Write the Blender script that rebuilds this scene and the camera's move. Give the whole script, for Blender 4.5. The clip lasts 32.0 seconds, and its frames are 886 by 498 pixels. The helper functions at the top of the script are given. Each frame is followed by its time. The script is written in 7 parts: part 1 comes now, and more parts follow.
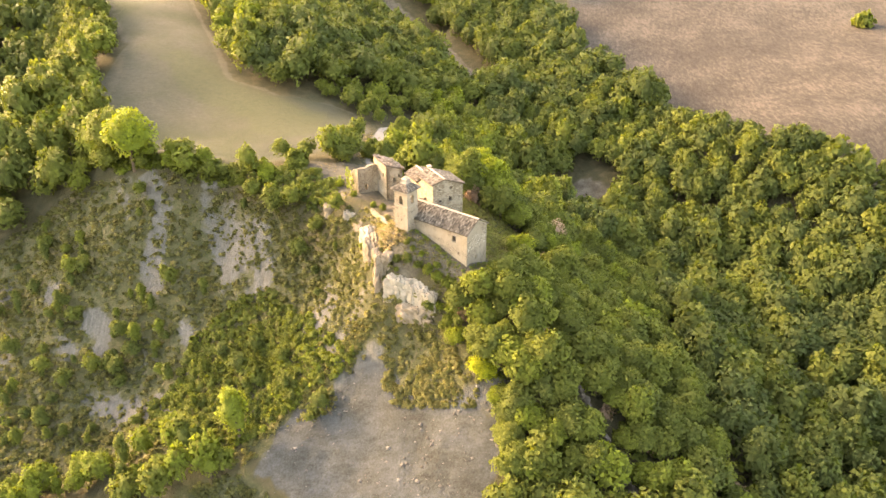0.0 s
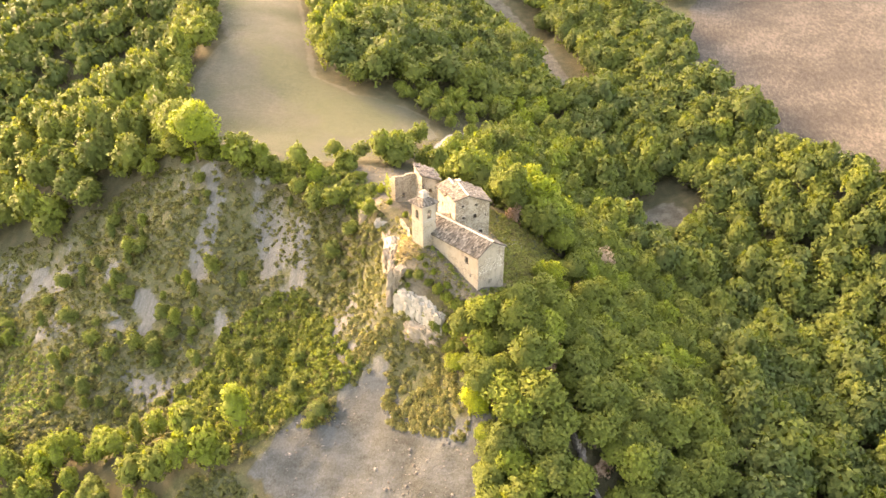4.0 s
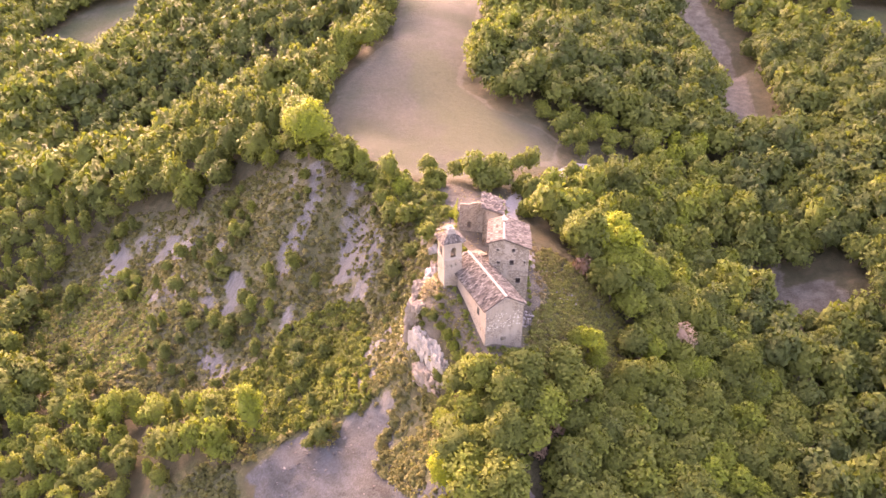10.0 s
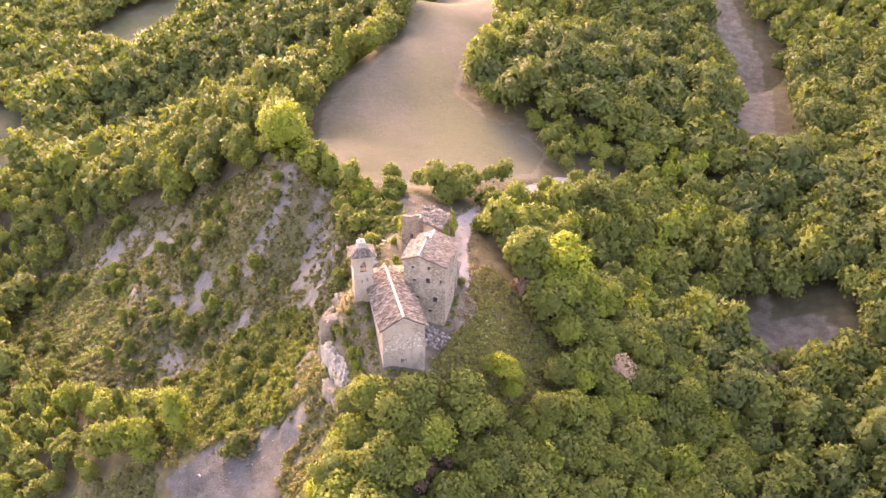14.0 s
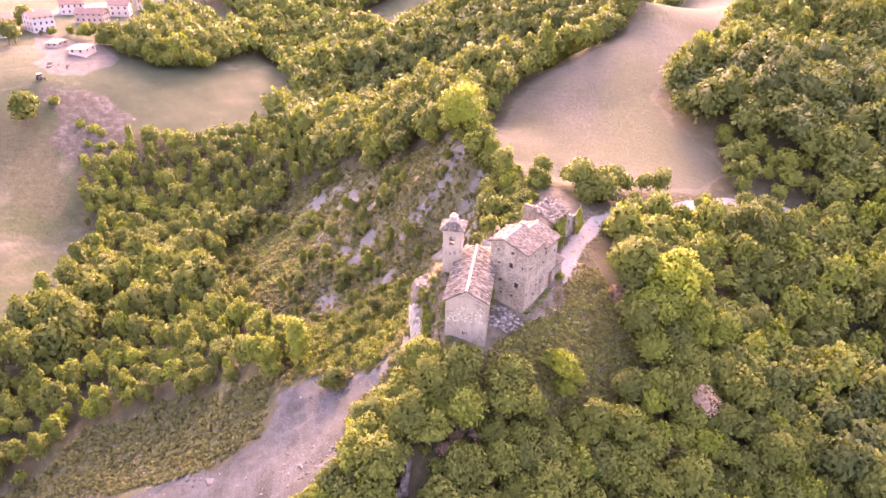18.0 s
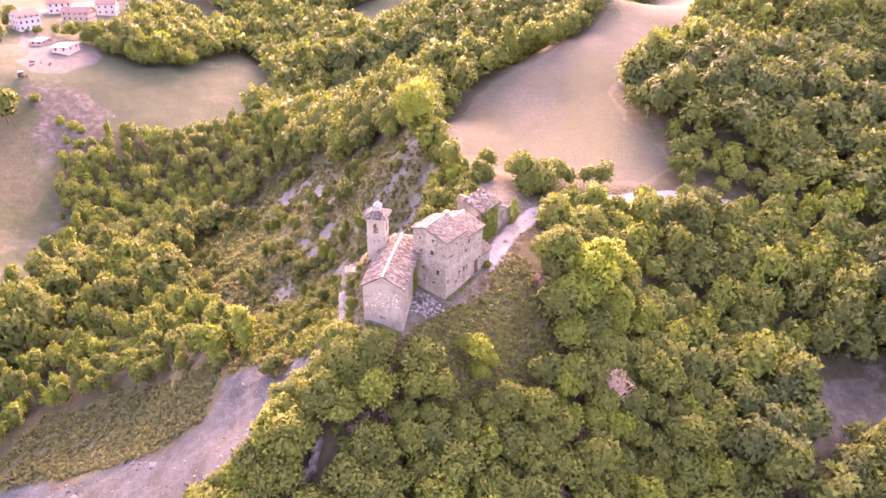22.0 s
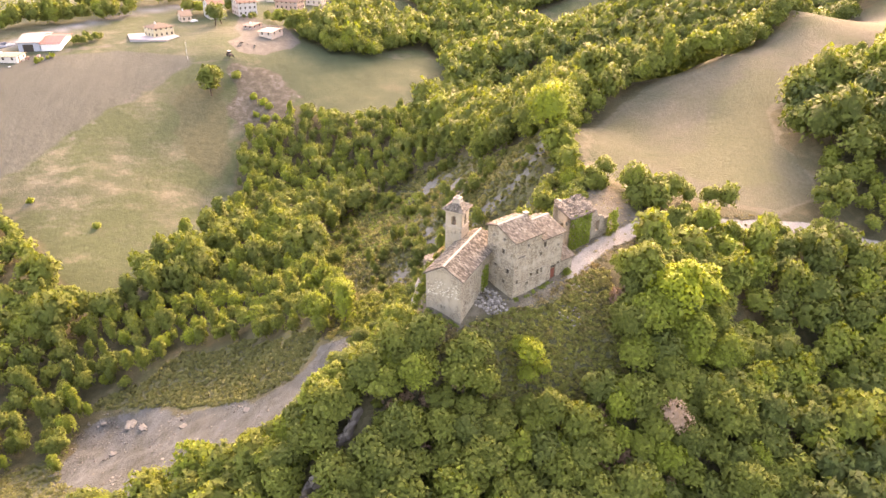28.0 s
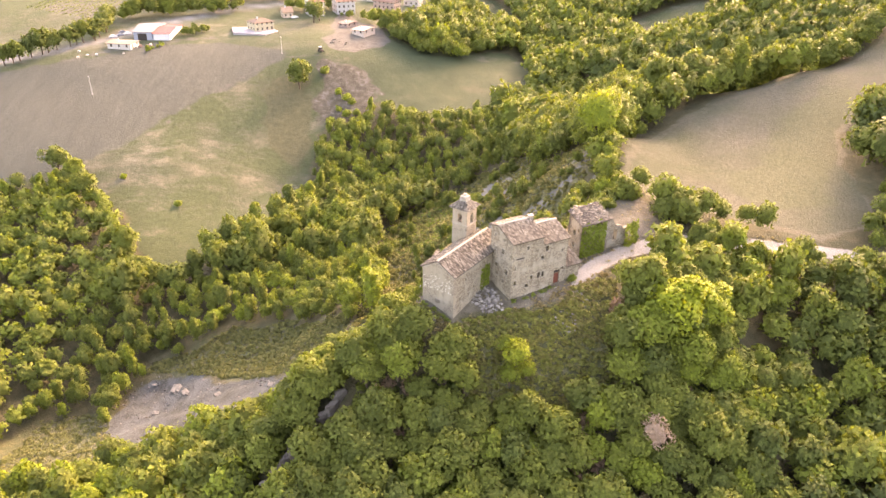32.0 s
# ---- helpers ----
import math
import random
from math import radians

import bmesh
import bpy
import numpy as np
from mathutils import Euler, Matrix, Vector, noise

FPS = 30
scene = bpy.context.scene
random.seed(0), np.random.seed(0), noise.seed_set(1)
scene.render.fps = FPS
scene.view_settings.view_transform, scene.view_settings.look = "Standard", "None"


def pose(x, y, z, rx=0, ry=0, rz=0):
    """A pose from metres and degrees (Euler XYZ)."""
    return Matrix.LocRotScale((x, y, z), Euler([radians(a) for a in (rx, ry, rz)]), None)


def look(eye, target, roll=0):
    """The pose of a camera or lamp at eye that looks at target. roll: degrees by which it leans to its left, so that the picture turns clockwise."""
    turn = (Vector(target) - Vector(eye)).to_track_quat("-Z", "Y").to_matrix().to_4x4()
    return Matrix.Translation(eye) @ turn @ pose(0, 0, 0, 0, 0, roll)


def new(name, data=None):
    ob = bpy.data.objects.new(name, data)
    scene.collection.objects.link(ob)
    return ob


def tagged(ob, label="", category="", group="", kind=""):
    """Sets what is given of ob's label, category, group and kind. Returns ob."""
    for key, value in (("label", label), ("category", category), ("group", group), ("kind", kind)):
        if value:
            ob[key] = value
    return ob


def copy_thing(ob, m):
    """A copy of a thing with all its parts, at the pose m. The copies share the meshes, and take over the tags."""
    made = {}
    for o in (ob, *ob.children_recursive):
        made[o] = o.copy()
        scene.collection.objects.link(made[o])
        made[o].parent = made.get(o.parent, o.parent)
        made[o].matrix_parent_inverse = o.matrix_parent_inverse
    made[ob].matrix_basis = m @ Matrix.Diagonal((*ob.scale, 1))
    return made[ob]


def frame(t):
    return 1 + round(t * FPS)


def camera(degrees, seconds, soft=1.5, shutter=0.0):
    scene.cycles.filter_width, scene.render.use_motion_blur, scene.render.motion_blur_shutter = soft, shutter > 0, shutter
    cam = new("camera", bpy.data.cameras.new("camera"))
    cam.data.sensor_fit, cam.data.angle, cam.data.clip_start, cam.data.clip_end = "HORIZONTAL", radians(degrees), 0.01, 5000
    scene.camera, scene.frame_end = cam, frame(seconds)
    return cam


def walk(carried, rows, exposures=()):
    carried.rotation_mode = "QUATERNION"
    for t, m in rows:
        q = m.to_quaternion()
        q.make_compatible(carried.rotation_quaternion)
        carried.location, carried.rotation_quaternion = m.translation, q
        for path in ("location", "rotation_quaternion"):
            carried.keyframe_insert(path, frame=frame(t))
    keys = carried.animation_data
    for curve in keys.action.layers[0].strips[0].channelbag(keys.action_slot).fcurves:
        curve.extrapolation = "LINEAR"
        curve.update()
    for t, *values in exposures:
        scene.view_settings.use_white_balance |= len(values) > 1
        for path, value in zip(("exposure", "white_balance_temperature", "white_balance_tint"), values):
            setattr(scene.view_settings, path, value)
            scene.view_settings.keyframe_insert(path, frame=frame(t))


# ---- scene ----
cam = camera(64.4, 32.0, 1.5)
METRES, EYE, TILT, LEAN, TURN = 155.0, 63.6, -28.1, 0.0, 0.0
ROWS = [
    (0.0, 0.0, 0.0, 0.0, -0.0, -0.0, -0.0),
    (0.5, 0.0154, 0.0043, 0.0018, 2.18, 0.03, -1.21),
    (1.0, 0.0327, 0.0091, 0.0041, 3.88, -0.02, -2.1),
    (1.5, 0.0478, 0.0143, 0.0067, 5.0, -0.05, -2.71),
    (2.0, 0.064, 0.0208, 0.0102, 6.18, -0.13, -3.35),
    (2.5, 0.0791, 0.0274, 0.0135, 7.32, -0.19, -3.95),
    (4.5, 0.1422, 0.0619, 0.0323, 10.98, -0.48, -5.78),
    (5.0, 0.1572, 0.0722, 0.0378, 11.08, -0.48, -5.83),
    (5.5, 0.1704, 0.0816, 0.0429, 12.84, -0.63, -6.79),
    (6.0, 0.186, 0.0923, 0.0483, 14.9, -0.84, -7.87),
    (6.5, 0.1999, 0.1026, 0.0541, 16.67, -1.07, -8.81),
    (7.0, 0.2149, 0.1139, 0.0603, 18.6, -1.34, -9.8),
    (7.5, 0.2283, 0.1248, 0.0662, 20.39, -1.61, -10.72),
    (8.0, 0.2427, 0.1369, 0.0731, 22.35, -1.97, -11.69),
    (8.5, 0.2557, 0.1485, 0.0794, 24.1, -2.32, -12.56),
    (9.0, 0.2693, 0.1615, 0.0867, 25.92, -2.71, -13.42),
    (9.5, 0.2814, 0.1739, 0.0934, 27.52, -3.06, -14.18),
    (10.0, 0.294, 0.1875, 0.1007, 29.24, -3.47, -14.96),
    (10.5, 0.3052, 0.2006, 0.1077, 30.47, -3.78, -15.51),
    (11.0, 0.3171, 0.2152, 0.1155, 31.67, -4.09, -16.02),
    (11.5, 0.3275, 0.2292, 0.1226, 31.99, -4.11, -16.12),
    (12.0, 0.3394, 0.2436, 0.13, 32.33, -4.15, -16.21),
    (12.5, 0.3521, 0.2563, 0.1364, 32.71, -4.21, -16.36),
    (13.0, 0.3681, 0.2695, 0.143, 33.15, -4.33, -16.58),
    (13.5, 0.3832, 0.2807, 0.1487, 33.66, -4.46, -16.86),
    (15.5, 0.4489, 0.3242, 0.1701, 43.41, -7.59, -20.97),
    (16.0, 0.466, 0.3351, 0.1756, 46.75, -8.75, -22.23),
    (16.5, 0.4804, 0.3439, 0.1805, 49.43, -9.77, -23.13),
    (17.0, 0.4951, 0.3536, 0.1854, 52.77, -11.14, -24.13),
    (17.5, 0.5087, 0.3643, 0.1912, 56.07, -12.58, -25.0),
    (18.0, 0.5245, 0.378, 0.1985, 57.79, -13.38, -25.37),
    (18.5, 0.5374, 0.3912, 0.2054, 57.83, -13.42, -25.45),
    (19.0, 0.55, 0.4036, 0.2121, 57.89, -13.39, -25.44),
    (19.5, 0.5598, 0.4129, 0.2172, 57.96, -13.38, -25.43),
    (20.0, 0.5687, 0.4208, 0.2214, 58.03, -13.38, -25.4),
    (20.5, 0.5751, 0.4261, 0.2242, 58.08, -13.41, -25.38),
    (21.0, 0.5805, 0.4302, 0.2265, 58.14, -13.47, -25.34),
    (21.5, 0.5843, 0.4328, 0.228, 58.19, -13.52, -25.3),
    (22.0, 0.5876, 0.4349, 0.2292, 58.27, -13.61, -25.3),
    (22.5, 0.5902, 0.4373, 0.2306, 58.31, -13.68, -25.26),
    (23.0, 0.5934, 0.4409, 0.2328, 58.34, -13.75, -25.2),
    (23.5, 0.596, 0.4446, 0.2349, 58.96, -14.06, -25.32),
    (24.0, 0.5999, 0.4503, 0.238, 62.69, -15.67, -26.16),
    (24.5, 0.6048, 0.4579, 0.2425, 66.06, -17.18, -26.75),
    (25.0, 0.61, 0.4663, 0.2472, 67.32, -17.75, -26.94),
    (25.5, 0.6142, 0.4749, 0.2514, 68.49, -18.25, -27.14),
    (27.5, 0.6341, 0.5154, 0.2727, 74.94, -21.06, -28.0),
    (28.0, 0.6393, 0.5264, 0.2788, 76.63, -21.81, -28.21),
    (28.5, 0.644, 0.5369, 0.2849, 78.17, -22.5, -28.36),
    (29.0, 0.6486, 0.5485, 0.2915, 79.64, -23.17, -28.46),
    (29.5, 0.6531, 0.559, 0.2973, 81.0, -23.77, -28.6),
    (30.0, 0.6575, 0.5707, 0.3039, 82.44, -24.43, -28.72),
    (30.5, 0.6608, 0.5811, 0.3095, 84.17, -25.24, -28.84),
    (31.0, 0.6656, 0.5938, 0.3171, 87.19, -26.66, -28.96),
    (31.5, 0.6689, 0.6052, 0.3235, 87.24, -26.67, -28.99),
    (32.0, 0.6718, 0.615, 0.329, 87.21, -26.61, -29.13),
]
EXPOSURES = [(0.0, 2.87, 9500, 24), (2.0, 3.09, 9300, 26), (6.0, 3.12, 9100, 25), (8.0, 3.15, 8000, 57), (9.0, 3.05, 7900, 61), (10.0, 2.97, 7900, 61), (11.5, 2.88, 7950, 53), (13.0, 2.92, 7850, 53), (15.5, 2.98, 7950, 51), (18.0, 3.22, 7650, 74),
             (23.0, 3.27, 7450, 77), (24.0, 3.09, 8350, 55), (25.0, 3.01, 8650, 39), (28.0, 2.98, 8650, 36), (32.0, 3.00, 8650, 36)]
walk(cam, [(t, pose(0, 0, EYE, TILT, LEAN, TURN) @ pose(METRES * x, METRES * y, METRES * z, 90 + pitch, roll, yaw)) for t, x, y, z, yaw, pitch, roll in ROWS], EXPOSURES)

# ---- daylight: low soft sun behind the field, hazy sky ----
SUN_EL, SUN_AZ, SUN_POWER, SKY_POWER = 22.0, -58.0, 0.66, 0.2   # azimuth from north (y), east positive
world = bpy.data.worlds.new("sky")
scene.world = world
world.use_nodes = True
wn = world.node_tree.nodes
sky = wn.new("ShaderNodeTexSky")
sky.sky_type, sky.sun_disc = "NISHITA", False
sky.sun_elevation, sky.sun_rotation = radians(SUN_EL), radians(SUN_AZ)
sky.air_density, sky.dust_density, sky.ozone_density = 1.2, 4.0, 1.0
world.node_tree.links.new(sky.outputs[0], wn["Background"].inputs[0])
wn["Background"].inputs[1].default_value = SKY_POWER
sun_lamp = bpy.data.lights.new("sun", "SUN")
sun_lamp.energy, sun_lamp.angle, sun_lamp.color = SUN_POWER, radians(8.0), (1.0, 0.84, 0.62)
sun = new("sun", sun_lamp)
sun.matrix_world = look((math.sin(radians(SUN_AZ)) * math.cos(radians(SUN_EL)) * 300, math.cos(radians(SUN_AZ)) * math.cos(radians(SUN_EL)) * 300, math.sin(radians(SUN_EL)) * 300), (0, 0, 0))


# ---- materials ----
def nodes_of(name, rough=0.9):
    m = bpy.data.materials.new(name)
    m.use_nodes = True
    nt = m.node_tree
    bsdf = nt.nodes["Principled BSDF"]
    bsdf.inputs["Roughness"].default_value = rough
    bsdf.inputs["Specular IOR Level"].default_value = 0.25
    return m, nt, bsdf


def noise_node(nt, scale, detail=5.0, rough=0.6, coord="Object", stretch=(1, 1, 1), turn=0.0):
    tc, mp, n = nt.nodes.new("ShaderNodeTexCoord"), nt.nodes.new("ShaderNodeMapping"), nt.nodes.new("ShaderNodeTexNoise")
    mp.inputs["Scale"].default_value, mp.inputs["Rotation"].default_value = stretch, (0, 0, radians(turn))
    n.inputs["Scale"].default_value, n.inputs["Detail"].default_value, n.inputs["Roughness"].default_value = scale, detail, rough
    nt.links.new(tc.outputs[coord], mp.inputs[0])
    nt.links.new(mp.outputs[0], n.inputs["Vector"])
    return n.outputs["Fac"]


def ramp(nt, fac, stops):
    r = nt.nodes.new("ShaderNodeValToRGB")
    els = r.color_ramp.elements
    while len(els) < len(stops):
        els.new(0.5)
    for e, (at, col) in zip(els, stops):
        e.position, e.color = at, (*col, 1)
    nt.links.new(fac, r.inputs[0])
    return r.outputs[0]


def mix(nt, fac, a, b, mode="MIX"):
    n = nt.nodes.new("ShaderNodeMix")
    n.data_type, n.blend_type = "RGBA", mode
    for sock, v in ((n.inputs[0], fac), (n.inputs[6], a), (n.inputs[7], b)):
        if isinstance(v, (int, float)):
            sock.default_value = v
        elif isinstance(v, tuple):
            sock.default_value = (*v, 1)
        else:
            nt.links.new(v, sock)
    return n.outputs[2]


def calc(nt, op, a, b=0.0, clamp=False):
    n = nt.nodes.new("ShaderNodeMath")
    n.operation, n.use_clamp = op, clamp
    for sock, v in zip(n.inputs, (a, b)):
        if isinstance(v, (int, float)):
            sock.default_value = v
        else:
            nt.links.new(v, sock)
    return n.outputs[0]


def bump(nt, bsdf, height, strength, distance):
    b = nt.nodes.new("ShaderNodeBump")
    b.inputs["Strength"].default_value, b.inputs["Distance"].default_value = strength, distance
    nt.links.new(height, b.inputs["Height"])
    nt.links.new(b.outputs[0], bsdf.inputs["Normal"])


def masonry(name, light, dark, patch, course=0.24, plaster=0.5):
    """Rubble stone with remains of plaster."""
    m, nt, bsdf = nodes_of(name, 0.95)
    tc, mp = nt.nodes.new("ShaderNodeTexCoord"), nt.nodes.new("ShaderNodeMapping")
    mp.inputs["Scale"].default_value = (1, 1, 1.6)
    nt.links.new(tc.outputs["Object"], mp.inputs[0])
    vor = nt.nodes.new("ShaderNodeTexVoronoi")
    vor.inputs["Scale"].default_value = 1 / (course * 1.5)
    nt.links.new(mp.outputs[0], vor.inputs["Vector"])
    sep = nt.nodes.new("ShaderNodeSeparateColor")
    nt.links.new(vor.outputs["Color"], sep.inputs[0])
    stones = ramp(nt, sep.outputs[0], [(0.0, dark), (0.55, light), (1.0, tuple(c * 1.18 for c in light))])
    joints = nt.nodes.new("ShaderNodeTexVoronoi")
    joints.feature = "DISTANCE_TO_EDGE"
    joints.inputs["Scale"].default_value = 1 / (course * 1.5)
    nt.links.new(mp.outputs[0], joints.inputs["Vector"])
    gap = ramp(nt, joints.outputs["Distance"], [(0.0, (0, 0, 0)), (0.09, (1, 1, 1))])
    col = mix(nt, gap, tuple(c * 0.62 for c in dark), stones)
    large = noise_node(nt, 0.45, 6, 0.65)
    col = mix(nt, ramp(nt, large, [(plaster, (0, 0, 0)), (plaster + 0.12, (1, 1, 1))]), col, patch)
    streak = noise_node(nt, 1.3, 5, 0.7, stretch=(1, 1, 0.22))
    col = mix(nt, 0.75, col, ramp(nt, streak, [(0.25, (0.74, 0.70, 0.64)), (0.55, (1, 1, 1)), (0.8, (1.0, 0.96, 0.88))]), "MULTIPLY")
    nt.links.new(col, bsdf.inputs["Base Color"])
    bump(nt, bsdf, calc(nt, "ADD", gap, noise_node(nt, 6.0, 4, 0.7)), 0.5, 0.06)
    return m


def plain(name, colour, rough=0.85, vary=0.25, scale=2.0, metal=0.0, depth=0.02):
    m, nt, bsdf = nodes_of(name, rough)
    n1, n2 = noise_node(nt, scale, 6, 0.65), noise_node(nt, scale * 9, 3, 0.6)
    lo, hi = tuple(c * (1 - vary) for c in colour), tuple(min(1.0, c * (1 + vary)) for c in colour)
    col = mix(nt, 0.3, ramp(nt, n1, [(0.28, lo), (0.72, hi)]), ramp(nt, n2, [(0.3, lo), (0.7, hi)]))
    nt.links.new(col, bsdf.inputs["Base Color"])
    bsdf.inputs["Metallic"].default_value = metal
    bump(nt, bsdf, n2, 0.4, depth)
    return m


def by_island(name, stops, rough=0.9, scale=5.0, depth=0.02):
    """Pieces in one mesh, each with a colour of its own."""
    m, nt, bsdf = nodes_of(name, rough)
    geo = nt.nodes.new("ShaderNodeNewGeometry")
    col = ramp(nt, geo.outputs["Random Per Island"], stops)
    lich = noise_node(nt, 0.7, 5, 0.7)
    col = mix(nt, 0.8, col, ramp(nt, lich, [(0.3, (0.55, 0.53, 0.5)), (0.5, (0.95, 0.93, 0.9)), (0.75, (1.0, 1.0, 0.95))]), "MULTIPLY")
    nt.links.new(col, bsdf.inputs["Base Color"])
    bump(nt, bsdf, noise_node(nt, scale, 3), 0.4, depth)
    return m


def foliage(name, stops, shine=0.08, glow=0.3):
    """Leaves: colour by tree and by shade inside the crown (tint), by leaf and by region; some light comes through."""
    m, nt, bsdf = nodes_of(name, 0.6)
    at = nt.nodes.new("ShaderNodeAttribute")
    at.attribute_name = "tint"
    geo, info = nt.nodes.new("ShaderNodeNewGeometry"), nt.nodes.new("ShaderNodeObjectInfo")
    wob = calc(nt, "MULTIPLY", calc(nt, "SUBTRACT", geo.outputs["Random Per Island"], 0.5), 0.10)
    own = calc(nt, "MULTIPLY", calc(nt, "SUBTRACT", info.outputs["Random"], 0.5), 0.35)
    fac = calc(nt, "ADD", calc(nt, "ADD", at.outputs["Fac"], wob), own, True)
    tuft = noise_node(nt, 2.6, 3, 0.7)
    col = mix(nt, 0.85, ramp(nt, fac, stops), ramp(nt, tuft, [(0.3, (0.74, 0.75, 0.76)), (0.5, (1, 1, 1)), (0.7, (1.2, 1.18, 1.08))]), "MULTIPLY")
    each = nt.nodes.new("ShaderNodeMath")
    each.operation, each.inputs[1].default_value, each.inputs[2].default_value = "MULTIPLY_ADD", 0.36, 0.82
    nt.links.new(geo.outputs["Random Per Island"], each.inputs[0])
    tone = nt.nodes.new("ShaderNodeVectorMath")
    tone.operation = "SCALE"
    nt.links.new(col, tone.inputs[0])
    nt.links.new(each.outputs[0], tone.inputs["Scale"])
    col = tone.outputs[0]
    nt.links.new(col, bsdf.inputs["Base Color"])
    bsdf.inputs["Specular IOR Level"].default_value = shine
    bump(nt, bsdf, tuft, 0.8, 0.35)
    tr = nt.nodes.new("ShaderNodeBsdfTranslucent")
    nt.links.new(mix(nt, 1.0, col, (1.35, 1.45, 0.8), "MULTIPLY"), tr.inputs[0])
    mx = nt.nodes.new("ShaderNodeMixShader")
    mx.inputs[0].default_value = glow
    nt.links.new(bsdf.outputs[0], mx.inputs[1])
    nt.links.new(tr.outputs[0], mx.inputs[2])
    nt.links.new(mx.outputs[0], nt.nodes["Material Output"].inputs[0])
    return m


STONE = masonry("rubble_stone", (0.318, 0.274, 0.202), (0.222, 0.188, 0.137), (0.362, 0.322, 0.247), plaster=0.5)
PLASTER = masonry("old_plaster", (0.326, 0.281, 0.213), (0.250, 0.212, 0.159), (0.348, 0.303, 0.231), 0.22, 0.42)
TILES = by_island("roof_tiles", [(0.0, (0.052, 0.047, 0.038)), (0.35, (0.108, 0.093, 0.073)), (0.7, (0.166, 0.145, 0.116)), (1.0, (0.262, 0.236, 0.195))])
TILES_WARM = by_island("warm_roof_tiles", [(0.0, (0.09, 0.077, 0.06)), (0.4, (0.152, 0.126, 0.097)), (0.75, (0.212, 0.182, 0.143)), (1.0, (0.29, 0.256, 0.21))])
SLABS = by_island("stone_slabs", [(0.0, (0.098, 0.084, 0.069)), (0.5, (0.189, 0.160, 0.129)), (1.0, (0.295, 0.260, 0.211))])
RUBBLE = by_island("rubble", [(0.0, (0.12, 0.11, 0.095)), (0.5, (0.22, 0.205, 0.18)), (1.0, (0.36, 0.335, 0.295))])
SCREE_STONE = by_island("scree_stone", [(0.0, (0.09, 0.083, 0.07)), (0.6, (0.15, 0.145, 0.13)), (1.0, (0.24, 0.23, 0.21))])
ROCK = plain("pale_rock", (0.33, 0.30, 0.24), 0.95, 0.4, 0.6, 0, 0.12)
BROWN_ROCK = plain("brown_rock", (0.24, 0.20, 0.145), 0.95, 0.45, 0.7, 0, 0.12)
PALE_STONE = plain("pale_stone", (0.544, 0.493, 0.399), 0.95, 0.12)
DARK = plain("dark_interior", (0.05, 0.042, 0.035), 0.95)
TIMBER = plain("old_timber", (0.17, 0.115, 0.075), 0.9, 0.4)
DOOR = plain("red_brown_door", (0.17, 0.055, 0.035), 0.7, 0.3)
MORTAR = plain("pale_mortar", (0.352, 0.312, 0.251), 0.95, 0.3)
BARK = plain("bark", (0.12, 0.09, 0.065), 0.95, 0.4, 3)
LEAF = foliage("leaves", [(0.0, (0.084, 0.111, 0.037)), (0.3, (0.118, 0.143, 0.037)), (0.55, (0.153, 0.178, 0.038)), (0.78, (0.188, 0.233, 0.034)), (1.0, (0.329, 0.357, 0.029))])
SCRUB = foliage("scrub", [(0.0, (0.100, 0.102, 0.044)), (0.35, (0.144, 0.149, 0.052)), (0.7, (0.192, 0.182, 0.072)), (1.0, (0.264, 0.230, 0.092))])
DRY = foliage("dry_leaves", [(0.0, (0.22, 0.145, 0.10)), (0.5, (0.40, 0.28, 0.20)), (1.0, (0.56, 0.42, 0.31))])
IVY = foliage("ivy", [(0.0, (0.11, 0.15, 0.032)), (0.5, (0.17, 0.215, 0.04)), (1.0, (0.25, 0.28, 0.05))])
STRAW = foliage("straw", [(0.0, (0.12, 0.12, 0.045)), (0.35, (0.17, 0.14, 0.065)), (0.7, (0.26, 0.205, 0.105)), (1.0, (0.36, 0.29, 0.16))])
BRAMBLE = foliage("bramble", [(0.0, (0.136, 0.110, 0.055)), (0.3, (0.157, 0.145, 0.053)), (0.6, (0.174, 0.185, 0.051)), (1.0, (0.221, 0.238, 0.055))])


# ---- lie of the land: crest, foot and valley lines, each a few (x, y, z) in metres ----
CREST = [(12, 106, -2.5), (8.5, 112, -0.4), (3, 117, 1.0), (-3, 121, 2.4), (-6, 129, 2.0), (-12, 137, 2.0), (-20, 141, 2.3), (-31, 147, 1.6),
         (-45, 153, 2.0), (-58, 156, 1.5), (-74, 159, 2.0), (-84, 163, 1.0)]
CLIFF_TOP = [(4.0, 109.0, 0.6), (-2.5, 111.5, 1.6), (-8.0, 113.5, 2.6), (-11.5, 117, 2.6), (-12.5, 122, 2.2), (-15, 129, 1.6), (-22, 136, 1.4)]
CLIFF_FOOT = [(0.3, 105.5, -8.5), (-6, 108.5, -9.5), (-12, 111.0, -9.0), (-16.5, 116, -8.5), (-20, 122, -9.0), (-24, 129, -9.0), (-30, 137, -8.0)]
SCARP = [(-33, 126, -20), (-39, 122, -24), (-51, 146, -11.3), (-53, 152, -4.0), (-63, 129, -25), (-69, 115, -37), (-80, 133, -24.5),
         (-88, 131, -27), (-93, 151, -13.5), (-84, 157, -4), (-27, 101, -26.5), (-48, 95, -33), (-60, 105, -36), (-100, 115, -42)]
SPUR = [(-84, 168, -1), (-117, 164, -11), (-121, 139, -34), (-158, 165, -26), (-127, 119, -46), (-150, 130, -46), (-112, 192, 3.5), (-130, 185, -4), (-145, 186, -9),
        (-172, 172, -25), (-196, 168, -32)]
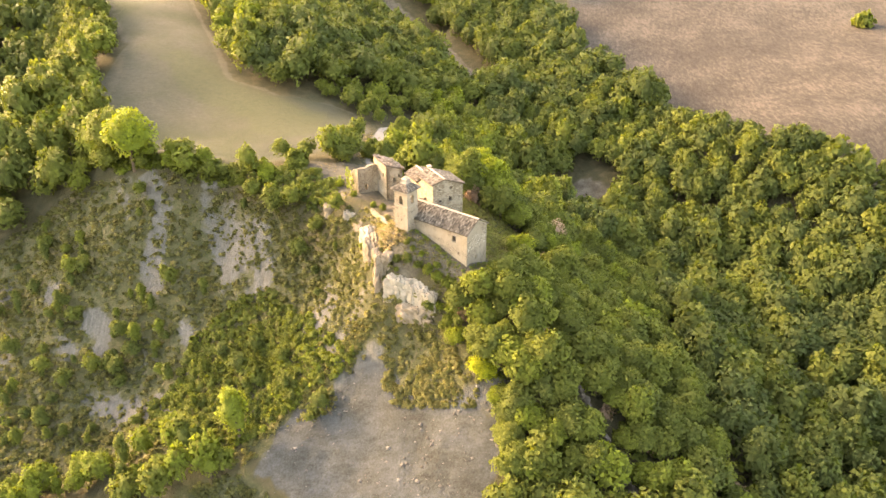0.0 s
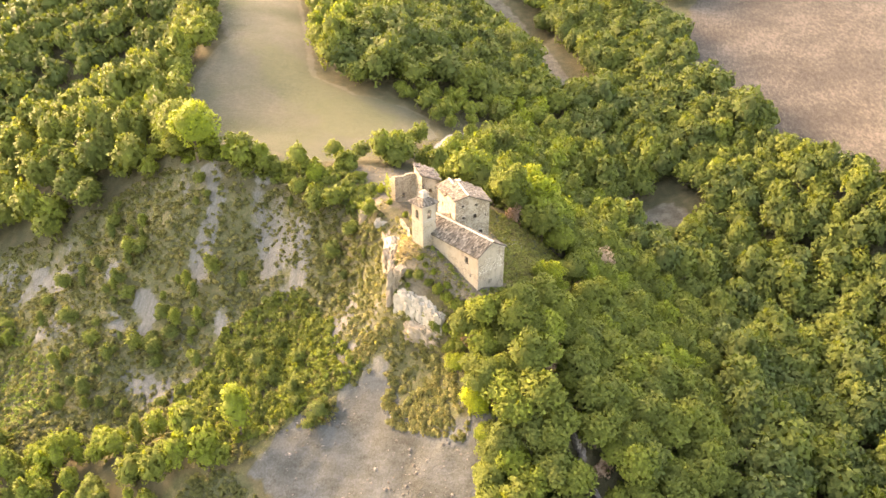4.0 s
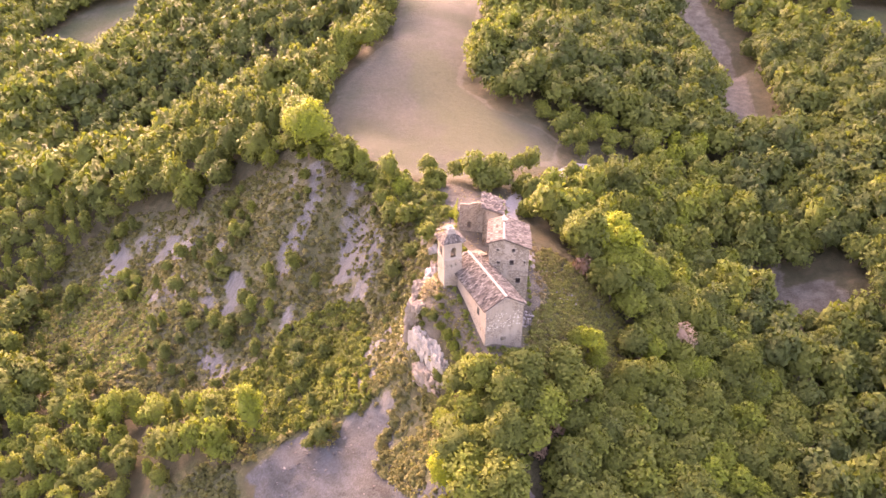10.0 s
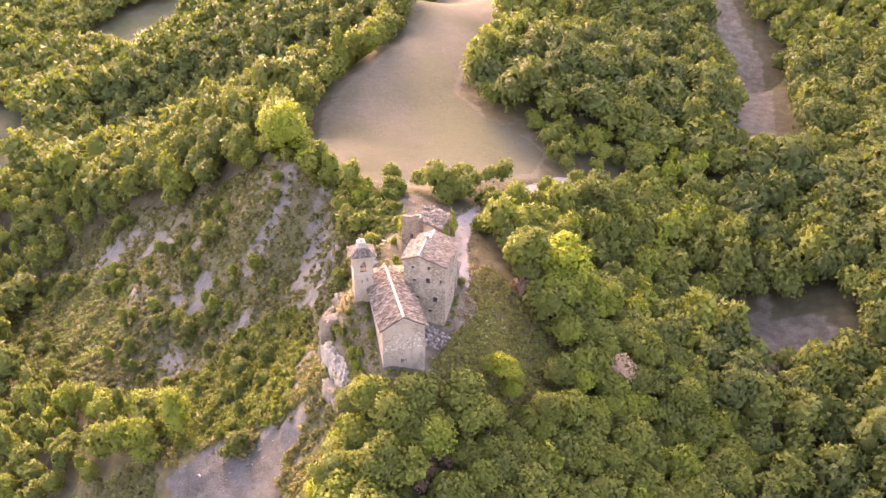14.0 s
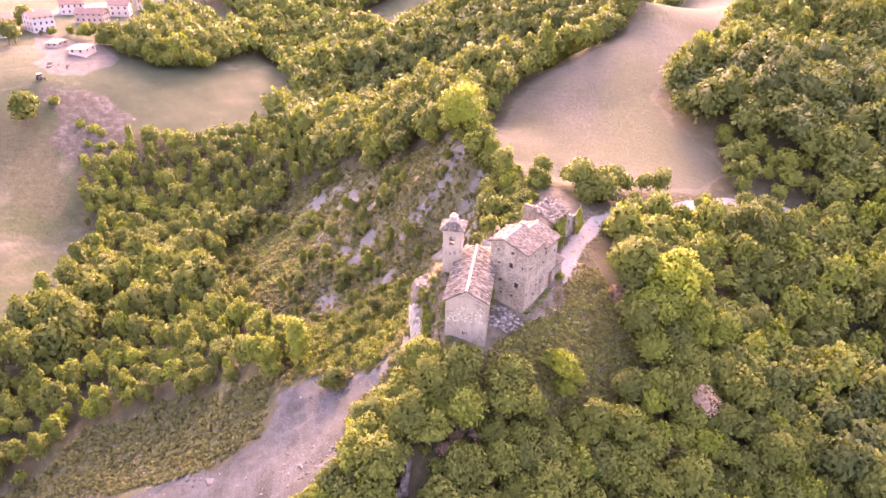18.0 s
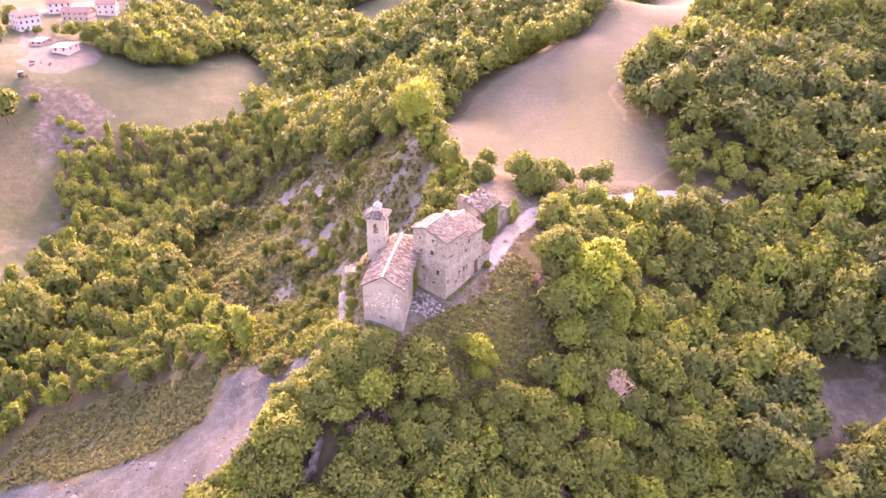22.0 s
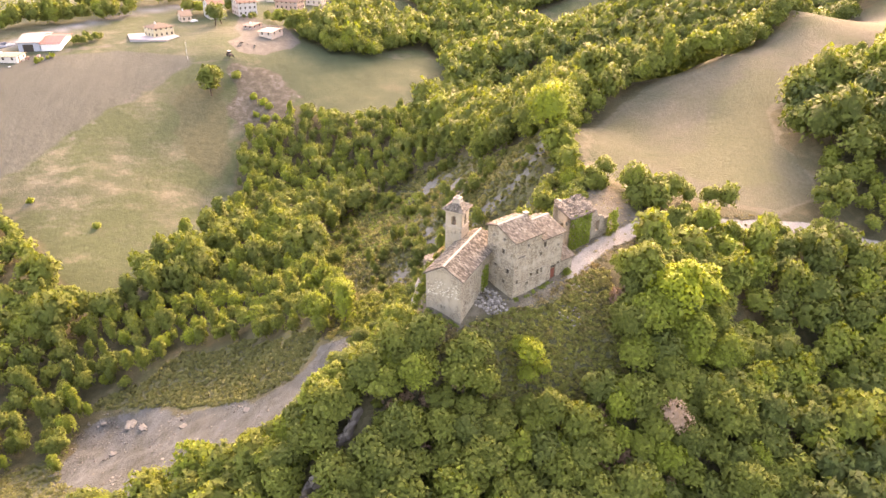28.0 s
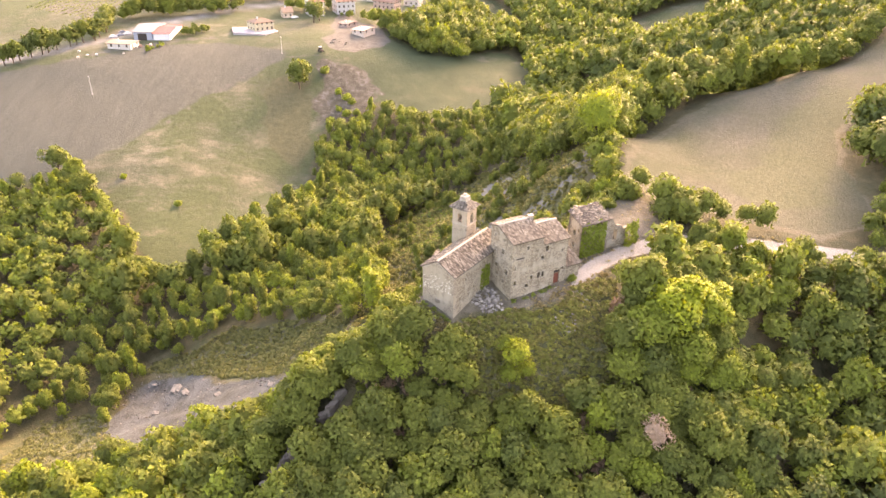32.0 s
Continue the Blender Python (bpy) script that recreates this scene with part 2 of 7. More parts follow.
SIDE_VALLEY = [(-134, 214, -15), (-150, 210, -30), (-176, 206, -42), (-205, 196, -47), (-222, 176, -44), (-148, 236, -24), (-140, 262, -8), (-172, 240, -32), (-200, 226, -38), (-235, 214, -34),
               (-165, 275, -8), (-195, 262, -14), (-232, 250, -18), (-264, 214, -25), (-285, 232, -22), (-190, 300, 6), (-240, 300, 0)]
FIELD = [(-28, 206, -0.5), (-40, 165, 1), (-60, 180, 2), (-75, 172, 2), (-70, 205, 4), (-42, 219, 4), (-54, 227, 7), (-108, 225, 12), (-95, 200, 6),
         (-130, 262, 20), (-80, 260, 13)]
HOUSE_SIDE = [(6, 126, 0.0), (2, 133, 0.6), (-2, 141, 1.2), (-8, 148, 1.2), (-14, 155, 1.0), (-12, 172, -1.5), (-20, 190, -1)]
EAST = [(9, 148, -2.5), (25, 144, -14), (35, 146, -22), (41, 143, -23.5), (33, 152, -19), (33, 171, -20.5), (14, 178, -17), (8, 180, -13),
        (5, 206, -11), (39, 184, -23.4), (36, 200, -25.1), (53, 190, -30), (52, 205, -20), (35, 258, -13), (69, 158, -34), (82, 175, -28)]
SOUTH = [(18, 94, -10.5), (21, 105, -10.5), (28, 122, -16.5), (31, 124, -18), (16, 124, -5.2), (32, 95, -16.5), (10, 82, -23), (41, 98, -21), (52, 117, -28), (65, 103, -34),
         (60, 60, -42), (30, 55, -37), (5, 60, -38), (100, 60, -45), (12, 132, -4.0), (9, 103, -4.4), (12, 109, -2.0), (4, 101, -9.6), (12, 98, -7.0), (14, 115, -3.4), (8, 93, -13.1)]
SCREE = [(-3, 92, -22), (-12, 84, -31), (-20, 70, -42), (-30, 60, -50), (-52, 56, -57), (-51, 39, -64), (-38, 22, -65), (-70, 20, -66), (-20, 20, -60), (0, 30, -52)]
VALLEY = [(-67, 83, -44), (-58, 74, -51), (-81, 42, -60), (-121, 3, -55), (-79, 3, -63), (-123, 80, -56), (-184, 52, -56), (-195, 100, -53),
          (-200, 130, -42), (-160, 90, -58), (-120, -60, -60), (-111, 67, -58), (-176, 125, -50)]
WEST = [(-230, 60, -42), (-258, 74, -31), (-279, 62, -21), (-317, 74, -17), (-322, 18, -17), (-323, 151, -27), (-318, 190, -35), (-240, 0, -30),
        (-180, 5, -45), (-260, -60, -22), (-400, 60, -14), (-430, 180, -16), (-420, -60, -12), (-560, 60, -4), (-560, 250, 8), (-380, 300, 0), (-250, 340, 16)]
NORTH = [(-38, 238, 8), (-46, 226, 5.5), (-5, 325, -5), (4, 322, 2), (10, 311, -1), (55, 252, -9), (64, 223, -17), (91, 196, -12), (120, 200, -6), (110, 250, -3), (150, 300, 6), (100, 330, 6),
         (200, 220, 6), (250, 380, 30), (60, 420, 22), (-100, 400, 45), (-300, 500, 50), (350, 150, 10), (200, 60, -30), (250, -60, -40), (60, -60, -52), (0, 560, 50)]
SKEL = np.array([p for line in (CREST, CLIFF_TOP, CLIFF_FOOT, SCARP, SPUR, SIDE_VALLEY, FIELD, HOUSE_SIDE, EAST, SOUTH, SCREE, VALLEY, WEST, NORTH) for p in line], float)


def spread(a, b):
    """Kernel of the smooth sheet that is hung over the lines."""
    return np.sqrt(((a[:, None, :] - b[None, :, :]) ** 2).sum(2) + 9.0)


KERNEL = spread(SKEL[:, :2], SKEL[:, :2])
SHEET = np.linalg.solve(KERNEL - 0.12 * np.eye(len(SKEL)), SKEL[:, 2] + 30)


def hills(x, y):
    """Smooth height of the land, before gullies and roughness."""
    x, y = np.atleast_1d(np.asarray(x, float)), np.atleast_1d(np.asarray(y, float))
    flat, out = np.stack([x.ravel(), y.ravel()], 1), []
    for k in range(0, len(flat), 20000):
        out.append(spread(flat[k:k + 20000], SKEL[:, :2]) @ SHEET - 30)
    z = np.concatenate(out).reshape(x.shape)
    far = np.clip((np.hypot(x + 60, y - 140) - 480) / 300, 0, 1)
    return z * (1 - far) + far * (-5)


# ---- regions of the ground, as outlines in plan ----
FIELD_EDGE = [(-42, 157), (-57, 160), (-71, 165), (-90, 184), (-100, 200), (-103, 215), (-104, 234), (-131, 280), (-160, 330), (-120, 345), (-99, 291), (-78, 246),
              (-66, 219), (-50, 212), (-38, 211), (-26, 207), (-21, 192), (-26, 182), (-33, 170)]
FIELD_GREEN = [(-84, 238), (-68, 222), (-50, 211), (-33, 203), (-31, 190), (-41, 178), (-56, 184), (-72, 204), (-88, 226)]
FIELD_RIM = [(-99, 291), (-78, 246), (-67, 220), (-51, 213), (-38, 212), (-26, 208), (-21, 193), (-25, 183)]
FIELD_TRACK = [(-128, 280), (-107, 240), (-100, 218), (-97, 200), (-88, 184), (-74, 171), (-58, 162), (-44, 158)]
PLOUGH_EDGE = [(66, 380), (55, 325), (54, 300), (58, 277), (70, 254), (79, 232), (89, 210), (104, 196), (124, 185), (200, 140), (420, 200), (400, 460)]
WEST_EDGE = [(-150, -140), (-158, -53), (-168, -30), (-150, -8), (-129, 7), (-110, 15), (-105, 24), (-110, 33), (-136, 42), (-150, 54), (-186, 63), (-220, 66), (-247, 84), (-231, 110), (-228, 142),
             (-262, 168), (-305, 176), (-322, 168), (-304, 120), (-318, 98), (-400, 130), (-600, 130), (-600, -300), (-200, -300)]
TILLED_EDGE = [(-150, -140), (-162, -52), (-186, -18), (-226, 3), (-262, 30), (-280, 48), (-296, 4), (-290, -34), (-270, -52), (-255, -90), (-240, -140)]
BOWL_EDGE = [(-284, 70), (-262, 88), (-247, 100), (-232, 114), (-226, 142), (-262, 172), (-308, 180), (-302, 123), (-312, 98)]
MARL_EDGE = [(-9, 110), (-14, 117), (-20, 130), (-34, 141), (-46, 149), (-72, 156), (-92, 157), (-112, 150), (-150, 149), (-160, 134), (-152, 118), (-140, 106), (-123, 100), (-100, 96), (-82, 100), (-60, 102), (-40, 97), (-20, 93), (2, 90), (6, 100), (1, 106)]
SCREE_EDGE = [(-20, 102), (-15, 107), (-9, 102), (5, 97), (9, 88), (5, 78), (-1, 66), (-4, 55), (-14, 44), (-28, 34), (-44, 30), (-57, 31), (-60, 40), (-53, 51), (-41, 64), (-30, 76), (-25, 87), (-36, 92), (-34, 97), (-28, 101)]
YARD_EDGE = [(9, 107), (10.5, 114), (7.5, 120), (7.5, 126), (4, 134), (-4.5, 141), (-11, 149.5), (-15.5, 158), (-30, 158), (-44, 154), (-36, 147), (-24, 140), (-14, 132), (-11, 122), (-10, 115), (-2, 111), (4, 107)]
SLOPE_EDGE = [(12, 112), (20, 119), (21, 130), (17, 140), (6, 142), (-2, 143), (1.5, 136), (4.5, 131), (7, 124), (9, 117)]
BANK_EDGE = [(-62, 30), (-60, 40), (-53, 51), (-41, 64), (-30, 76), (-25, 87), (-36, 93), (-44, 92), (-54, 83), (-68, 73), (-69, 64), (-76, 55), (-68, 46), (-66, 34)]
CLEARING = [(27, 189), (33, 201), (44, 206), (52, 203), (49, 197), (43, 192), (40, 184), (36, 188)]
CLEARING_PATH = [(41, 187), (42, 180), (45, 172), (48, 165)]
MEADOW = [(-440, 118), (-390, 144), (-366, 168), (-370, 184), (-400, 178), (-450, 165)]
FAR_FIELD = [(-345, 236), (-300, 240), (-305, 300), (-330, 320), (-362, 280)]
FAR_CLEARING = [(20, 388), (26, 365), (36, 345), (50, 334), (58, 345), (57, 358), (43, 366), (42, 392)]
BARE_YARD = [(-284, 62), (-300, 60), (-312, 66), (-335, 62), (-372, 62), (-374, 68), (-345, 78), (-344, 88), (-330, 93), (-311, 97), (-296, 90), (-286, 76)]
HEADLAND = [(-186, -16), (-226, 5), (-258, 24), (-272, 36), (-277, 48), (-277, 62)]
BOWL_TRACK = [(-275, 66), (-267, 77), (-259, 87), (-251, 95), (-244, 101), (-231, 111)]
FARM_YARD = [(-264, -66), (-276, -54), (-283, -41), (-292, -28), (-302, -14), (-306, 0)]
DUG_SOIL = [(-270, 58), (-274, 72), (-266, 86), (-253, 93), (-240, 90), (-228, 84), (-226, 64), (-240, 61), (-254, 61)]
GREEN_STRIP = [(-258, 36), (-260, 58), (-240, 59), (-214, 62), (-192, 58), (-206, 44), (-232, 38)]
LOW_GRASS = [(-30, 2), (-39, 7), (-45, 15), (-46, 26), (-34, 31), (-18, 40), (-7, 46), (-2, 41), (-10, 22), (-12, 10)]
VINE_GROUND = [(-334, -86), (-345, -76), (-400, -66), (-412, -125), (-370, -128)]
MARL_BANDS = [([(-50, 146), (-44, 140), (-39, 134)], 2.6), ([(-68, 153), (-67, 144), (-64, 136)], 1.5), ([(-56, 153), (-53, 147), (-49, 138)], 1.6), ([(-134, 146), (-122, 144), (-106, 142)], 2.2), ([(-88, 132), (-82, 127)], 0.8),
              ([(-90, 138), (-82, 134), (-74, 129)], 1.2), ([(-78, 119), (-66, 115), (-55, 112), (-54, 119)], 0.9), ([(-20, 108), (-15, 101), (-12, 98)], 2.2), ([(-17, 115), (-22, 111)], 1.0), ([(-24, 120), (-28, 114)], 1.6), ([(-60, 136), (-56, 127)], 1.8),
              ([(-133, 143), (-122, 142)], 2.5)]
DRIVE = [(3, 137), (-3, 138.5), (-7, 142.5), (-12, 149.5), (-16.5, 157), (-18, 166), (-18.5, 176), (-18, 186), (-17, 198), (-10, 210)]
WIDE_TRACK = [(-62, 400), (-42, 369), (-31, 354), (-18, 340), (-6, 315), (5, 283), (11, 268)]
TRACK = [(11, 268), (14, 260), (20, 240), (30, 215), (36, 201)]
ROAD = [(-268, -101), (-281, -76), (-298, -61), (-314, -50), (-345, -28), (-376, -3), (-395, 30), (-410, 60), (-440, 110)]
FARM_TRACK = [(-286, 62), (-276, 70), (-262, 83), (-250, 96), (-238, 107), (-228, 118), (-220, 140)]


def edge_gap(outline, x, y, closed=True):
    """Distance to an outline or a line; inside an outline it is negative."""
    pts = np.array(outline, float)
    ends = np.roll(pts, -1, 0) if closed else pts[1:]
    best, inside = np.full(x.shape, 1e9), np.zeros(x.shape, bool)
    for (ax, ay), (bx, by) in zip(pts, ends):
        dx, dy = bx - ax, by - ay
        t = np.clip(((x - ax) * dx + (y - ay) * dy) / (dx * dx + dy * dy), 0, 1)
        best = np.minimum(best, np.hypot(x - ax - t * dx, y - ay - t * dy))
        inside ^= ((ay > y) != (by > y)) & (x < (bx - ax) * (y - ay) / (by - ay + 1e-12) + ax)
    return np.where(inside, -best, best) if closed else best


def hashed(i, j, seed):
    n = np.sin(i * 127.1 + j * 311.7 + seed * 74.7) * 43758.5453
    return n - np.floor(n)


def value_noise(x, y, size, seed=0):
    x, y = x / size, y / size
    i, j = np.floor(x), np.floor(y)
    fx, fy = x - i, y - j
    fx, fy = fx * fx * (3 - 2 * fx), fy * fy * (3 - 2 * fy)
    return ((hashed(i, j, seed) * (1 - fx) + hashed(i + 1, j, seed) * fx) * (1 - fy) + (hashed(i, j + 1, seed) * (1 - fx) + hashed(i + 1, j + 1, seed) * fx) * fy) * 2 - 1


def fbm(x, y, size, seed=0, octaves=4):
    return sum(value_noise(x, y, size / 2 ** k, seed + k) * 0.5 ** k for k in range(octaves))


def region(outline, x, y, soft=2.0, ragged=2.0, size=9.0, seed=3):
    d = edge_gap(outline, x, y) + ragged * fbm(x, y, size, seed)
    return np.clip(0.5 - d / (2 * soft), 0, 1)


def ribbon(line, x, y, half, soft=0.7):
    d = edge_gap(line, x, y, False) + 0.35 * value_noise(x, y, 3.0, 9)
    return np.clip((half + soft - d) / (2 * soft), 0, 1)


def land(x, y):
    """Height of the ground with gullies and roughness."""
    x, y = np.atleast_1d(np.asarray(x, float)), np.atleast_1d(np.asarray(y, float))
    z = hills(x, y)
    yard = np.clip(1 - np.minimum(edge_gap(YARD_EDGE, x, y), np.minimum(edge_gap(DRIVE, x, y, False), 50)) / 5, 0, 1)
    marl = region(MARL_EDGE, x, y, 5, 3)
    scree = region(SCREE_EDGE, x, y, 4, 2)
    tilled = np.maximum(region(FIELD_EDGE, x, y, 6, 1), region(PLOUGH_EDGE, x, y, 8, 1))
    open_land = np.maximum(tilled, region(WEST_EDGE, x, y, 8, 1))
    rough = (1 - yard) * (1 - 0.93 * open_land)
    along = (x * 0.92 + y * 0.4)
    down = (-x * 0.4 + y * 0.92)
    gully = 1 - 2 * np.abs(value_noise(along + 2.5 * fbm(x, y, 14, 21, 2), down * 0.22, 6.5, 5))
    gully += 0.5 * (1 - 2 * np.abs(value_noise(along, down * 0.3, 2.6, 8)))
    z = z + rough * (0.55 * fbm(x, y, 9, 1)) - marl * (1 - scree) * (1 - yard) * 0.95 * gully + 0.10 * yard * fbm(x, y, 3, 2)
    z = z + scree * (0.5 * fbm(x, y, 6, 12) + 0.35 * np.abs(fbm(x + y, (y - x) * 0.4, 5, 17))) + 1.2 * open_land * (1 - yard) * fbm(x, y, 60, 15, 2)
    z = z - 0.12 * ribbon(DRIVE, x, y, 1.6)
    return z


def axis(cuts):
    out = []
    for lo, hi, step in cuts:
        out += list(np.arange(lo, hi - 1e-6, step))
    return np.array(out + [cuts[-1][1]])


gx = axis([(-4000, -1000, 500), (-1000, -500, 60), (-500, -320, 9), (-320, -160, 4), (-160, -48, 1.6), (-48, 24, 0.8), (24, 124, 2.2), (124, 300, 8), (300, 1000, 70), (1000, 4000, 500)])
gy = axis([(-4000, -1000, 500), (-1000, -200, 60), (-200, 10, 6), (10, 86, 2.4), (86, 164, 0.8), (164, 290, 2.2), (290, 420, 5), (420, 600, 15), (600, 1000, 60), (1000, 4000, 500)])
GX, GY = np.meshgrid(gx, gy)
gx_flat, gy_flat = GX.ravel(), GY.ravel()
gz_flat = land(gx_flat, gy_flat)
slope_y, slope_x = np.gradient(gz_flat.reshape(GX.shape), gy, gx)
steep = np.hypot(slope_x, slope_y).ravel()

cols, lines = len(gx), len(gy)
ci, cj = np.meshgrid(np.arange(cols - 1), np.arange(lines - 1))
first = (cj * cols + ci).ravel()
quads = np.stack([first, first + 1, first + cols + 1, first + cols], 1)


def raw_mesh(name, verts, faces, side):
    """A mesh from arrays, all faces with the same number of sides."""
    me = bpy.data.meshes.new(name)
    me.vertices.add(len(verts))
    me.vertices.foreach_set("co", np.ascontiguousarray(verts, np.float32).ravel())
    me.loops.add(len(faces) * side)
    me.loops.foreach_set("vertex_index", np.ascontiguousarray(faces, np.int32).ravel())
    me.polygons.add(len(faces))
    me.polygons.foreach_set("loop_start", np.arange(0, len(faces) * side, side, dtype=np.int32))
    me.update(calc_edges=True)
    return me


def float_layer(me, name, values, domain="POINT"):
    me.attributes.new(name, "FLOAT", domain).data.foreach_set("value", np.ascontiguousarray(values, np.float32))


def soft_normals(me, normals):
    """Shading normals of leaves."""
    me.polygons.foreach_set("use_smooth", np.ones(len(me.polygons), bool))
    me.attributes.new("custom_normal", "FLOAT_VECTOR", "POINT").data.foreach_set("vector", np.ascontiguousarray(normals, np.float32).ravel())


ground_mesh = raw_mesh("ground", np.stack([gx_flat, gy_flat, gz_flat], 1), quads, 4)
ground_mesh.polygons.foreach_set("use_smooth", np.ones(len(quads), bool))
yard_mask = region(YARD_EDGE, gx_flat, gy_flat, 2, 2.0, 7)
scree_mask = region(SCREE_EDGE, gx_flat, gy_flat, 2.5, 4.0, 12, 31)
def bare_marl(x, y):
    """How far the pale marl shows: bands down the slope, broken by growth."""
    out = np.zeros(x.shape)
    for line, half in MARL_BANDS:
        d = edge_gap(line, x, y, False) + 3.4 * fbm(x, y, 6, 61, 4)
        out = np.maximum(out, np.clip((half + 2.2 - d) / 4.4, 0, 1))
    return out


def marl_streaks(x, y):
    """Thin bare runnels down the slope, most of them under the crest."""
    across, down = x * 0.92 + y * 0.4, -x * 0.4 + y * 0.92
    high = np.clip((y - 112 - 0.12 * (x + 60)) / 30, 0, 1)
    return (0.25 + 0.75 * high) * np.clip(0.1 + 0.75 * fbm(across + 3.2 * fbm(x, y, 8, 23, 3), down * 0.34, 6, 44) + 0.3 * fbm(x, y, 25, 46, 2), 0, 1)


marl_mask = np.maximum(bare_marl(gx_flat, gy_flat), region(MARL_EDGE, gx_flat, gy_flat, 6, 5, 16) * np.clip(1.1 * marl_streaks(gx_flat, gy_flat) + 0.3 * (steep - 0.9), 0, 0.85))
marl_mask = marl_mask * np.clip((edge_gap(YARD_EDGE, gx_flat, gy_flat) - 2.0) / 2.5, 0, 1)
layers = {
    "stubble": region(FIELD_EDGE, gx_flat, gy_flat, 1.2, 1.2, 8),
    "field_green": region(FIELD_GREEN, gx_flat, gy_flat, 9.0, 6.0, 20),
    "field_pale": np.maximum(ribbon(FIELD_RIM, gx_flat, gy_flat, 1.6, 1.2), np.clip(0.9 * ribbon(FIELD_TRACK, gx_flat, gy_flat, 1.2, 4.0), 0, 1)),
    "plough": region(PLOUGH_EDGE, gx_flat, gy_flat, 2.0, 2.0),
    "tilled": region(TILLED_EDGE, gx_flat, gy_flat, 4.0, 2.0),
    "bowl": region(BOWL_EDGE, gx_flat, gy_flat, 5.0, 3.0),
    "meadow": np.maximum(region(WEST_EDGE, gx_flat, gy_flat, 4.0, 3.0), np.maximum(np.maximum(region(MEADOW, gx_flat, gy_flat, 6, 3), region(FAR_FIELD, gx_flat, gy_flat, 6, 3)), region(FAR_CLEARING, gx_flat, gy_flat, 4, 2))),
    "marl": marl_mask,
    "scree": scree_mask,
    "yard": np.maximum(np.maximum(yard_mask, np.maximum(ribbon(WIDE_TRACK, gx_flat, gy_flat, 5.5, 1.5), ribbon(TRACK, gx_flat, gy_flat, 1.4, 1.0))), np.maximum(region(CLEARING, gx_flat, gy_flat, 1.5, 1.5), ribbon(CLEARING_PATH, gx_flat, gy_flat, 1.2, 0.8))),
    "slope": np.maximum.reduce([region(e, gx_flat, gy_flat, 3, 3) for e in (MARL_EDGE, LOW_GRASS, SLOPE_EDGE, BANK_EDGE)]),
    "gravel": np.maximum(np.maximum(ribbon(DRIVE, gx_flat, gy_flat, 1.7), 0.0), 0.55 * ribbon(FARM_TRACK, gx_flat, gy_flat, 1.0, 2.0)),
    "asphalt": ribbon(ROAD, gx_flat, gy_flat, 4.0, 3.0),
    "bare": np.maximum(region(BARE_YARD, gx_flat, gy_flat, 3, 2), np.maximum(np.maximum(0.62 * ribbon(HEADLAND, gx_flat, gy_flat, 2.2, 3.0), 0.7 * ribbon(BOWL_TRACK, gx_flat, gy_flat, 0.8, 1.2)), 0.55 * np.maximum(ribbon(FARM_YARD, gx_flat, gy_flat, 5.0, 3.0), region(VINE_GROUND, gx_flat, gy_flat, 5, 2)))),
    "soil": region(DUG_SOIL, gx_flat, gy_flat, 4, 4),
    "green_strip": region(GREEN_STRIP, gx_flat, gy_flat, 5, 3),
}
for key, values in layers.items():
    float_layer(ground_mesh, key, values)


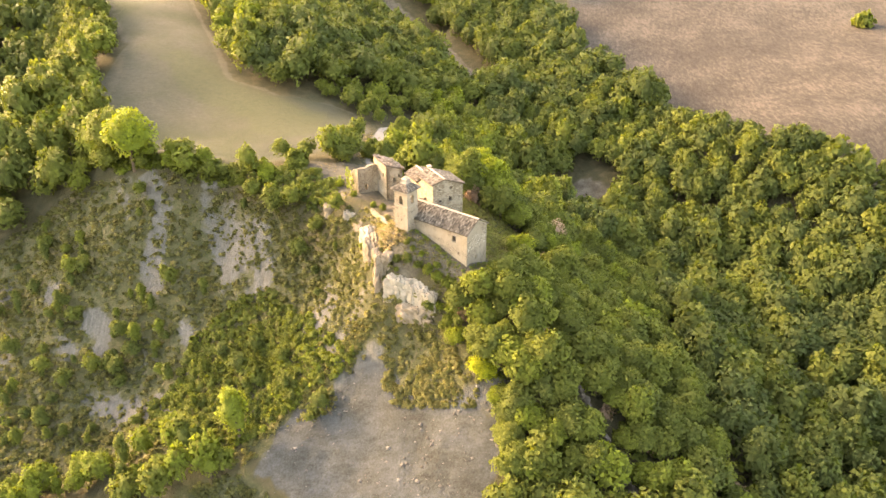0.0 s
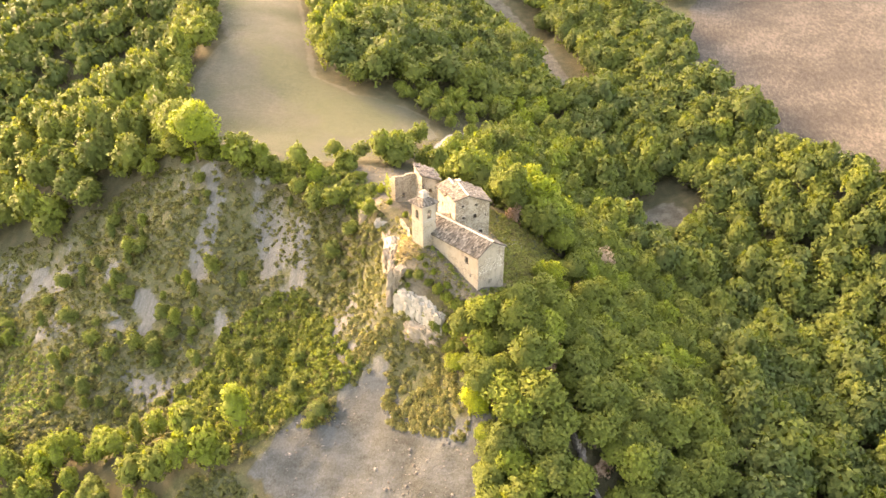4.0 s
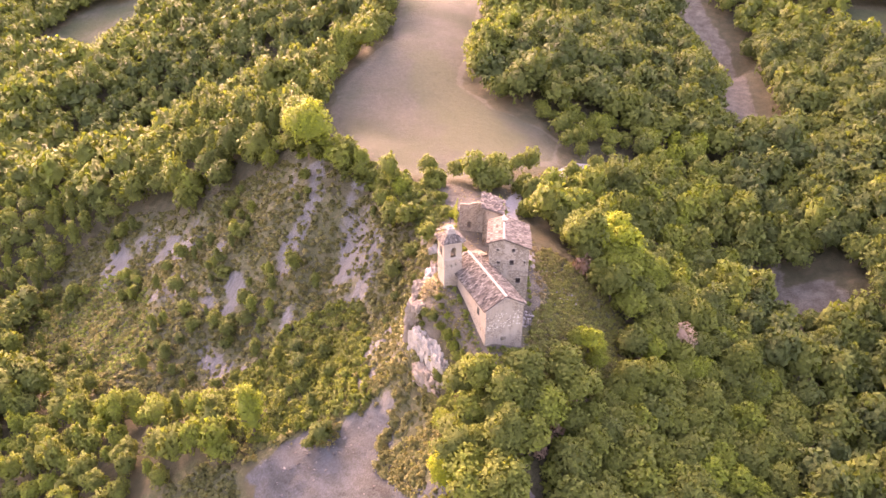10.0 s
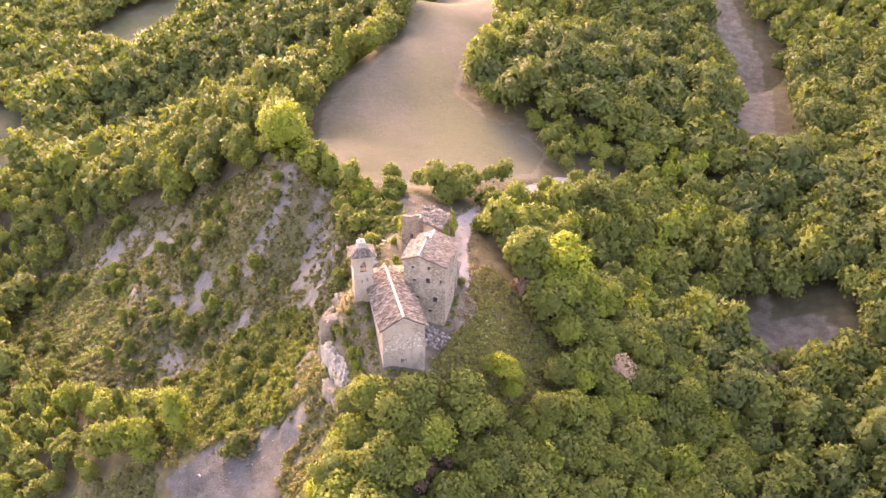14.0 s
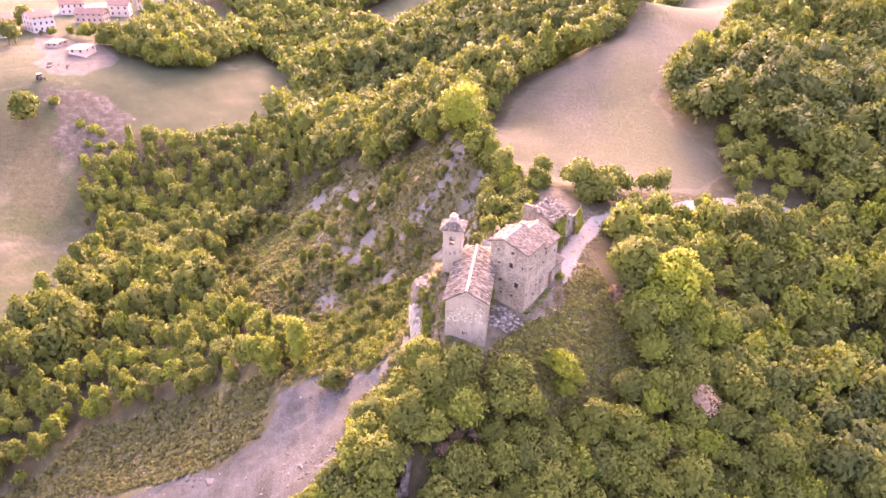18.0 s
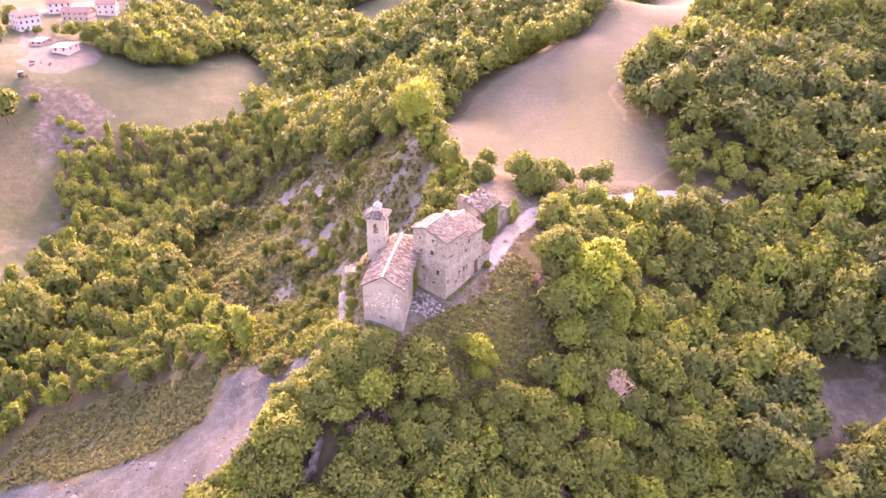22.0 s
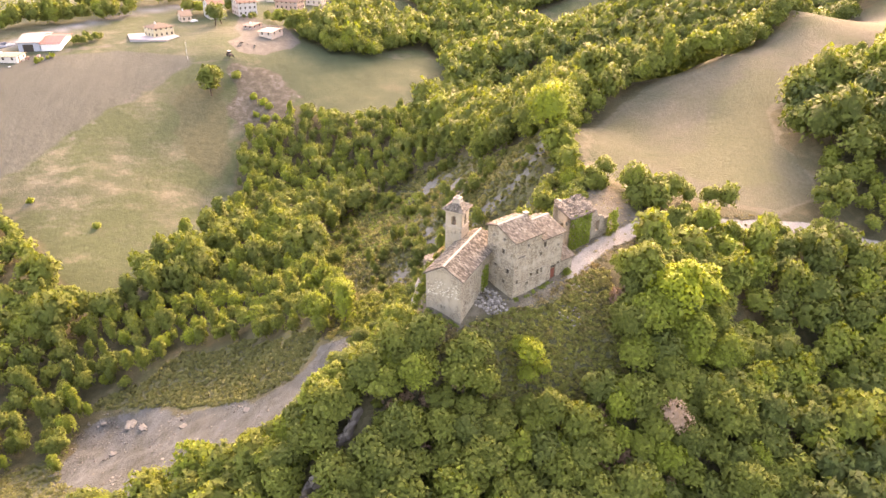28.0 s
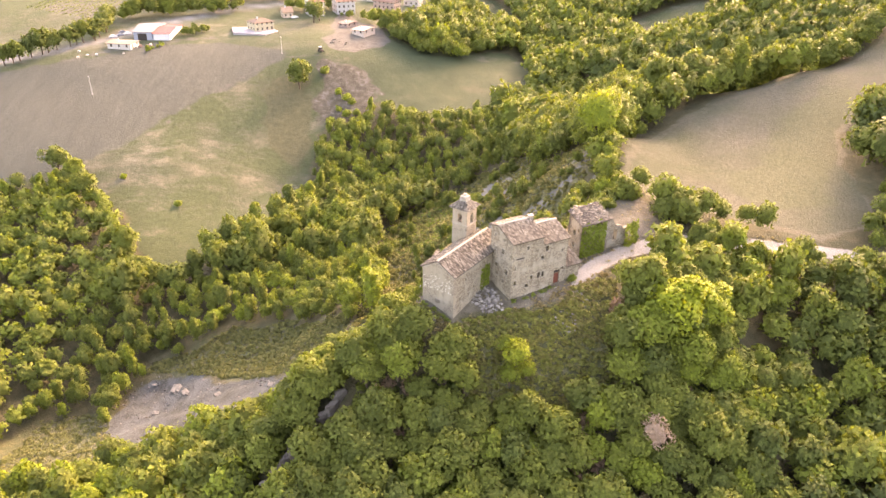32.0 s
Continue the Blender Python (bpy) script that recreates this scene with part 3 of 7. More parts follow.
def ground_material():
    m, nt, bsdf = nodes_of("ground", 0.95)

    def layer(name, jitter=0.0, scale=1.0):
        a = nt.nodes.new("ShaderNodeAttribute")
        a.attribute_name = name
        if not jitter:
            return a.outputs["Fac"]
        n = calc(nt, "MULTIPLY", calc(nt, "SUBTRACT", noise_node(nt, scale, 6, 0.7), 0.5), jitter)
        v = calc(nt, "ADD", a.outputs["Fac"], n)
        return ramp(nt, v, [(0.38, (0, 0, 0)), (0.62, (1, 1, 1))])

    fine, mid, wide = noise_node(nt, 2.5, 6, 0.75), noise_node(nt, 0.35, 6, 0.65), noise_node(nt, 0.04, 5, 0.6)
    floor_col = ramp(nt, mid, [(0.25, (0.05, 0.048, 0.024)), (0.5, (0.075, 0.07, 0.034)), (0.75, (0.12, 0.10, 0.056))])
    meadow = mix(nt, ramp(nt, noise_node(nt, 0.03, 9, 0.74, stretch=(1, 0.85, 1), turn=25), [(0.48, (0, 0, 0)), (0.6, (1, 1, 1))]), ramp(nt, mid, [(0.25, (0.036, 0.049, 0.019)), (0.75, (0.066, 0.08, 0.033))]),
                 ramp(nt, noise_node(nt, 0.12, 8, 0.75, stretch=(1, 0.75, 1), turn=25), [(0.3, (0.056, 0.06, 0.033)), (0.48, (0.074, 0.077, 0.044)), (0.64, (0.125, 0.119, 0.08))]))
    col = mix(nt, layer("meadow", 0.5, 0.1), floor_col, meadow)
    col = mix(nt, layer("bowl", 0.3, 0.1), col, ramp(nt, noise_node(nt, 0.06, 6, 0.65), [(0.3, (0.033, 0.046, 0.020)), (0.55, (0.054, 0.068, 0.031)), (0.75, (0.09, 0.09, 0.05))]))
    col = mix(nt, layer("tilled", 0.2, 0.2), col, ramp(nt, noise_node(nt, 0.25, 5, 0.7, stretch=(0.15, 1, 1), turn=-60), [(0.25, (0.054, 0.057, 0.043)), (0.75, (0.076, 0.08, 0.061))]))
    col = mix(nt, layer("green_strip", 0.5, 0.15), col, ramp(nt, mid, [(0.25, (0.042, 0.048, 0.022)), (0.75, (0.085, 0.083, 0.042))]))
    col = mix(nt, layer("soil", 0.8, 0.2), col, ramp(nt, noise_node(nt, 0.3, 7, 0.75), [(0.3, (0.045, 0.038, 0.025)), (0.5, (0.075, 0.066, 0.045)), (0.7, (0.15, 0.14, 0.12))]))
    col = mix(nt, layer("bare", 0.6, 0.2), col, ramp(nt, noise_node(nt, 0.3, 6, 0.7), [(0.3, (0.074, 0.068, 0.054)), (0.7, (0.127, 0.118, 0.098))]))
    plough = ramp(nt, calc(nt, "ADD", calc(nt, "MULTIPLY", noise_node(nt, 1.0, 6, 0.85, stretch=(1, 0.3, 1), turn=20), 0.65), calc(nt, "MULTIPLY", wide, 0.35)), [(0.38, (0.034, 0.029, 0.022)), (0.5, (0.062, 0.053, 0.04)), (0.6, (0.115, 0.10, 0.078))])
    col = mix(nt, layer("plough", 0.3, 0.3), col, plough)
    stub = mix(nt, ramp(nt, noise_node(nt, 0.03, 5, 0.6), [(0.38, (0, 0, 0)), (0.6, (1, 1, 1))]),
               ramp(nt, noise_node(nt, 1.5, 7, 0.8, stretch=(1, 0.55, 1)), [(0.3, (0.044, 0.052, 0.023)), (0.7, (0.088, 0.09, 0.045))]),
               ramp(nt, noise_node(nt, 1.3, 7, 0.8, stretch=(0.55, 1, 1)), [(0.3, (0.064, 0.062, 0.041)), (0.7, (0.128, 0.119, 0.079))]))
    straws = noise_node(nt, 1.2, 8, 0.82, stretch=(0.5, 1, 1), turn=35)
    stub = mix(nt, calc(nt, "MULTIPLY", layer("field_green", 0.9, 0.12), 0.7), stub, ramp(nt, straws, [(0.3, (0.05, 0.06, 0.025)), (0.7, (0.105, 0.108, 0.05))]))
    stub = mix(nt, calc(nt, "MULTIPLY", layer("field_pale", 1.0, 0.4), 0.5), stub, ramp(nt, straws, [(0.3, (0.115, 0.10, 0.066)), (0.7, (0.19, 0.165, 0.115))]))
    col = mix(nt, layer("stubble", 0.35, 0.4), col, stub)
    clump = noise_node(nt, 0.85, 7, 0.72)
    scrub = ramp(nt, calc(nt, "ADD", calc(nt, "ADD", calc(nt, "MULTIPLY", fine, 0.3), calc(nt, "MULTIPLY", clump, 0.5)), calc(nt, "MULTIPLY", mid, 0.2)), [(0.37, (0.042, 0.048, 0.020)), (0.5, (0.087, 0.089, 0.038)), (0.63, (0.177, 0.152, 0.085))])
    col = mix(nt, layer("slope", 0.6, 0.6), col, scrub)
    yard = ramp(nt, calc(nt, "ADD", calc(nt, "MULTIPLY", fine, 0.4), calc(nt, "MULTIPLY", mid, 0.6)), [(0.32, (0.064, 0.056, 0.038)), (0.48, (0.115, 0.101, 0.07)), (0.66, (0.2, 0.178, 0.13))])
    col = mix(nt, layer("yard", 0.7, 0.5), col, yard)
    marl = ramp(nt, calc(nt, "ADD", calc(nt, "MULTIPLY", fine, 0.45), calc(nt, "MULTIPLY", noise_node(nt, 0.9, 6, 0.75, stretch=(1.9, 0.3, 0.35)), 0.55)), [(0.32, (0.078, 0.076, 0.056)), (0.5, (0.140, 0.137, 0.115)), (0.68, (0.230, 0.224, 0.199))])
    col = mix(nt, layer("marl", 1.3, 0.6), col, marl)
    scree = ramp(nt, calc(nt, "ADD", calc(nt, "MULTIPLY", fine, 0.4), calc(nt, "MULTIPLY", noise_node(nt, 0.22, 8, 0.75, stretch=(0.35, 1.0, 1.0), turn=-48), 0.6)), [(0.38, (0.038, 0.037, 0.029)), (0.46, (0.060, 0.063, 0.054)), (0.53, (0.081, 0.086, 0.080)), (0.61, (0.104, 0.113, 0.109))])
    col = mix(nt, layer("scree", 1.1, 0.3), col, scree)
    gravel = ramp(nt, fine, [(0.3, (0.25, 0.225, 0.185)), (0.7, (0.40, 0.37, 0.32))])
    col = mix(nt, layer("gravel", 0.7, 0.9), col, gravel)
    col = mix(nt, layer("asphalt"), col, ramp(nt, fine, [(0.3, (0.16, 0.155, 0.15)), (0.7, (0.24, 0.235, 0.225))]))
    nt.links.new(col, bsdf.inputs["Base Color"])
    bump(nt, bsdf, calc(nt, "ADD", calc(nt, "ADD", fine, mid), clump), 0.8, 0.4)
    return m


ground_mesh.materials.append(ground_material())
ground = tagged(new("ground", ground_mesh), "hilly ground with fields, marl slopes and woodland floor", "ground", kind="structure")


# ---- trees and bushes ----
CUBE = np.array([(i, j, k) for i in (-1, 0, 1) for j in (-1, 0, 1) for k in (-1, 0, 1) if (i, j, k) != (0, 0, 0)], float)
CUBE_FACES = []
for fixed in range(3):
    for side in (-1, 1):
        u_ax, v_ax = [k for k in range(3) if k != fixed]
        for a in (-1, 0):
            for b in (-1, 0):
                corners = []
                for da, db in ((0, 0), (1, 0), (1, 1), (0, 1)):
                    p = [0, 0, 0]
                    p[fixed], p[u_ax], p[v_ax] = side, a + da, b + db
                    corners.append(int(np.where((CUBE == p).all(1))[0][0]))
                CUBE_FACES.append(corners)
CUBE_FACES = np.array(CUBE_FACES)
BALL = CUBE / np.linalg.norm(CUBE, axis=1)[:, None]
CORE = np.array([(1, 0, 0), (-1, 0, 0), (0, 1, 0), (0, -1, 0), (0, 0, 1), (0, 0, -1)], float)
CORE_FACES = np.array([(0, 2, 4), (2, 1, 4), (1, 3, 4), (3, 0, 4), (2, 0, 5), (1, 2, 5), (3, 1, 5), (0, 3, 5)])


def ico_sphere(level):
    """Directions and three-cornered faces of an evenly divided ball."""
    verts, faces = [tuple(v) for v in CORE], [tuple(int(i) for i in f) for f in CORE_FACES]
    for _ in range(level):
        middle, out = {}, []
        for f in faces:
            m = []
            for i, j in ((f[0], f[1]), (f[1], f[2]), (f[2], f[0])):
                key = (min(i, j), max(i, j))
                if key not in middle:
                    v = np.array(verts[i]) + np.array(verts[j])
                    middle[key] = len(verts)
                    verts.append(tuple(v / np.linalg.norm(v)))
                m.append(middle[key])
            out += [(f[0], m[0], m[2]), (m[0], f[1], m[1]), (m[2], m[1], f[2]), tuple(m)]
        faces = out
    return np.array(verts), np.array(faces)


SPHERES = [ico_sphere(k) for k in range(4)]
# height of the middle, half width and half height of the crown, clump size: the crown is about 2.6 m in radius, its top about 6.5 m up
FORMS = {"round": (3.5, 2.75, 2.5, 1.0), "column": (4.4, 1.0, 4.3, 0.62), "bush": (0.85, 2.0, 1.3, 0.75), "spread": (3.9, 3.6, 2.2, 0.85), "cone": (4.0, 1.9, 3.9, 0.7)}


def crown_arrays(seed, form, count, leaves, size, fill=0.84):
    """Vertices, three-cornered faces, a tint for each face (darker on the shaded inner shell) and shading normals of
    one crown: clumps that swell from one mass, with sprays of leaves on them.
    """
    rng, nr = random.Random(seed), np.random.RandomState(seed)
    mid, wide, high, clump = FORMS[form]
    heart = np.array([0, 0, mid])
    lean = np.array([rng.uniform(-0.16, 0.16), rng.uniform(-0.16, 0.16), 0]) * wide
    taper_of = (lambda up: 0.4 + 0.85 * (1 - (up + 0.75) / 1.75)) if form in ("cone", "column") else (lambda up: 1.0)
    big = max(1, min(7, count // 2)) if form != "column" else 4
    lobes = []
    for k in range(big):
        up = 1 - 1.6 * (k + 0.5) / big + rng.uniform(-0.15, 0.15)
        up = max(-0.7, min(0.95, up))
        turn, flat = k * 2.4 + rng.uniform(-0.6, 0.6), math.sqrt(1 - up * up)
        grow = rng.uniform(0.35, 0.68)
        lobes.append((math.cos(turn) * flat * wide * grow * taper_of(up), math.sin(turn) * flat * wide * grow * taper_of(up), up * high * rng.uniform(0.4, 0.72), min(wide, high) * rng.uniform(0.42, 0.62) * (0.6 + 0.4 * taper_of(up))))
    for k in range(count - big if count > 1 else 0):
        up = max(-0.7, min(1.0, 1 - 1.55 * (k + 0.5) / count + rng.uniform(-0.1, 0.1)))
        turn, flat = k * 2.4 + rng.uniform(-0.5, 0.5), math.sqrt(max(0.0, 1 - up * up))
        way = np.array([math.cos(turn) * flat, math.sin(turn) * flat, up * high / wide])
        way /= np.linalg.norm(way)
        out = 0.4 * wide
        for c in lobes[:big]:
            b = float(way @ np.array(c[:3]))
            disc = c[3] ** 2 - (c[0] ** 2 + c[1] ** 2 + c[2] ** 2 - b * b)
            if disc > 0:
                out = max(out, b + math.sqrt(disc))
        out *= rng.uniform(0.82, 0.98)
        lobes.append((*(way * out), clump * rng.uniform(0.32, 0.62) * (14 / (count + 6)) ** 0.4))
    lobes = np.array(lobes)
    waves = nr.normal(size=(5, 3)) * 2.6
    shift = nr.uniform(0, 6.283, 5)

    def surface(d):
        """Reach of the crown along each direction, and the way out of the clump there."""
        body = 0.64 / np.sqrt((d[:, 0] ** 2 + d[:, 1] ** 2) / wide ** 2 + d[:, 2] ** 2 / high ** 2)
        if form in ("cone", "column"):
            body = body * np.clip(0.9 - 0.35 * d[:, 2], 0.5, 1.2)
        reach, centre = body, np.zeros_like(d)
        for c in lobes:
            b = d @ c[:3]
            disc = c[3] ** 2 - ((c[:3] ** 2).sum() - b * b)
            hit = np.where(disc > 0, b + np.sqrt(np.maximum(disc, 0)), 0)
            better = hit > reach
            reach = np.where(better, hit, reach)
            centre[better] = c[:3]
        reach = reach * (1 + 0.045 * np.sin(d @ waves.T * 2.0 + shift).sum(1) / 2)
        p = d * reach[:, None]
        out = p - centre
        out = out / (np.linalg.norm(out, axis=1)[:, None] + 1e-9)
        whole = p / np.array([wide, wide, high]) ** 2
        whole = whole / (np.linalg.norm(whole, axis=1)[:, None] + 1e-9)
        n = 0.75 * out + 0.5 * whole + np.array([0, 0, 1.1])
        return p + lean * (p[:, 2:3] / high), n / (np.linalg.norm(n, axis=1)[:, None] + 1e-9)

    level = 2 if leaves >= 1000 else 1 if leaves >= 80 else 0
    ball, faces0 = SPHERES[level]
    stretch = np.array([1, 1, max(1.0, high / wide)])
    way = ball * stretch
    way = way / np.linalg.norm(way, axis=1)[:, None]
    p, n = surface(way)
    keep_low = 0.12 if form != "round" else 0.7
    shell = p * fill * (1 + 0.03 * nr.normal(size=(len(p), 1))) + heart
    shell[:, 2] = np.maximum(shell[:, 2], keep_low if form != "bush" else -0.1)
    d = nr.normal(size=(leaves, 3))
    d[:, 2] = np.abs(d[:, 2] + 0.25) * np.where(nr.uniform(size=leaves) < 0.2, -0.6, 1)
    d = d * stretch
    d /= np.linalg.norm(d, axis=1)[:, None]
    at, na = surface(d)
    at = at * nr.uniform(0.84, 1.17, (leaves, 1)) + heart
    ok = at[:, 2] > 0.05
    at, na, d = at[ok], na[ok], d[ok]
    face_n = na + 0.75 * nr.normal(size=na.shape)
    face_n /= np.linalg.norm(face_n, axis=1)[:, None]
    s = np.cross(face_n, nr.normal(size=na.shape))
    s /= np.linalg.norm(s, axis=1)[:, None] + 1e-9
    t = np.cross(face_n, s)
    w = size * nr.uniform(0.6, 1.3, (len(at), 1))
    h = w * nr.uniform(0.6, 1.0, (len(at), 1))
    spray = np.stack([at - s * w * 0.6 - t * h * 0.3, at + s * w * 0.6 - t * h * 0.3, at + s * w * nr.uniform(-0.4, 0.4, (len(at), 1)) + t * h * 0.8], 1).reshape(-1, 3)
    soft = na + 0.3 * face_n
    soft /= np.linalg.norm(soft, axis=1)[:, None]
    verts = np.concatenate([shell, spray])
    faces = np.concatenate([faces0, np.arange(len(spray)).reshape(-1, 3) + len(shell)])
    # Inner shell tinted darker as painted shade inside the crown; leaf tint rises upward.
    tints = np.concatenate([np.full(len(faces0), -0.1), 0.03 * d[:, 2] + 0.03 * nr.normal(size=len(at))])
    return verts, faces, tints, np.concatenate([n, np.repeat(soft, 3, 0)])


def crown_mesh(name, arrays, material, tint):
    me = raw_mesh(name, arrays[0], arrays[1], 3)
    soft_normals(me, arrays[3])
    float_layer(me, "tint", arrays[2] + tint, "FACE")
    me.materials.append(material)
    return me


def limb(bm, a, b, r0, r1, sides=7):
    a, b = Vector(a), Vector(b)
    q = (b - a).to_track_quat("Z", "Y")
    rings = []
    for p, r in ((a, r0), (b, r1)):
        rings.append([bm.verts.new(p + q @ Vector((math.cos(6.2832 * k / sides) * r, math.sin(6.2832 * k / sides) * r, 0))) for k in range(sides)])
    for k in range(sides):
        bm.faces.new((rings[0][k], rings[0][(k + 1) % sides], rings[1][(k + 1) % sides], rings[1][k]))
    bm.faces.new(rings[1])


def trunk_mesh(seed, height, reach, thick=0.17, limbs=5):
    rng, bm = random.Random(seed), bmesh.new()
    bend = Vector((rng.uniform(-0.25, 0.25), rng.uniform(-0.25, 0.25), height * 0.45))
    limb(bm, (0, 0, -0.5), bend, thick * 1.35, thick)
    limb(bm, bend, bend + Vector((rng.uniform(-0.3, 0.3), rng.uniform(-0.3, 0.3), height * 0.4)), thick, thick * 0.4)
    for k in range(limbs):
        a = k * 6.283 / max(1, limbs) + rng.uniform(-0.4, 0.4)
        limb(bm, bend * rng.uniform(0.75, 1.0), bend + Vector((math.cos(a) * reach, math.sin(a) * reach, height * rng.uniform(0.12, 0.32))), thick * 0.5, thick * 0.16, 5)
    me = bpy.data.meshes.new("trunk")
    bm.to_mesh(me)
    bm.free()
    me.materials.append(BARK)
    return me


def tree_thing(name, crown, trunk, label, category, group=""):
    """One tree or bush at the origin: an empty with a trunk and a crown."""
    ob = tagged(new(name), label, category, group)
    for part_name, me in (("trunk", trunk), ("crown", crown)):
        child = new(part_name, me)
        child.parent = ob
    return ob


def put(x, y, scale=1.0, turn=0.0, tall=1.0, sink=0.15):
    z = float(land(x, y)[0]) - sink
    return pose(x, y, z, 0, 0, turn) @ Matrix.Diagonal((scale, scale, scale * tall, 1))


def open_at(x, y):
    """True where no wood grows."""
    o = edge_gap(FIELD_EDGE, x, y) < 1.5
    for outline, margin in ((PLOUGH_EDGE, 1.5), (WEST_EDGE, 2), (MARL_EDGE, 0), (SCREE_EDGE, 1.0), (YARD_EDGE, 1.5), (SLOPE_EDGE, 0.5), (DUG_SOIL, 0.0), (LOW_GRASS, 0.0), (BANK_EDGE, 0.0), (CLEARING, 3.0), (MEADOW, 0), (FAR_FIELD, 0), (FAR_CLEARING, 0)):
        o |= edge_gap(outline, x, y) < margin
    for line, half in ((DRIVE, 4.0), (WIDE_TRACK, 10.0), (CLEARING_PATH, 3.2), (ROAD, 9), (ROCK_LINE, 2.3)):
        o |= edge_gap(line, x, y, False) < half
    o |= (np.hypot((x + 6) / 1.0, y - 132) < 16) | (np.hypot(x + 5, y - 110.5) < 7.5)
    return o


def sites(x0, x1, y0, y1, step, seed):
    """Jittered places for trees inside a rectangle of the plan."""
    rs = np.random.RandomState(seed)
    px, py = np.meshgrid(np.arange(x0, x1, step), np.arange(y0, y1, step))
    px = (px + rs.uniform(-0.42, 0.42, px.shape) * step).ravel()
    py = (py + rs.uniform(-0.42, 0.42, py.shape) * step).ravel()
    keep = ~open_at(px, py)
    return px[keep], py[keep]


def wood(name, px, py, kinds, scales, tints, seed, material, label, tall=(0.85, 1.35)):
    """Many trees in one mesh. kinds: crowns to choose from."""
    rs = np.random.RandomState(seed)
    pz = land(px, py)
    which = rs.randint(0, len(kinds), len(px))
    verts, faces, tint, norms, base = [], [], [], [], 0
    patch = fbm(px, py, 26, 71, 3)
    for k, (v, f, t, nv) in enumerate(kinds):
        at = np.where(which == k)[0]
        if not len(at):
            continue
        a = rs.uniform(0, 6.283, len(at))
        s = rs.uniform(*scales, len(at))
        h = s * rs.uniform(*tall, len(at))
        c, d = np.cos(a) * s, np.sin(a) * s
        out = np.empty((len(at), len(v), 3), np.float32)
        out[:, :, 0] = c[:, None] * v[:, 0] - d[:, None] * v[:, 1] + px[at, None]
        out[:, :, 1] = d[:, None] * v[:, 0] + c[:, None] * v[:, 1] + py[at, None]
        out[:, :, 2] = h[:, None] * v[:, 2] + pz[at, None] - 0.2
        verts.append(out.reshape(-1, 3))
        turned = np.empty((len(at), len(v), 3), np.float32)
        ca, sa = np.cos(a), np.sin(a)
        turned[:, :, 0] = ca[:, None] * nv[:, 0] - sa[:, None] * nv[:, 1]
        turned[:, :, 1] = sa[:, None] * nv[:, 0] + ca[:, None] * nv[:, 1]
        turned[:, :, 2] = nv[:, 2]
        norms.append(turned.reshape(-1, 3))
        faces.append((f[None] + (np.arange(len(at)) * len(v))[:, None, None]).reshape(-1, 3) + base)
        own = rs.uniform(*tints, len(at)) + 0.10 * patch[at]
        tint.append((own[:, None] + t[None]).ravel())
        base += len(at) * len(v)
    me = raw_mesh(name, np.concatenate(verts), np.concatenate(faces), 3)
    soft_normals(me, np.concatenate(norms))
    float_layer(me, "tint", np.concatenate(tint), "FACE")
    me.materials.append(material)
    return tagged(new(name, me), label, "woodland", kind="stuff")


near_kinds = [crown_arrays(100 + k, "round", 34, 1450, 0.39) for k in range(6)]
mid_kinds = [crown_arrays(200 + k, "round", 17 + k, 430, 0.59) for k in range(6)] + [crown_arrays(210, "cone", 14, 460, 0.5)]
mid_columns = [crown_arrays(211 + k, "cone", 14, 460, 0.5) for k in range(3)]
far_kinds = [crown_arrays(300 + k, "round", 10, 115, 0.95, 0.88) for k in range(5)]


# ---- building helpers ----
def part(name, bm, material, parent=None, label=""):
    me = bpy.data.meshes.new(name)
    bmesh.ops.recalc_face_normals(bm, faces=bm.faces)
    bm.to_mesh(me)
    bm.free()
    for m in material if isinstance(material, (list, tuple)) else (material,):
        me.materials.append(m)
    ob = new(name, me)
    if parent:
        ob.parent = parent
    return tagged(ob, label) if label else ob


def prism(bm, base, top):
    """A solid between two rings of corners."""
    lo, hi = [bm.verts.new(p) for p in base], [bm.verts.new(p) for p in top]
    n = len(lo)
    bm.faces.new(lo[::-1])
    bm.faces.new(hi)
    for k in range(n):
        bm.faces.new((lo[k], lo[(k + 1) % n], hi[(k + 1) % n], hi[k]))


def block(bm, x0, x1, y0, y1, z0, z1, bevel=0.0):
    prism(bm, [(x0, y0, z0), (x1, y0, z0), (x1, y1, z0), (x0, y1, z0)], [(x0 + bevel, y0 + bevel, z1), (x1 - bevel, y0 + bevel, z1), (x1 - bevel, y1 - bevel, z1), (x0 + bevel, y1 - bevel, z1)])


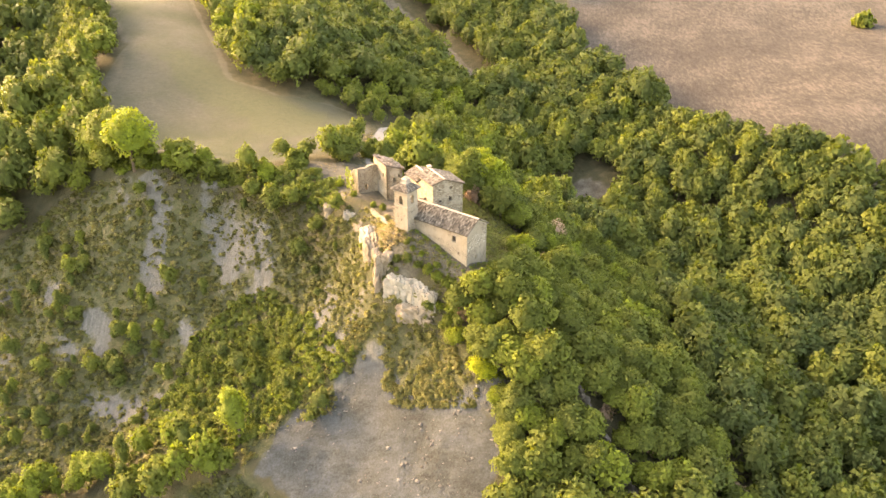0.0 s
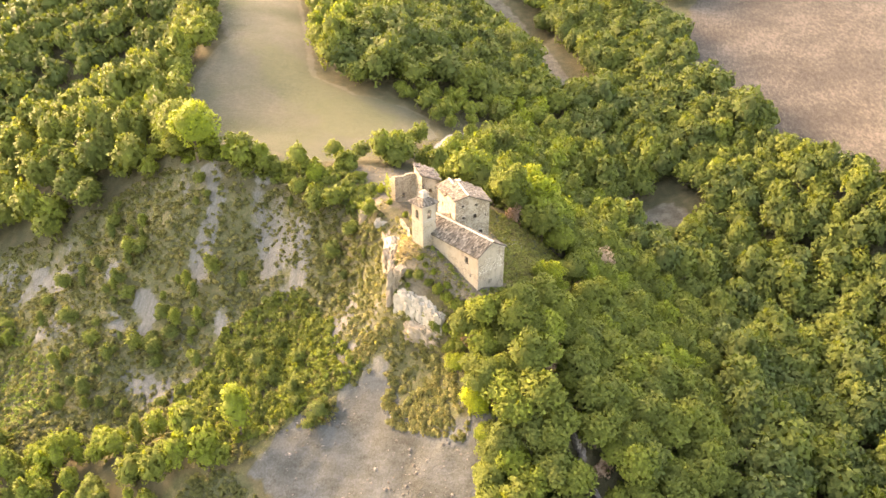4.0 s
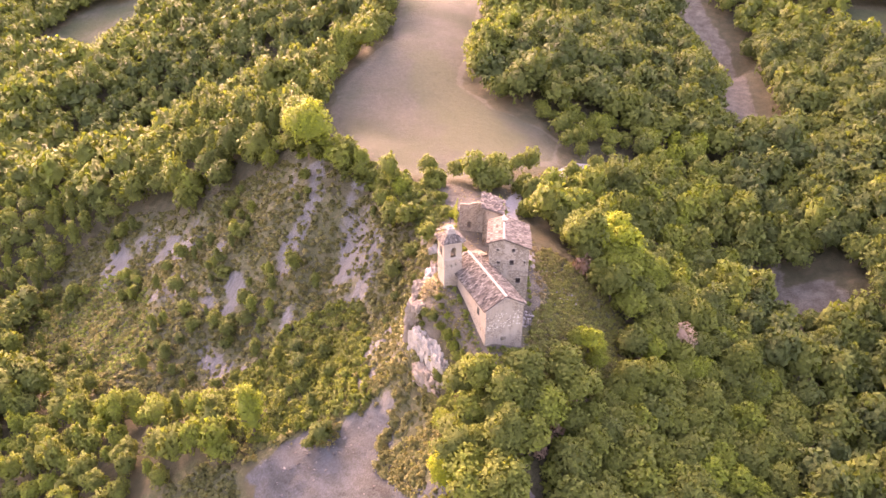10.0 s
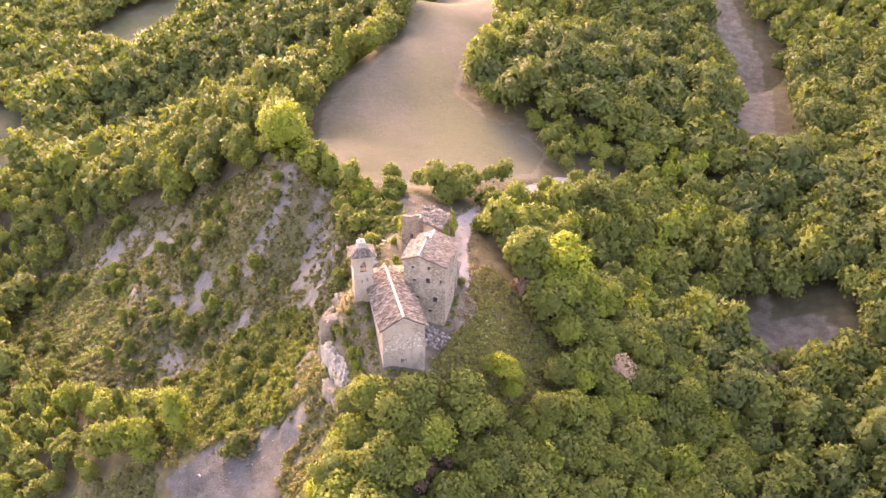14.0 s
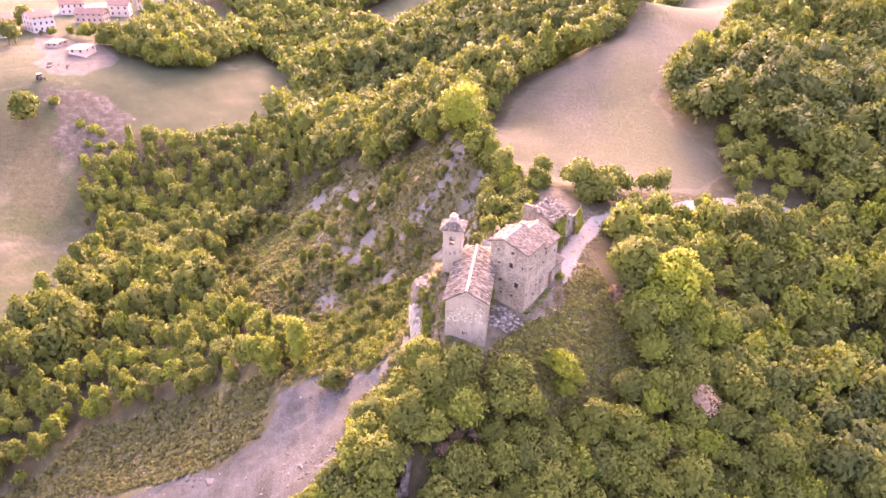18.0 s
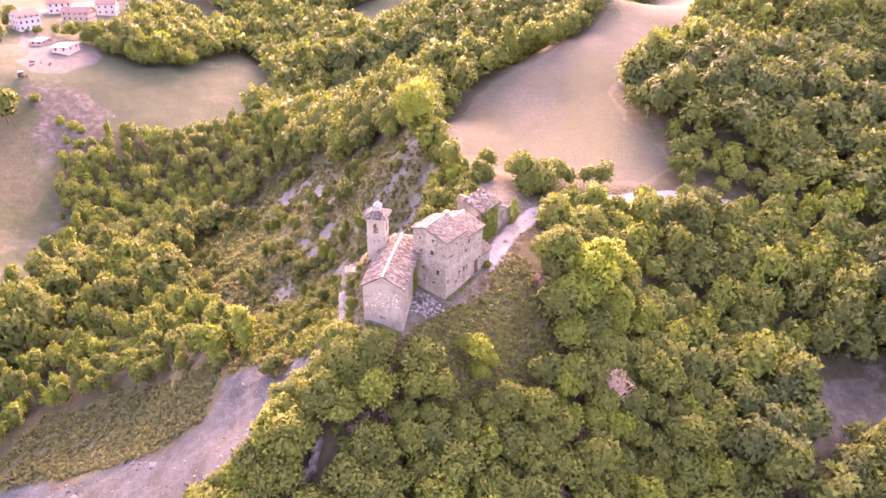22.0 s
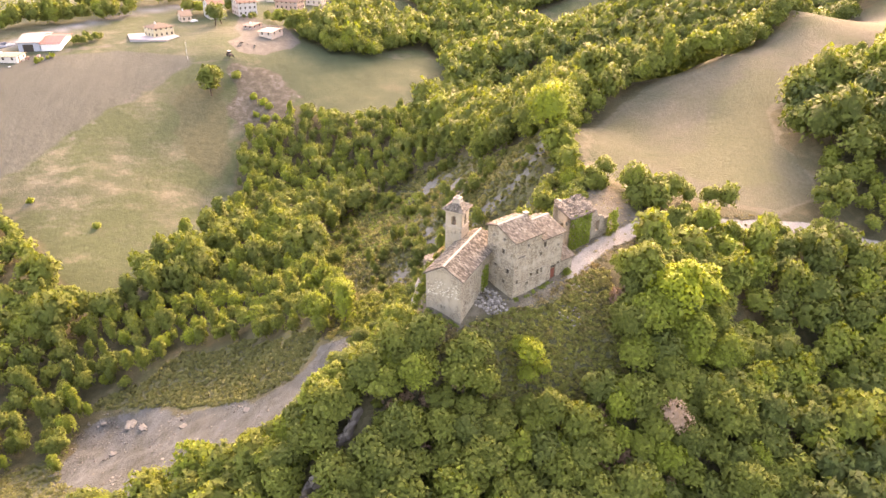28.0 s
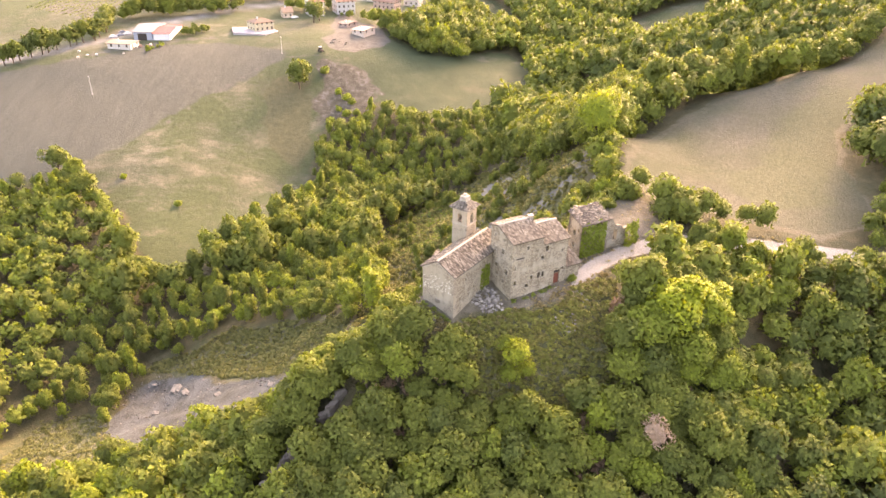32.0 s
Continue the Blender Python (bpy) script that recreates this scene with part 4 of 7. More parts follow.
def wall(bm, a, b, z0, top, thick, holes=(), step=50.0, foot=None):
    """A wall from a to b (plan), its thickness to the left of that way; top is a height or a function of the metres along.
    holes: (from, to, sill, lintel). It goes down to z0."""
    a, b = Vector((*a, 0)), Vector((*b, 0))
    run = (b - a).length
    d = (b - a) / run
    nrm = Vector((-d.y, d.x, 0)) * thick
    cuts = sorted({0.0, run, *[max(0, min(run, s)) for h in holes for s in h[:2]], *np.arange(step, run, step).tolist()})
    high = top if callable(top) else (lambda s: top)
    shelf = sorted({z for h in holes for z in h[2:4]})
    for s0, s1 in zip(cuts, cuts[1:]):
        if s1 - s0 < 1e-4:
            continue
        mid = (s0 + s1) / 2
        ends = min(high(s0 + 1e-4), high(s1 - 1e-4))
        levels = [z0] + [z for z in shelf if z0 < z < ends - 0.05] + [None]
        for z_lo, z_hi in zip(levels, levels[1:]):
            centre = (z_lo + (ends if z_hi is None else z_hi)) / 2
            if any(h[0] < mid < h[1] and h[2] < centre < h[3] for h in holes):
                continue
            t0, t1 = (high(s0 + 1e-4), high(s1 - 1e-4)) if z_hi is None else (z_hi, z_hi)
            if max(t0, t1) <= z_lo:
                continue
            p, q = a + d * s0, a + d * s1
            up = lambda v, z: (v.x, v.y, z)
            prism(bm, [up(p, z_lo), up(q, z_lo), up(q + nrm, z_lo), up(p + nrm, z_lo)], [up(p, t0), up(q, t1), up(q + nrm, t1), up(p + nrm, t0)])
    bmesh.ops.remove_doubles(bm, verts=bm.verts, dist=0.002)


def tile_slope(bm, eave_a, eave_b, ridge_a, ridge_b, width=0.27, run=0.42, seed=0, lift=0.03, loss=0.0):
    """Rows of half-round clay tiles on a sloping four-cornered plane."""
    rng = random.Random(seed)
    ea, eb, ra, rb = Vector(eave_a), Vector(eave_b), Vector(ridge_a), Vector(ridge_b)
    across = max((eb - ea).length, (rb - ra).length)
    up_len = ((ra - ea).length + (rb - eb).length) / 2
    nrm = (eb - ea if (eb - ea).length > 0.5 else rb - ra).cross(ra - ea if (ra - ea).length > 0.1 else rb - eb).normalized()
    if nrm.z < 0:
        nrm = -nrm
    n_col, n_row = max(1, int(across / width)), max(1, int(up_len / run))
    for i in range(n_col):
        for j in range(n_row):
            if rng.random() < loss:
                continue
            s, t0, t1 = (i + 0.5) / n_col, j / n_row, min(1.0, (j + 1.18) / n_row)
            lo0, hi0 = ea.lerp(eb, s), ra.lerp(rb, s)
            p, q = lo0.lerp(hi0, t0), lo0.lerp(hi0, t1)
            side = (eb - ea).lerp(rb - ra, (t0 + t1) / 2)
            side = side.normalized() if side.length > 1e-6 else Vector((1, 0, 0))
            w = width * rng.uniform(0.42, 0.54)
            jig = side * rng.uniform(-0.04, 0.04) + nrm * (lift + rng.uniform(0, 0.05))
            ring = []
            for c, k in ((p, 1.05), (q, 0.9)):
                c = c + jig + nrm * (0.035 if k > 1 else 0.0)
                ring.append([bm.verts.new(c + side * w * k * x + nrm * h) for x, h in ((-1, 0.0), (-0.55, 0.075), (0.55, 0.075), (1, 0.0))])
            for k in range(3):
                bm.faces.new((ring[0][k], ring[0][k + 1], ring[1][k + 1], ring[1][k]))
            bm.faces.new(ring[0])


def deck(bm, corners, thick=0.14):
    """A sloping roof plane with thickness."""
    prism(bm, [Vector(c) - Vector((0, 0, thick)) for c in corners], [Vector(c) for c in corners])


def ridge_row(bm, a, b, r=0.17, step=0.4, seed=0):
    rng = random.Random(seed)
    a, b = Vector(a), Vector(b)
    n = max(1, int((b - a).length / step))
    d = (b - a).normalized()
    side = Vector((-d.y, d.x, 0)).normalized()
    for k in range(n):
        p, q = a.lerp(b, k / n), a.lerp(b, (k + 1.12) / n)
        jig = Vector((0, 0, rng.uniform(0, 0.03)))
        rings = [[bm.verts.new(c + jig + side * r * x * m + Vector((0, 0, h * m))) for x, h in ((-1, -0.06), (-0.6, 0.11), (0.6, 0.11), (1, -0.06))] for c, m in ((p, 1.06), (q, 0.92))]
        for i in range(3):
            bm.faces.new((rings[0][i], rings[0][i + 1], rings[1][i + 1], rings[1][i]))
        bm.faces.new(rings[0])
        bm.faces.new(rings[1][::-1])


def stone_lump(bm, c, r, rng, squash=0.7):
    """One rough stone."""
    pts = BALL * np.array([r * rng.uniform(0.7, 1.25), r * rng.uniform(0.7, 1.25), r * squash * rng.uniform(0.7, 1.2)])
    a = rng.uniform(0, 6.283)
    rot = np.array([[math.cos(a), -math.sin(a), 0], [math.sin(a), math.cos(a), 0], [0, 0, 1]])
    vs = [bm.verts.new(Vector(c) + Vector(rot @ (p * rng.uniform(0.8, 1.12)))) for p in pts]
    for f in CUBE_FACES:
        bm.faces.new([vs[k] for k in f])


def frame_pieces(parent, origin, s0, s1, z0, z1, depth, material, sill=True, glass=None):
    """Lintel and sill stones and a dark closing board of an opening that lies in the plane y = 0 of its building; x runs along."""
    bm = bmesh.new()
    block(bm, s0 - 0.12, s1 + 0.12, -0.04, 0.25, z1, z1 + 0.2, 0.01)
    win = part("window", bm, material, parent)
    bm = bmesh.new()
    block(bm, s0 - 0.1, s1 + 0.1, -0.07, 0.2, z0 - 0.11, z0, 0.01)
    part("sill", bm, material, win)
    bm = bmesh.new()
    block(bm, s0, s1, depth, depth + 0.05, z0, z1)
    part("shutter", bm, glass or DARK, win)
    return win


def at_wall(building_matrix, ob):
    ob.matrix_local = building_matrix


# ---- church: u runs back from the front wall, v to the right of one who faces it from the front ----
U_ANGLE = 142.6
CHURCH = pose(4.24, 110.1, 0, 0, 0, U_ANGLE) @ Matrix.Diagonal((1, -1, 1, 1))
NAVE_W, NAVE_L, NAVE_EAVE, NAVE_RIDGE, T = 6.15, 14.6, 7.55, 9.35, 0.7
TU0, TU1, TV0, TV1 = 11.75, 14.75, -2.25, 0.75


def church():
    ob = tagged(new("church"), "small old plastered stone church with a clay tile roof", "church")
    gable = lambda s: NAVE_EAVE + (NAVE_RIDGE - NAVE_EAVE) * (1 - abs(s / NAVE_W - 0.5) * 2)
    bm = bmesh.new()
    wall(bm, (0, NAVE_W), (0, 0), -3, gable, T, [(NAVE_W - 2.78, NAVE_W - 2.58, 1.55, 2.45), (NAVE_W - 3.02, NAVE_W - 2.86, 1.6, 2.3), (NAVE_W - 3.4, NAVE_W - 3.24, 1.6, 2.3)], NAVE_W / 2)
    front = part("front_wall", bm, PLASTER, ob, "plastered gable wall with pale stones showing")
    bm = bmesh.new()
    wall(bm, (NAVE_L, 0), (T, 0), -3, NAVE_EAVE, -T, [(NAVE_L - 3.35, NAVE_L - 2.45, 5.3, 6.55), (NAVE_L - 1.95, NAVE_L - 1.65, 3.05, 3.65)])
    part("left_wall", bm, PLASTER, ob)
    bm = bmesh.new()
    wall(bm, (T, NAVE_W), (NAVE_L, NAVE_W), -3, NAVE_EAVE, -T, [(4.5 - T, 4.85 - T, 1.9, 2.6), (1.75 - T, 2.0 - T, 2.2, 3.0), (5.9 - T, 6.2 - T, 2.7, 3.3), (3.4 - T, 3.7 - T, 5.2, 5.9)])
    part("right_wall", bm, STONE, ob)
    bm = bmesh.new()
    wall(bm, (NAVE_L - 0.5, T), (NAVE_L - 0.5, NAVE_W - T), -3, lambda s: gable(s + T), -0.5, (), (NAVE_W - 2 * T) / 2)
    part("back_wall", bm, STONE, ob)
    # moulding along the gable
    bm = bmesh.new()
    for s0, s1 in ((0, NAVE_W / 2), (NAVE_W / 2, NAVE_W)):
        z0, z1 = gable(s0) - 0.02, gable(s1) - 0.02
        prism(bm, [(-0.14, s0, z0 - 0.16), (-0.14, s1, z1 - 0.16), (0.1, s1, z1 - 0.16), (0.1, s0, z0 - 0.16)], [(-0.14, s0, z0), (-0.14, s1, z1), (0.1, s1, z1), (0.1, s0, z0)])
    part("gable_moulding", bm, MORTAR, ob)
    # light stones that stand a little proud of the front
    rng = random.Random(4)
    for k in range(80):
        s, z = rng.uniform(0.3, NAVE_W - 0.3), 4.1 + 2.6 * rng.random() ** 1.4
        w, h = rng.uniform(0.04, 0.12), rng.uniform(0.035, 0.08)
        bm = bmesh.new()
        block(bm, -0.05, 0.05, s - w, s + w, z - h, z + h, 0.015)
        part("stone", bm, PALE_STONE, front)
    # windows
    for v0, v1, z0, z1 in ((2.58, 2.78, 1.55, 2.45), (2.86, 3.02, 1.6, 2.3), (3.24, 3.4, 1.6, 2.3)):
        bm = bmesh.new()
        block(bm, 0.35, 0.4, v0, v1, z0, z1)
        win = part("window", bm, DARK, ob)
        bm = bmesh.new()
        block(bm, -0.05, 0.2, v0 - 0.06, v1 + 0.06, z1, z1 + 0.09)
        part("lintel", bm, MORTAR, win)
    bm = bmesh.new()
    block(bm, -0.04, 0.06, 1.9, 2.5, 0.2, 1.15)
    part("blocked_doorway", bm, STONE, ob, "small walled-up opening near the ground")
    for u0, u1, z0, z1, v in ((2.45, 3.35, 5.3, 6.55, 0.0), (1.65, 1.95, 3.05, 3.65, 0.0), (4.5, 4.85, 1.9, 2.6, NAVE_W), (1.75, 2.0, 2.2, 3.0, NAVE_W), (5.9, 6.2, 2.7, 3.3, NAVE_W), (3.4, 3.7, 5.2, 5.9, NAVE_W)):
        sign = 1 if v == 0 else -1
        bm = bmesh.new()
        block(bm, u0, u1, v + sign * 0.4 - 0.03, v + sign * 0.4 + 0.03, z0, z1)
        win = part("window", bm, DARK, ob)
        bm = bmesh.new()
        block(bm, u0 - 0.1, u1 + 0.1, min(v - sign * 0.05, v + sign * 0.2), max(v - sign * 0.05, v + sign * 0.2), z1, z1 + 0.13)
        part("lintel", bm, MORTAR, win)
        bm = bmesh.new()
        block(bm, u0 - 0.08, u1 + 0.08, min(v - sign * 0.07, v + sign * 0.2), max(v - sign * 0.07, v + sign * 0.2), z0 - 0.09, z0)
        part("sill", bm, MORTAR, win)
    # roof
    over, rise = 0.38, (NAVE_RIDGE - NAVE_EAVE) / (NAVE_W / 2)
    ez, rz, mid = NAVE_EAVE - over * rise + 0.2, NAVE_RIDGE + 0.2, NAVE_W / 2
    bm = bmesh.new()
    for v in (-over, NAVE_W + over):
        deck(bm, [(-0.25, v, ez), (NAVE_L + 0.1, v, ez), (NAVE_L + 0.1, mid, rz), (-0.25, mid, rz)] if v < 0 else [(-0.25, mid, rz), (NAVE_L + 0.1, mid, rz), (NAVE_L + 0.1, v, ez), (-0.25, v, ez)])
    roof = part("roof", bm, TILES, ob, "weathered grey-brown clay tile roof")
    bm = bmesh.new()
    tile_slope(bm, (-0.25, -over, ez), (NAVE_L + 0.1, -over, ez), (-0.25, mid, rz), (NAVE_L + 0.1, mid, rz), seed=1)
    tile_slope(bm, (-0.25, NAVE_W + over, ez), (NAVE_L + 0.1, NAVE_W + over, ez), (-0.25, mid, rz), (NAVE_L + 0.1, mid, rz), seed=2)
    tagged(part("tile_covering", bm, TILES, roof), kind="stuff")
    bm = bmesh.new()
    ridge_row(bm, (-0.3, mid, rz + 0.08), (NAVE_L + 0.1, mid, rz + 0.08), 0.2, seed=3)
    part("ridge_capping", bm, MORTAR, roof, "pale ridge tiles bedded in mortar")
    ob.matrix_basis = CHURCH
    return ob


def bell_tower():
    ob = tagged(new("bell_tower"), "square stone bell tower with arched openings, tiled cap and cross", "tower")
    zt = 13.2
    w = TU1 - TU0
    lower = 0.5
    sides = (("front_wall", (TU0, TV1), (TU0, TV0), [(w / 2 - 0.47, w / 2 + 0.47, 10.75, 12.4), (0.95, 1.13, 9.0, 9.5), (1.7, 1.88, 8.9, 9.35)]),
             ("left_wall", (TU0, TV0), (TU1, TV0), [(w / 2 - 0.45, w / 2 + 0.45, 10.75, 12.3), (1.3, 1.5, 7.35, 7.8)]),
             ("back_wall", (TU1, TV0), (TU1, TV1), [(w / 2 - 0.45, w / 2 + 0.45, 10.75, 12.3)]),
             ("right_wall", (TU1, TV1), (TU0, TV1), [(w / 2 - 0.45, w / 2 + 0.45, 10.4, 12.4), (0.5, 0.7, 8.9, 9.4)]))
    for name, a, b, cut in sides:
        a, b = Vector(a), Vector(b)
        d = (b - a).normalized()
        short = (0, 0) if name in ("front_wall", "back_wall") else (lower, lower)
        bm = bmesh.new()
        wall(bm, a + d * short[0], b - d * short[1], -4, zt, lower, [(h[0] - short[0], h[1] - short[0], h[2], h[3]) for h in cut])
        piece = part(name, bm, PLASTER, ob)
        # round heads over the bell openings
        h = cut[0]
        bm = bmesh.new()
        steps, half = 8, (h[1] - h[0]) / 2
        centre = a + d * ((h[0] + h[1]) / 2)
        inw = Vector((-d.y, d.x))
        for k in range(steps):
            a0, a1 = math.pi * k / steps, math.pi * (k + 1) / steps
            p0, p1 = (math.cos(a0) * half, math.sin(a0) * half), (math.cos(a1) * half, math.sin(a1) * half)
            z = h[3] - half
            base = [centre + d * p0[0], centre + d * p1[0]]
            ring_lo = [(*(base[0]), z + p0[1]), (*(base[1]), z + p1[1]), (*(base[1] + inw * 0.3), z + p1[1]), (*(base[0] + inw * 0.3), z + p0[1])]
            ring_hi = [(*(base[0]), h[3]), (*(base[1]), h[3]), (*(base[1] + inw * 0.3), h[3]), (*(base[0] + inw * 0.3), h[3])]
            prism(bm, [(x, y, zz - 0.001) for x, y, zz in ring_lo], [(x, y, zz + 0.002) for x, y, zz in ring_hi])
        part("arch", bm, PLASTER, piece)
        bm = bmesh.new()
        c0, c1 = a + d * (h[0] - 0.15), a + d * (h[1] + 0.15)
        out = -inw * 0.1
        prism(bm, [(*(c0 + out), h[2] - 0.16), (*(c1 + out), h[2] - 0.16), (*(c1 + inw * 0.5), h[2] - 0.16), (*(c0 + inw * 0.5), h[2] - 0.16)],
              [(*(c0 + out), h[2]), (*(c1 + out), h[2]), (*(c1 + inw * 0.5), h[2]), (*(c0 + inw * 0.5), h[2])])
        part("sill", bm, MORTAR, piece)
    for z, out, tall in ((10.25, 0.09, 0.16), (13.0, 0.14, 0.22), (13.2, 0.28, 0.12)):
        bm = bmesh.new()
        block(bm, TU0 - out, TU1 + out, TV0 - out, TV1 + out, z, z + tall)
        part("cornice", bm, MORTAR, ob)
    bm = bmesh.new()
    block(bm, TU0 + 0.5, TU1 - 0.5, TV0 + 0.5, TV1 - 0.5, 10.0, 10.2)
    part("bell_floor", bm, TIMBER, ob)
    cu, cv = (TU0 + TU1) / 2, (TV0 + TV1) / 2
    bm = bmesh.new()
    rings = []
    for r, z in ((0.36, 11.1), (0.33, 11.2), (0.24, 11.45), (0.2, 11.65), (0.06, 11.8)):
        rings.append([bm.verts.new((cu + r * math.cos(k * 0.628), cv + r * math.sin(k * 0.628), z)) for k in range(10)])
    for r0, r1 in zip(rings, rings[1:]):
        for k in range(10):
            bm.faces.new((r0[k], r0[(k + 1) % 10], r1[(k + 1) % 10], r1[k]))
    bm.faces.new(rings[-1])
    part("bell", bm, plain("bronze", (0.45, 0.42, 0.36), 0.5, 0.2, 3, 0.3), ob, "pale weathered bell")
    # cap: four short slopes, a pedestal and a cross
    o, zr, ze, pr = 0.5, 14.3, 13.36, 0.6
    crn = [(TU0 - o, TV0 - o, ze), (TU1 + o, TV0 - o, ze), (TU1 + o, TV1 + o, ze), (TU0 - o, TV1 + o, ze)]
    top = [(cu - pr, cv - pr, zr), (cu + pr, cv - pr, zr), (cu + pr, cv + pr, zr), (cu - pr, cv + pr, zr)]
    bm = bmesh.new()
    prism(bm, crn, top)
    roof = part("roof", bm, TILES, ob)
    bm = bmesh.new()
    for k in range(4):
        n = (k + 1) % 4
        tile_slope(bm, crn[k], crn[n], top[k], top[n], 0.26, 0.4, 10 + k, 0.02)
    tagged(part("tile_covering", bm, TILES, roof), kind="stuff")
    bm = bmesh.new()
    block(bm, cu - 0.72, cu + 0.72, cv - 0.72, cv + 0.72, 13.95, 14.6, 0.04)
    part("pedestal", bm, MORTAR, ob)
    bm = bmesh.new()
    block(bm, cu - 0.5, cu + 0.5, cv - 0.5, cv + 0.5, 14.6, 15.25, 0.05)
    block(bm, cu - 0.62, cu + 0.62, cv - 0.62, cv + 0.62, 15.12, 15.27, 0.04)
    part("upper_pedestal", bm, MORTAR, ob)
    for du, dv in ((-1, -1), (-1, 1), (1, -1), (1, 1)):
        bm = bmesh.new()
        block(bm, cu + du * 0.56 - 0.13, cu + du * 0.56 + 0.13, cv + dv * 0.56 - 0.13, cv + dv * 0.56 + 0.13, 14.58, 14.95, 0.05)
        part("scroll", bm, MORTAR, ob)
    bm = bmesh.new()
    block(bm, cu - 0.32, cu + 0.32, cv - 0.32, cv + 0.32, 15.25, 15.62, 0.06)
    part("finial", bm, MORTAR, ob)
    bm = bmesh.new()
    block(bm, cu - 0.035, cu + 0.035, cv - 0.035, cv + 0.035, 15.5, 16.7)
    block(bm, cu - 0.036, cu + 0.036, cv - 0.36, cv + 0.36, 16.25, 16.33)
    part("cross", bm, plain("iron", (0.10, 0.09, 0.085), 0.6, 0.3, 3, 0.8), ob, "iron cross")
    ob.matrix_basis = CHURCH
    return ob


church()
bell_tower()

# ---- house: p runs back along its long side, q to the left of one who looks at its front ----
HOUSE = pose(3.8, 124.8, 0, 0, 0, 117.8)
HW, P1, P2, Q_RIDGE = 6.5, 6.2, 11.6, 4.15


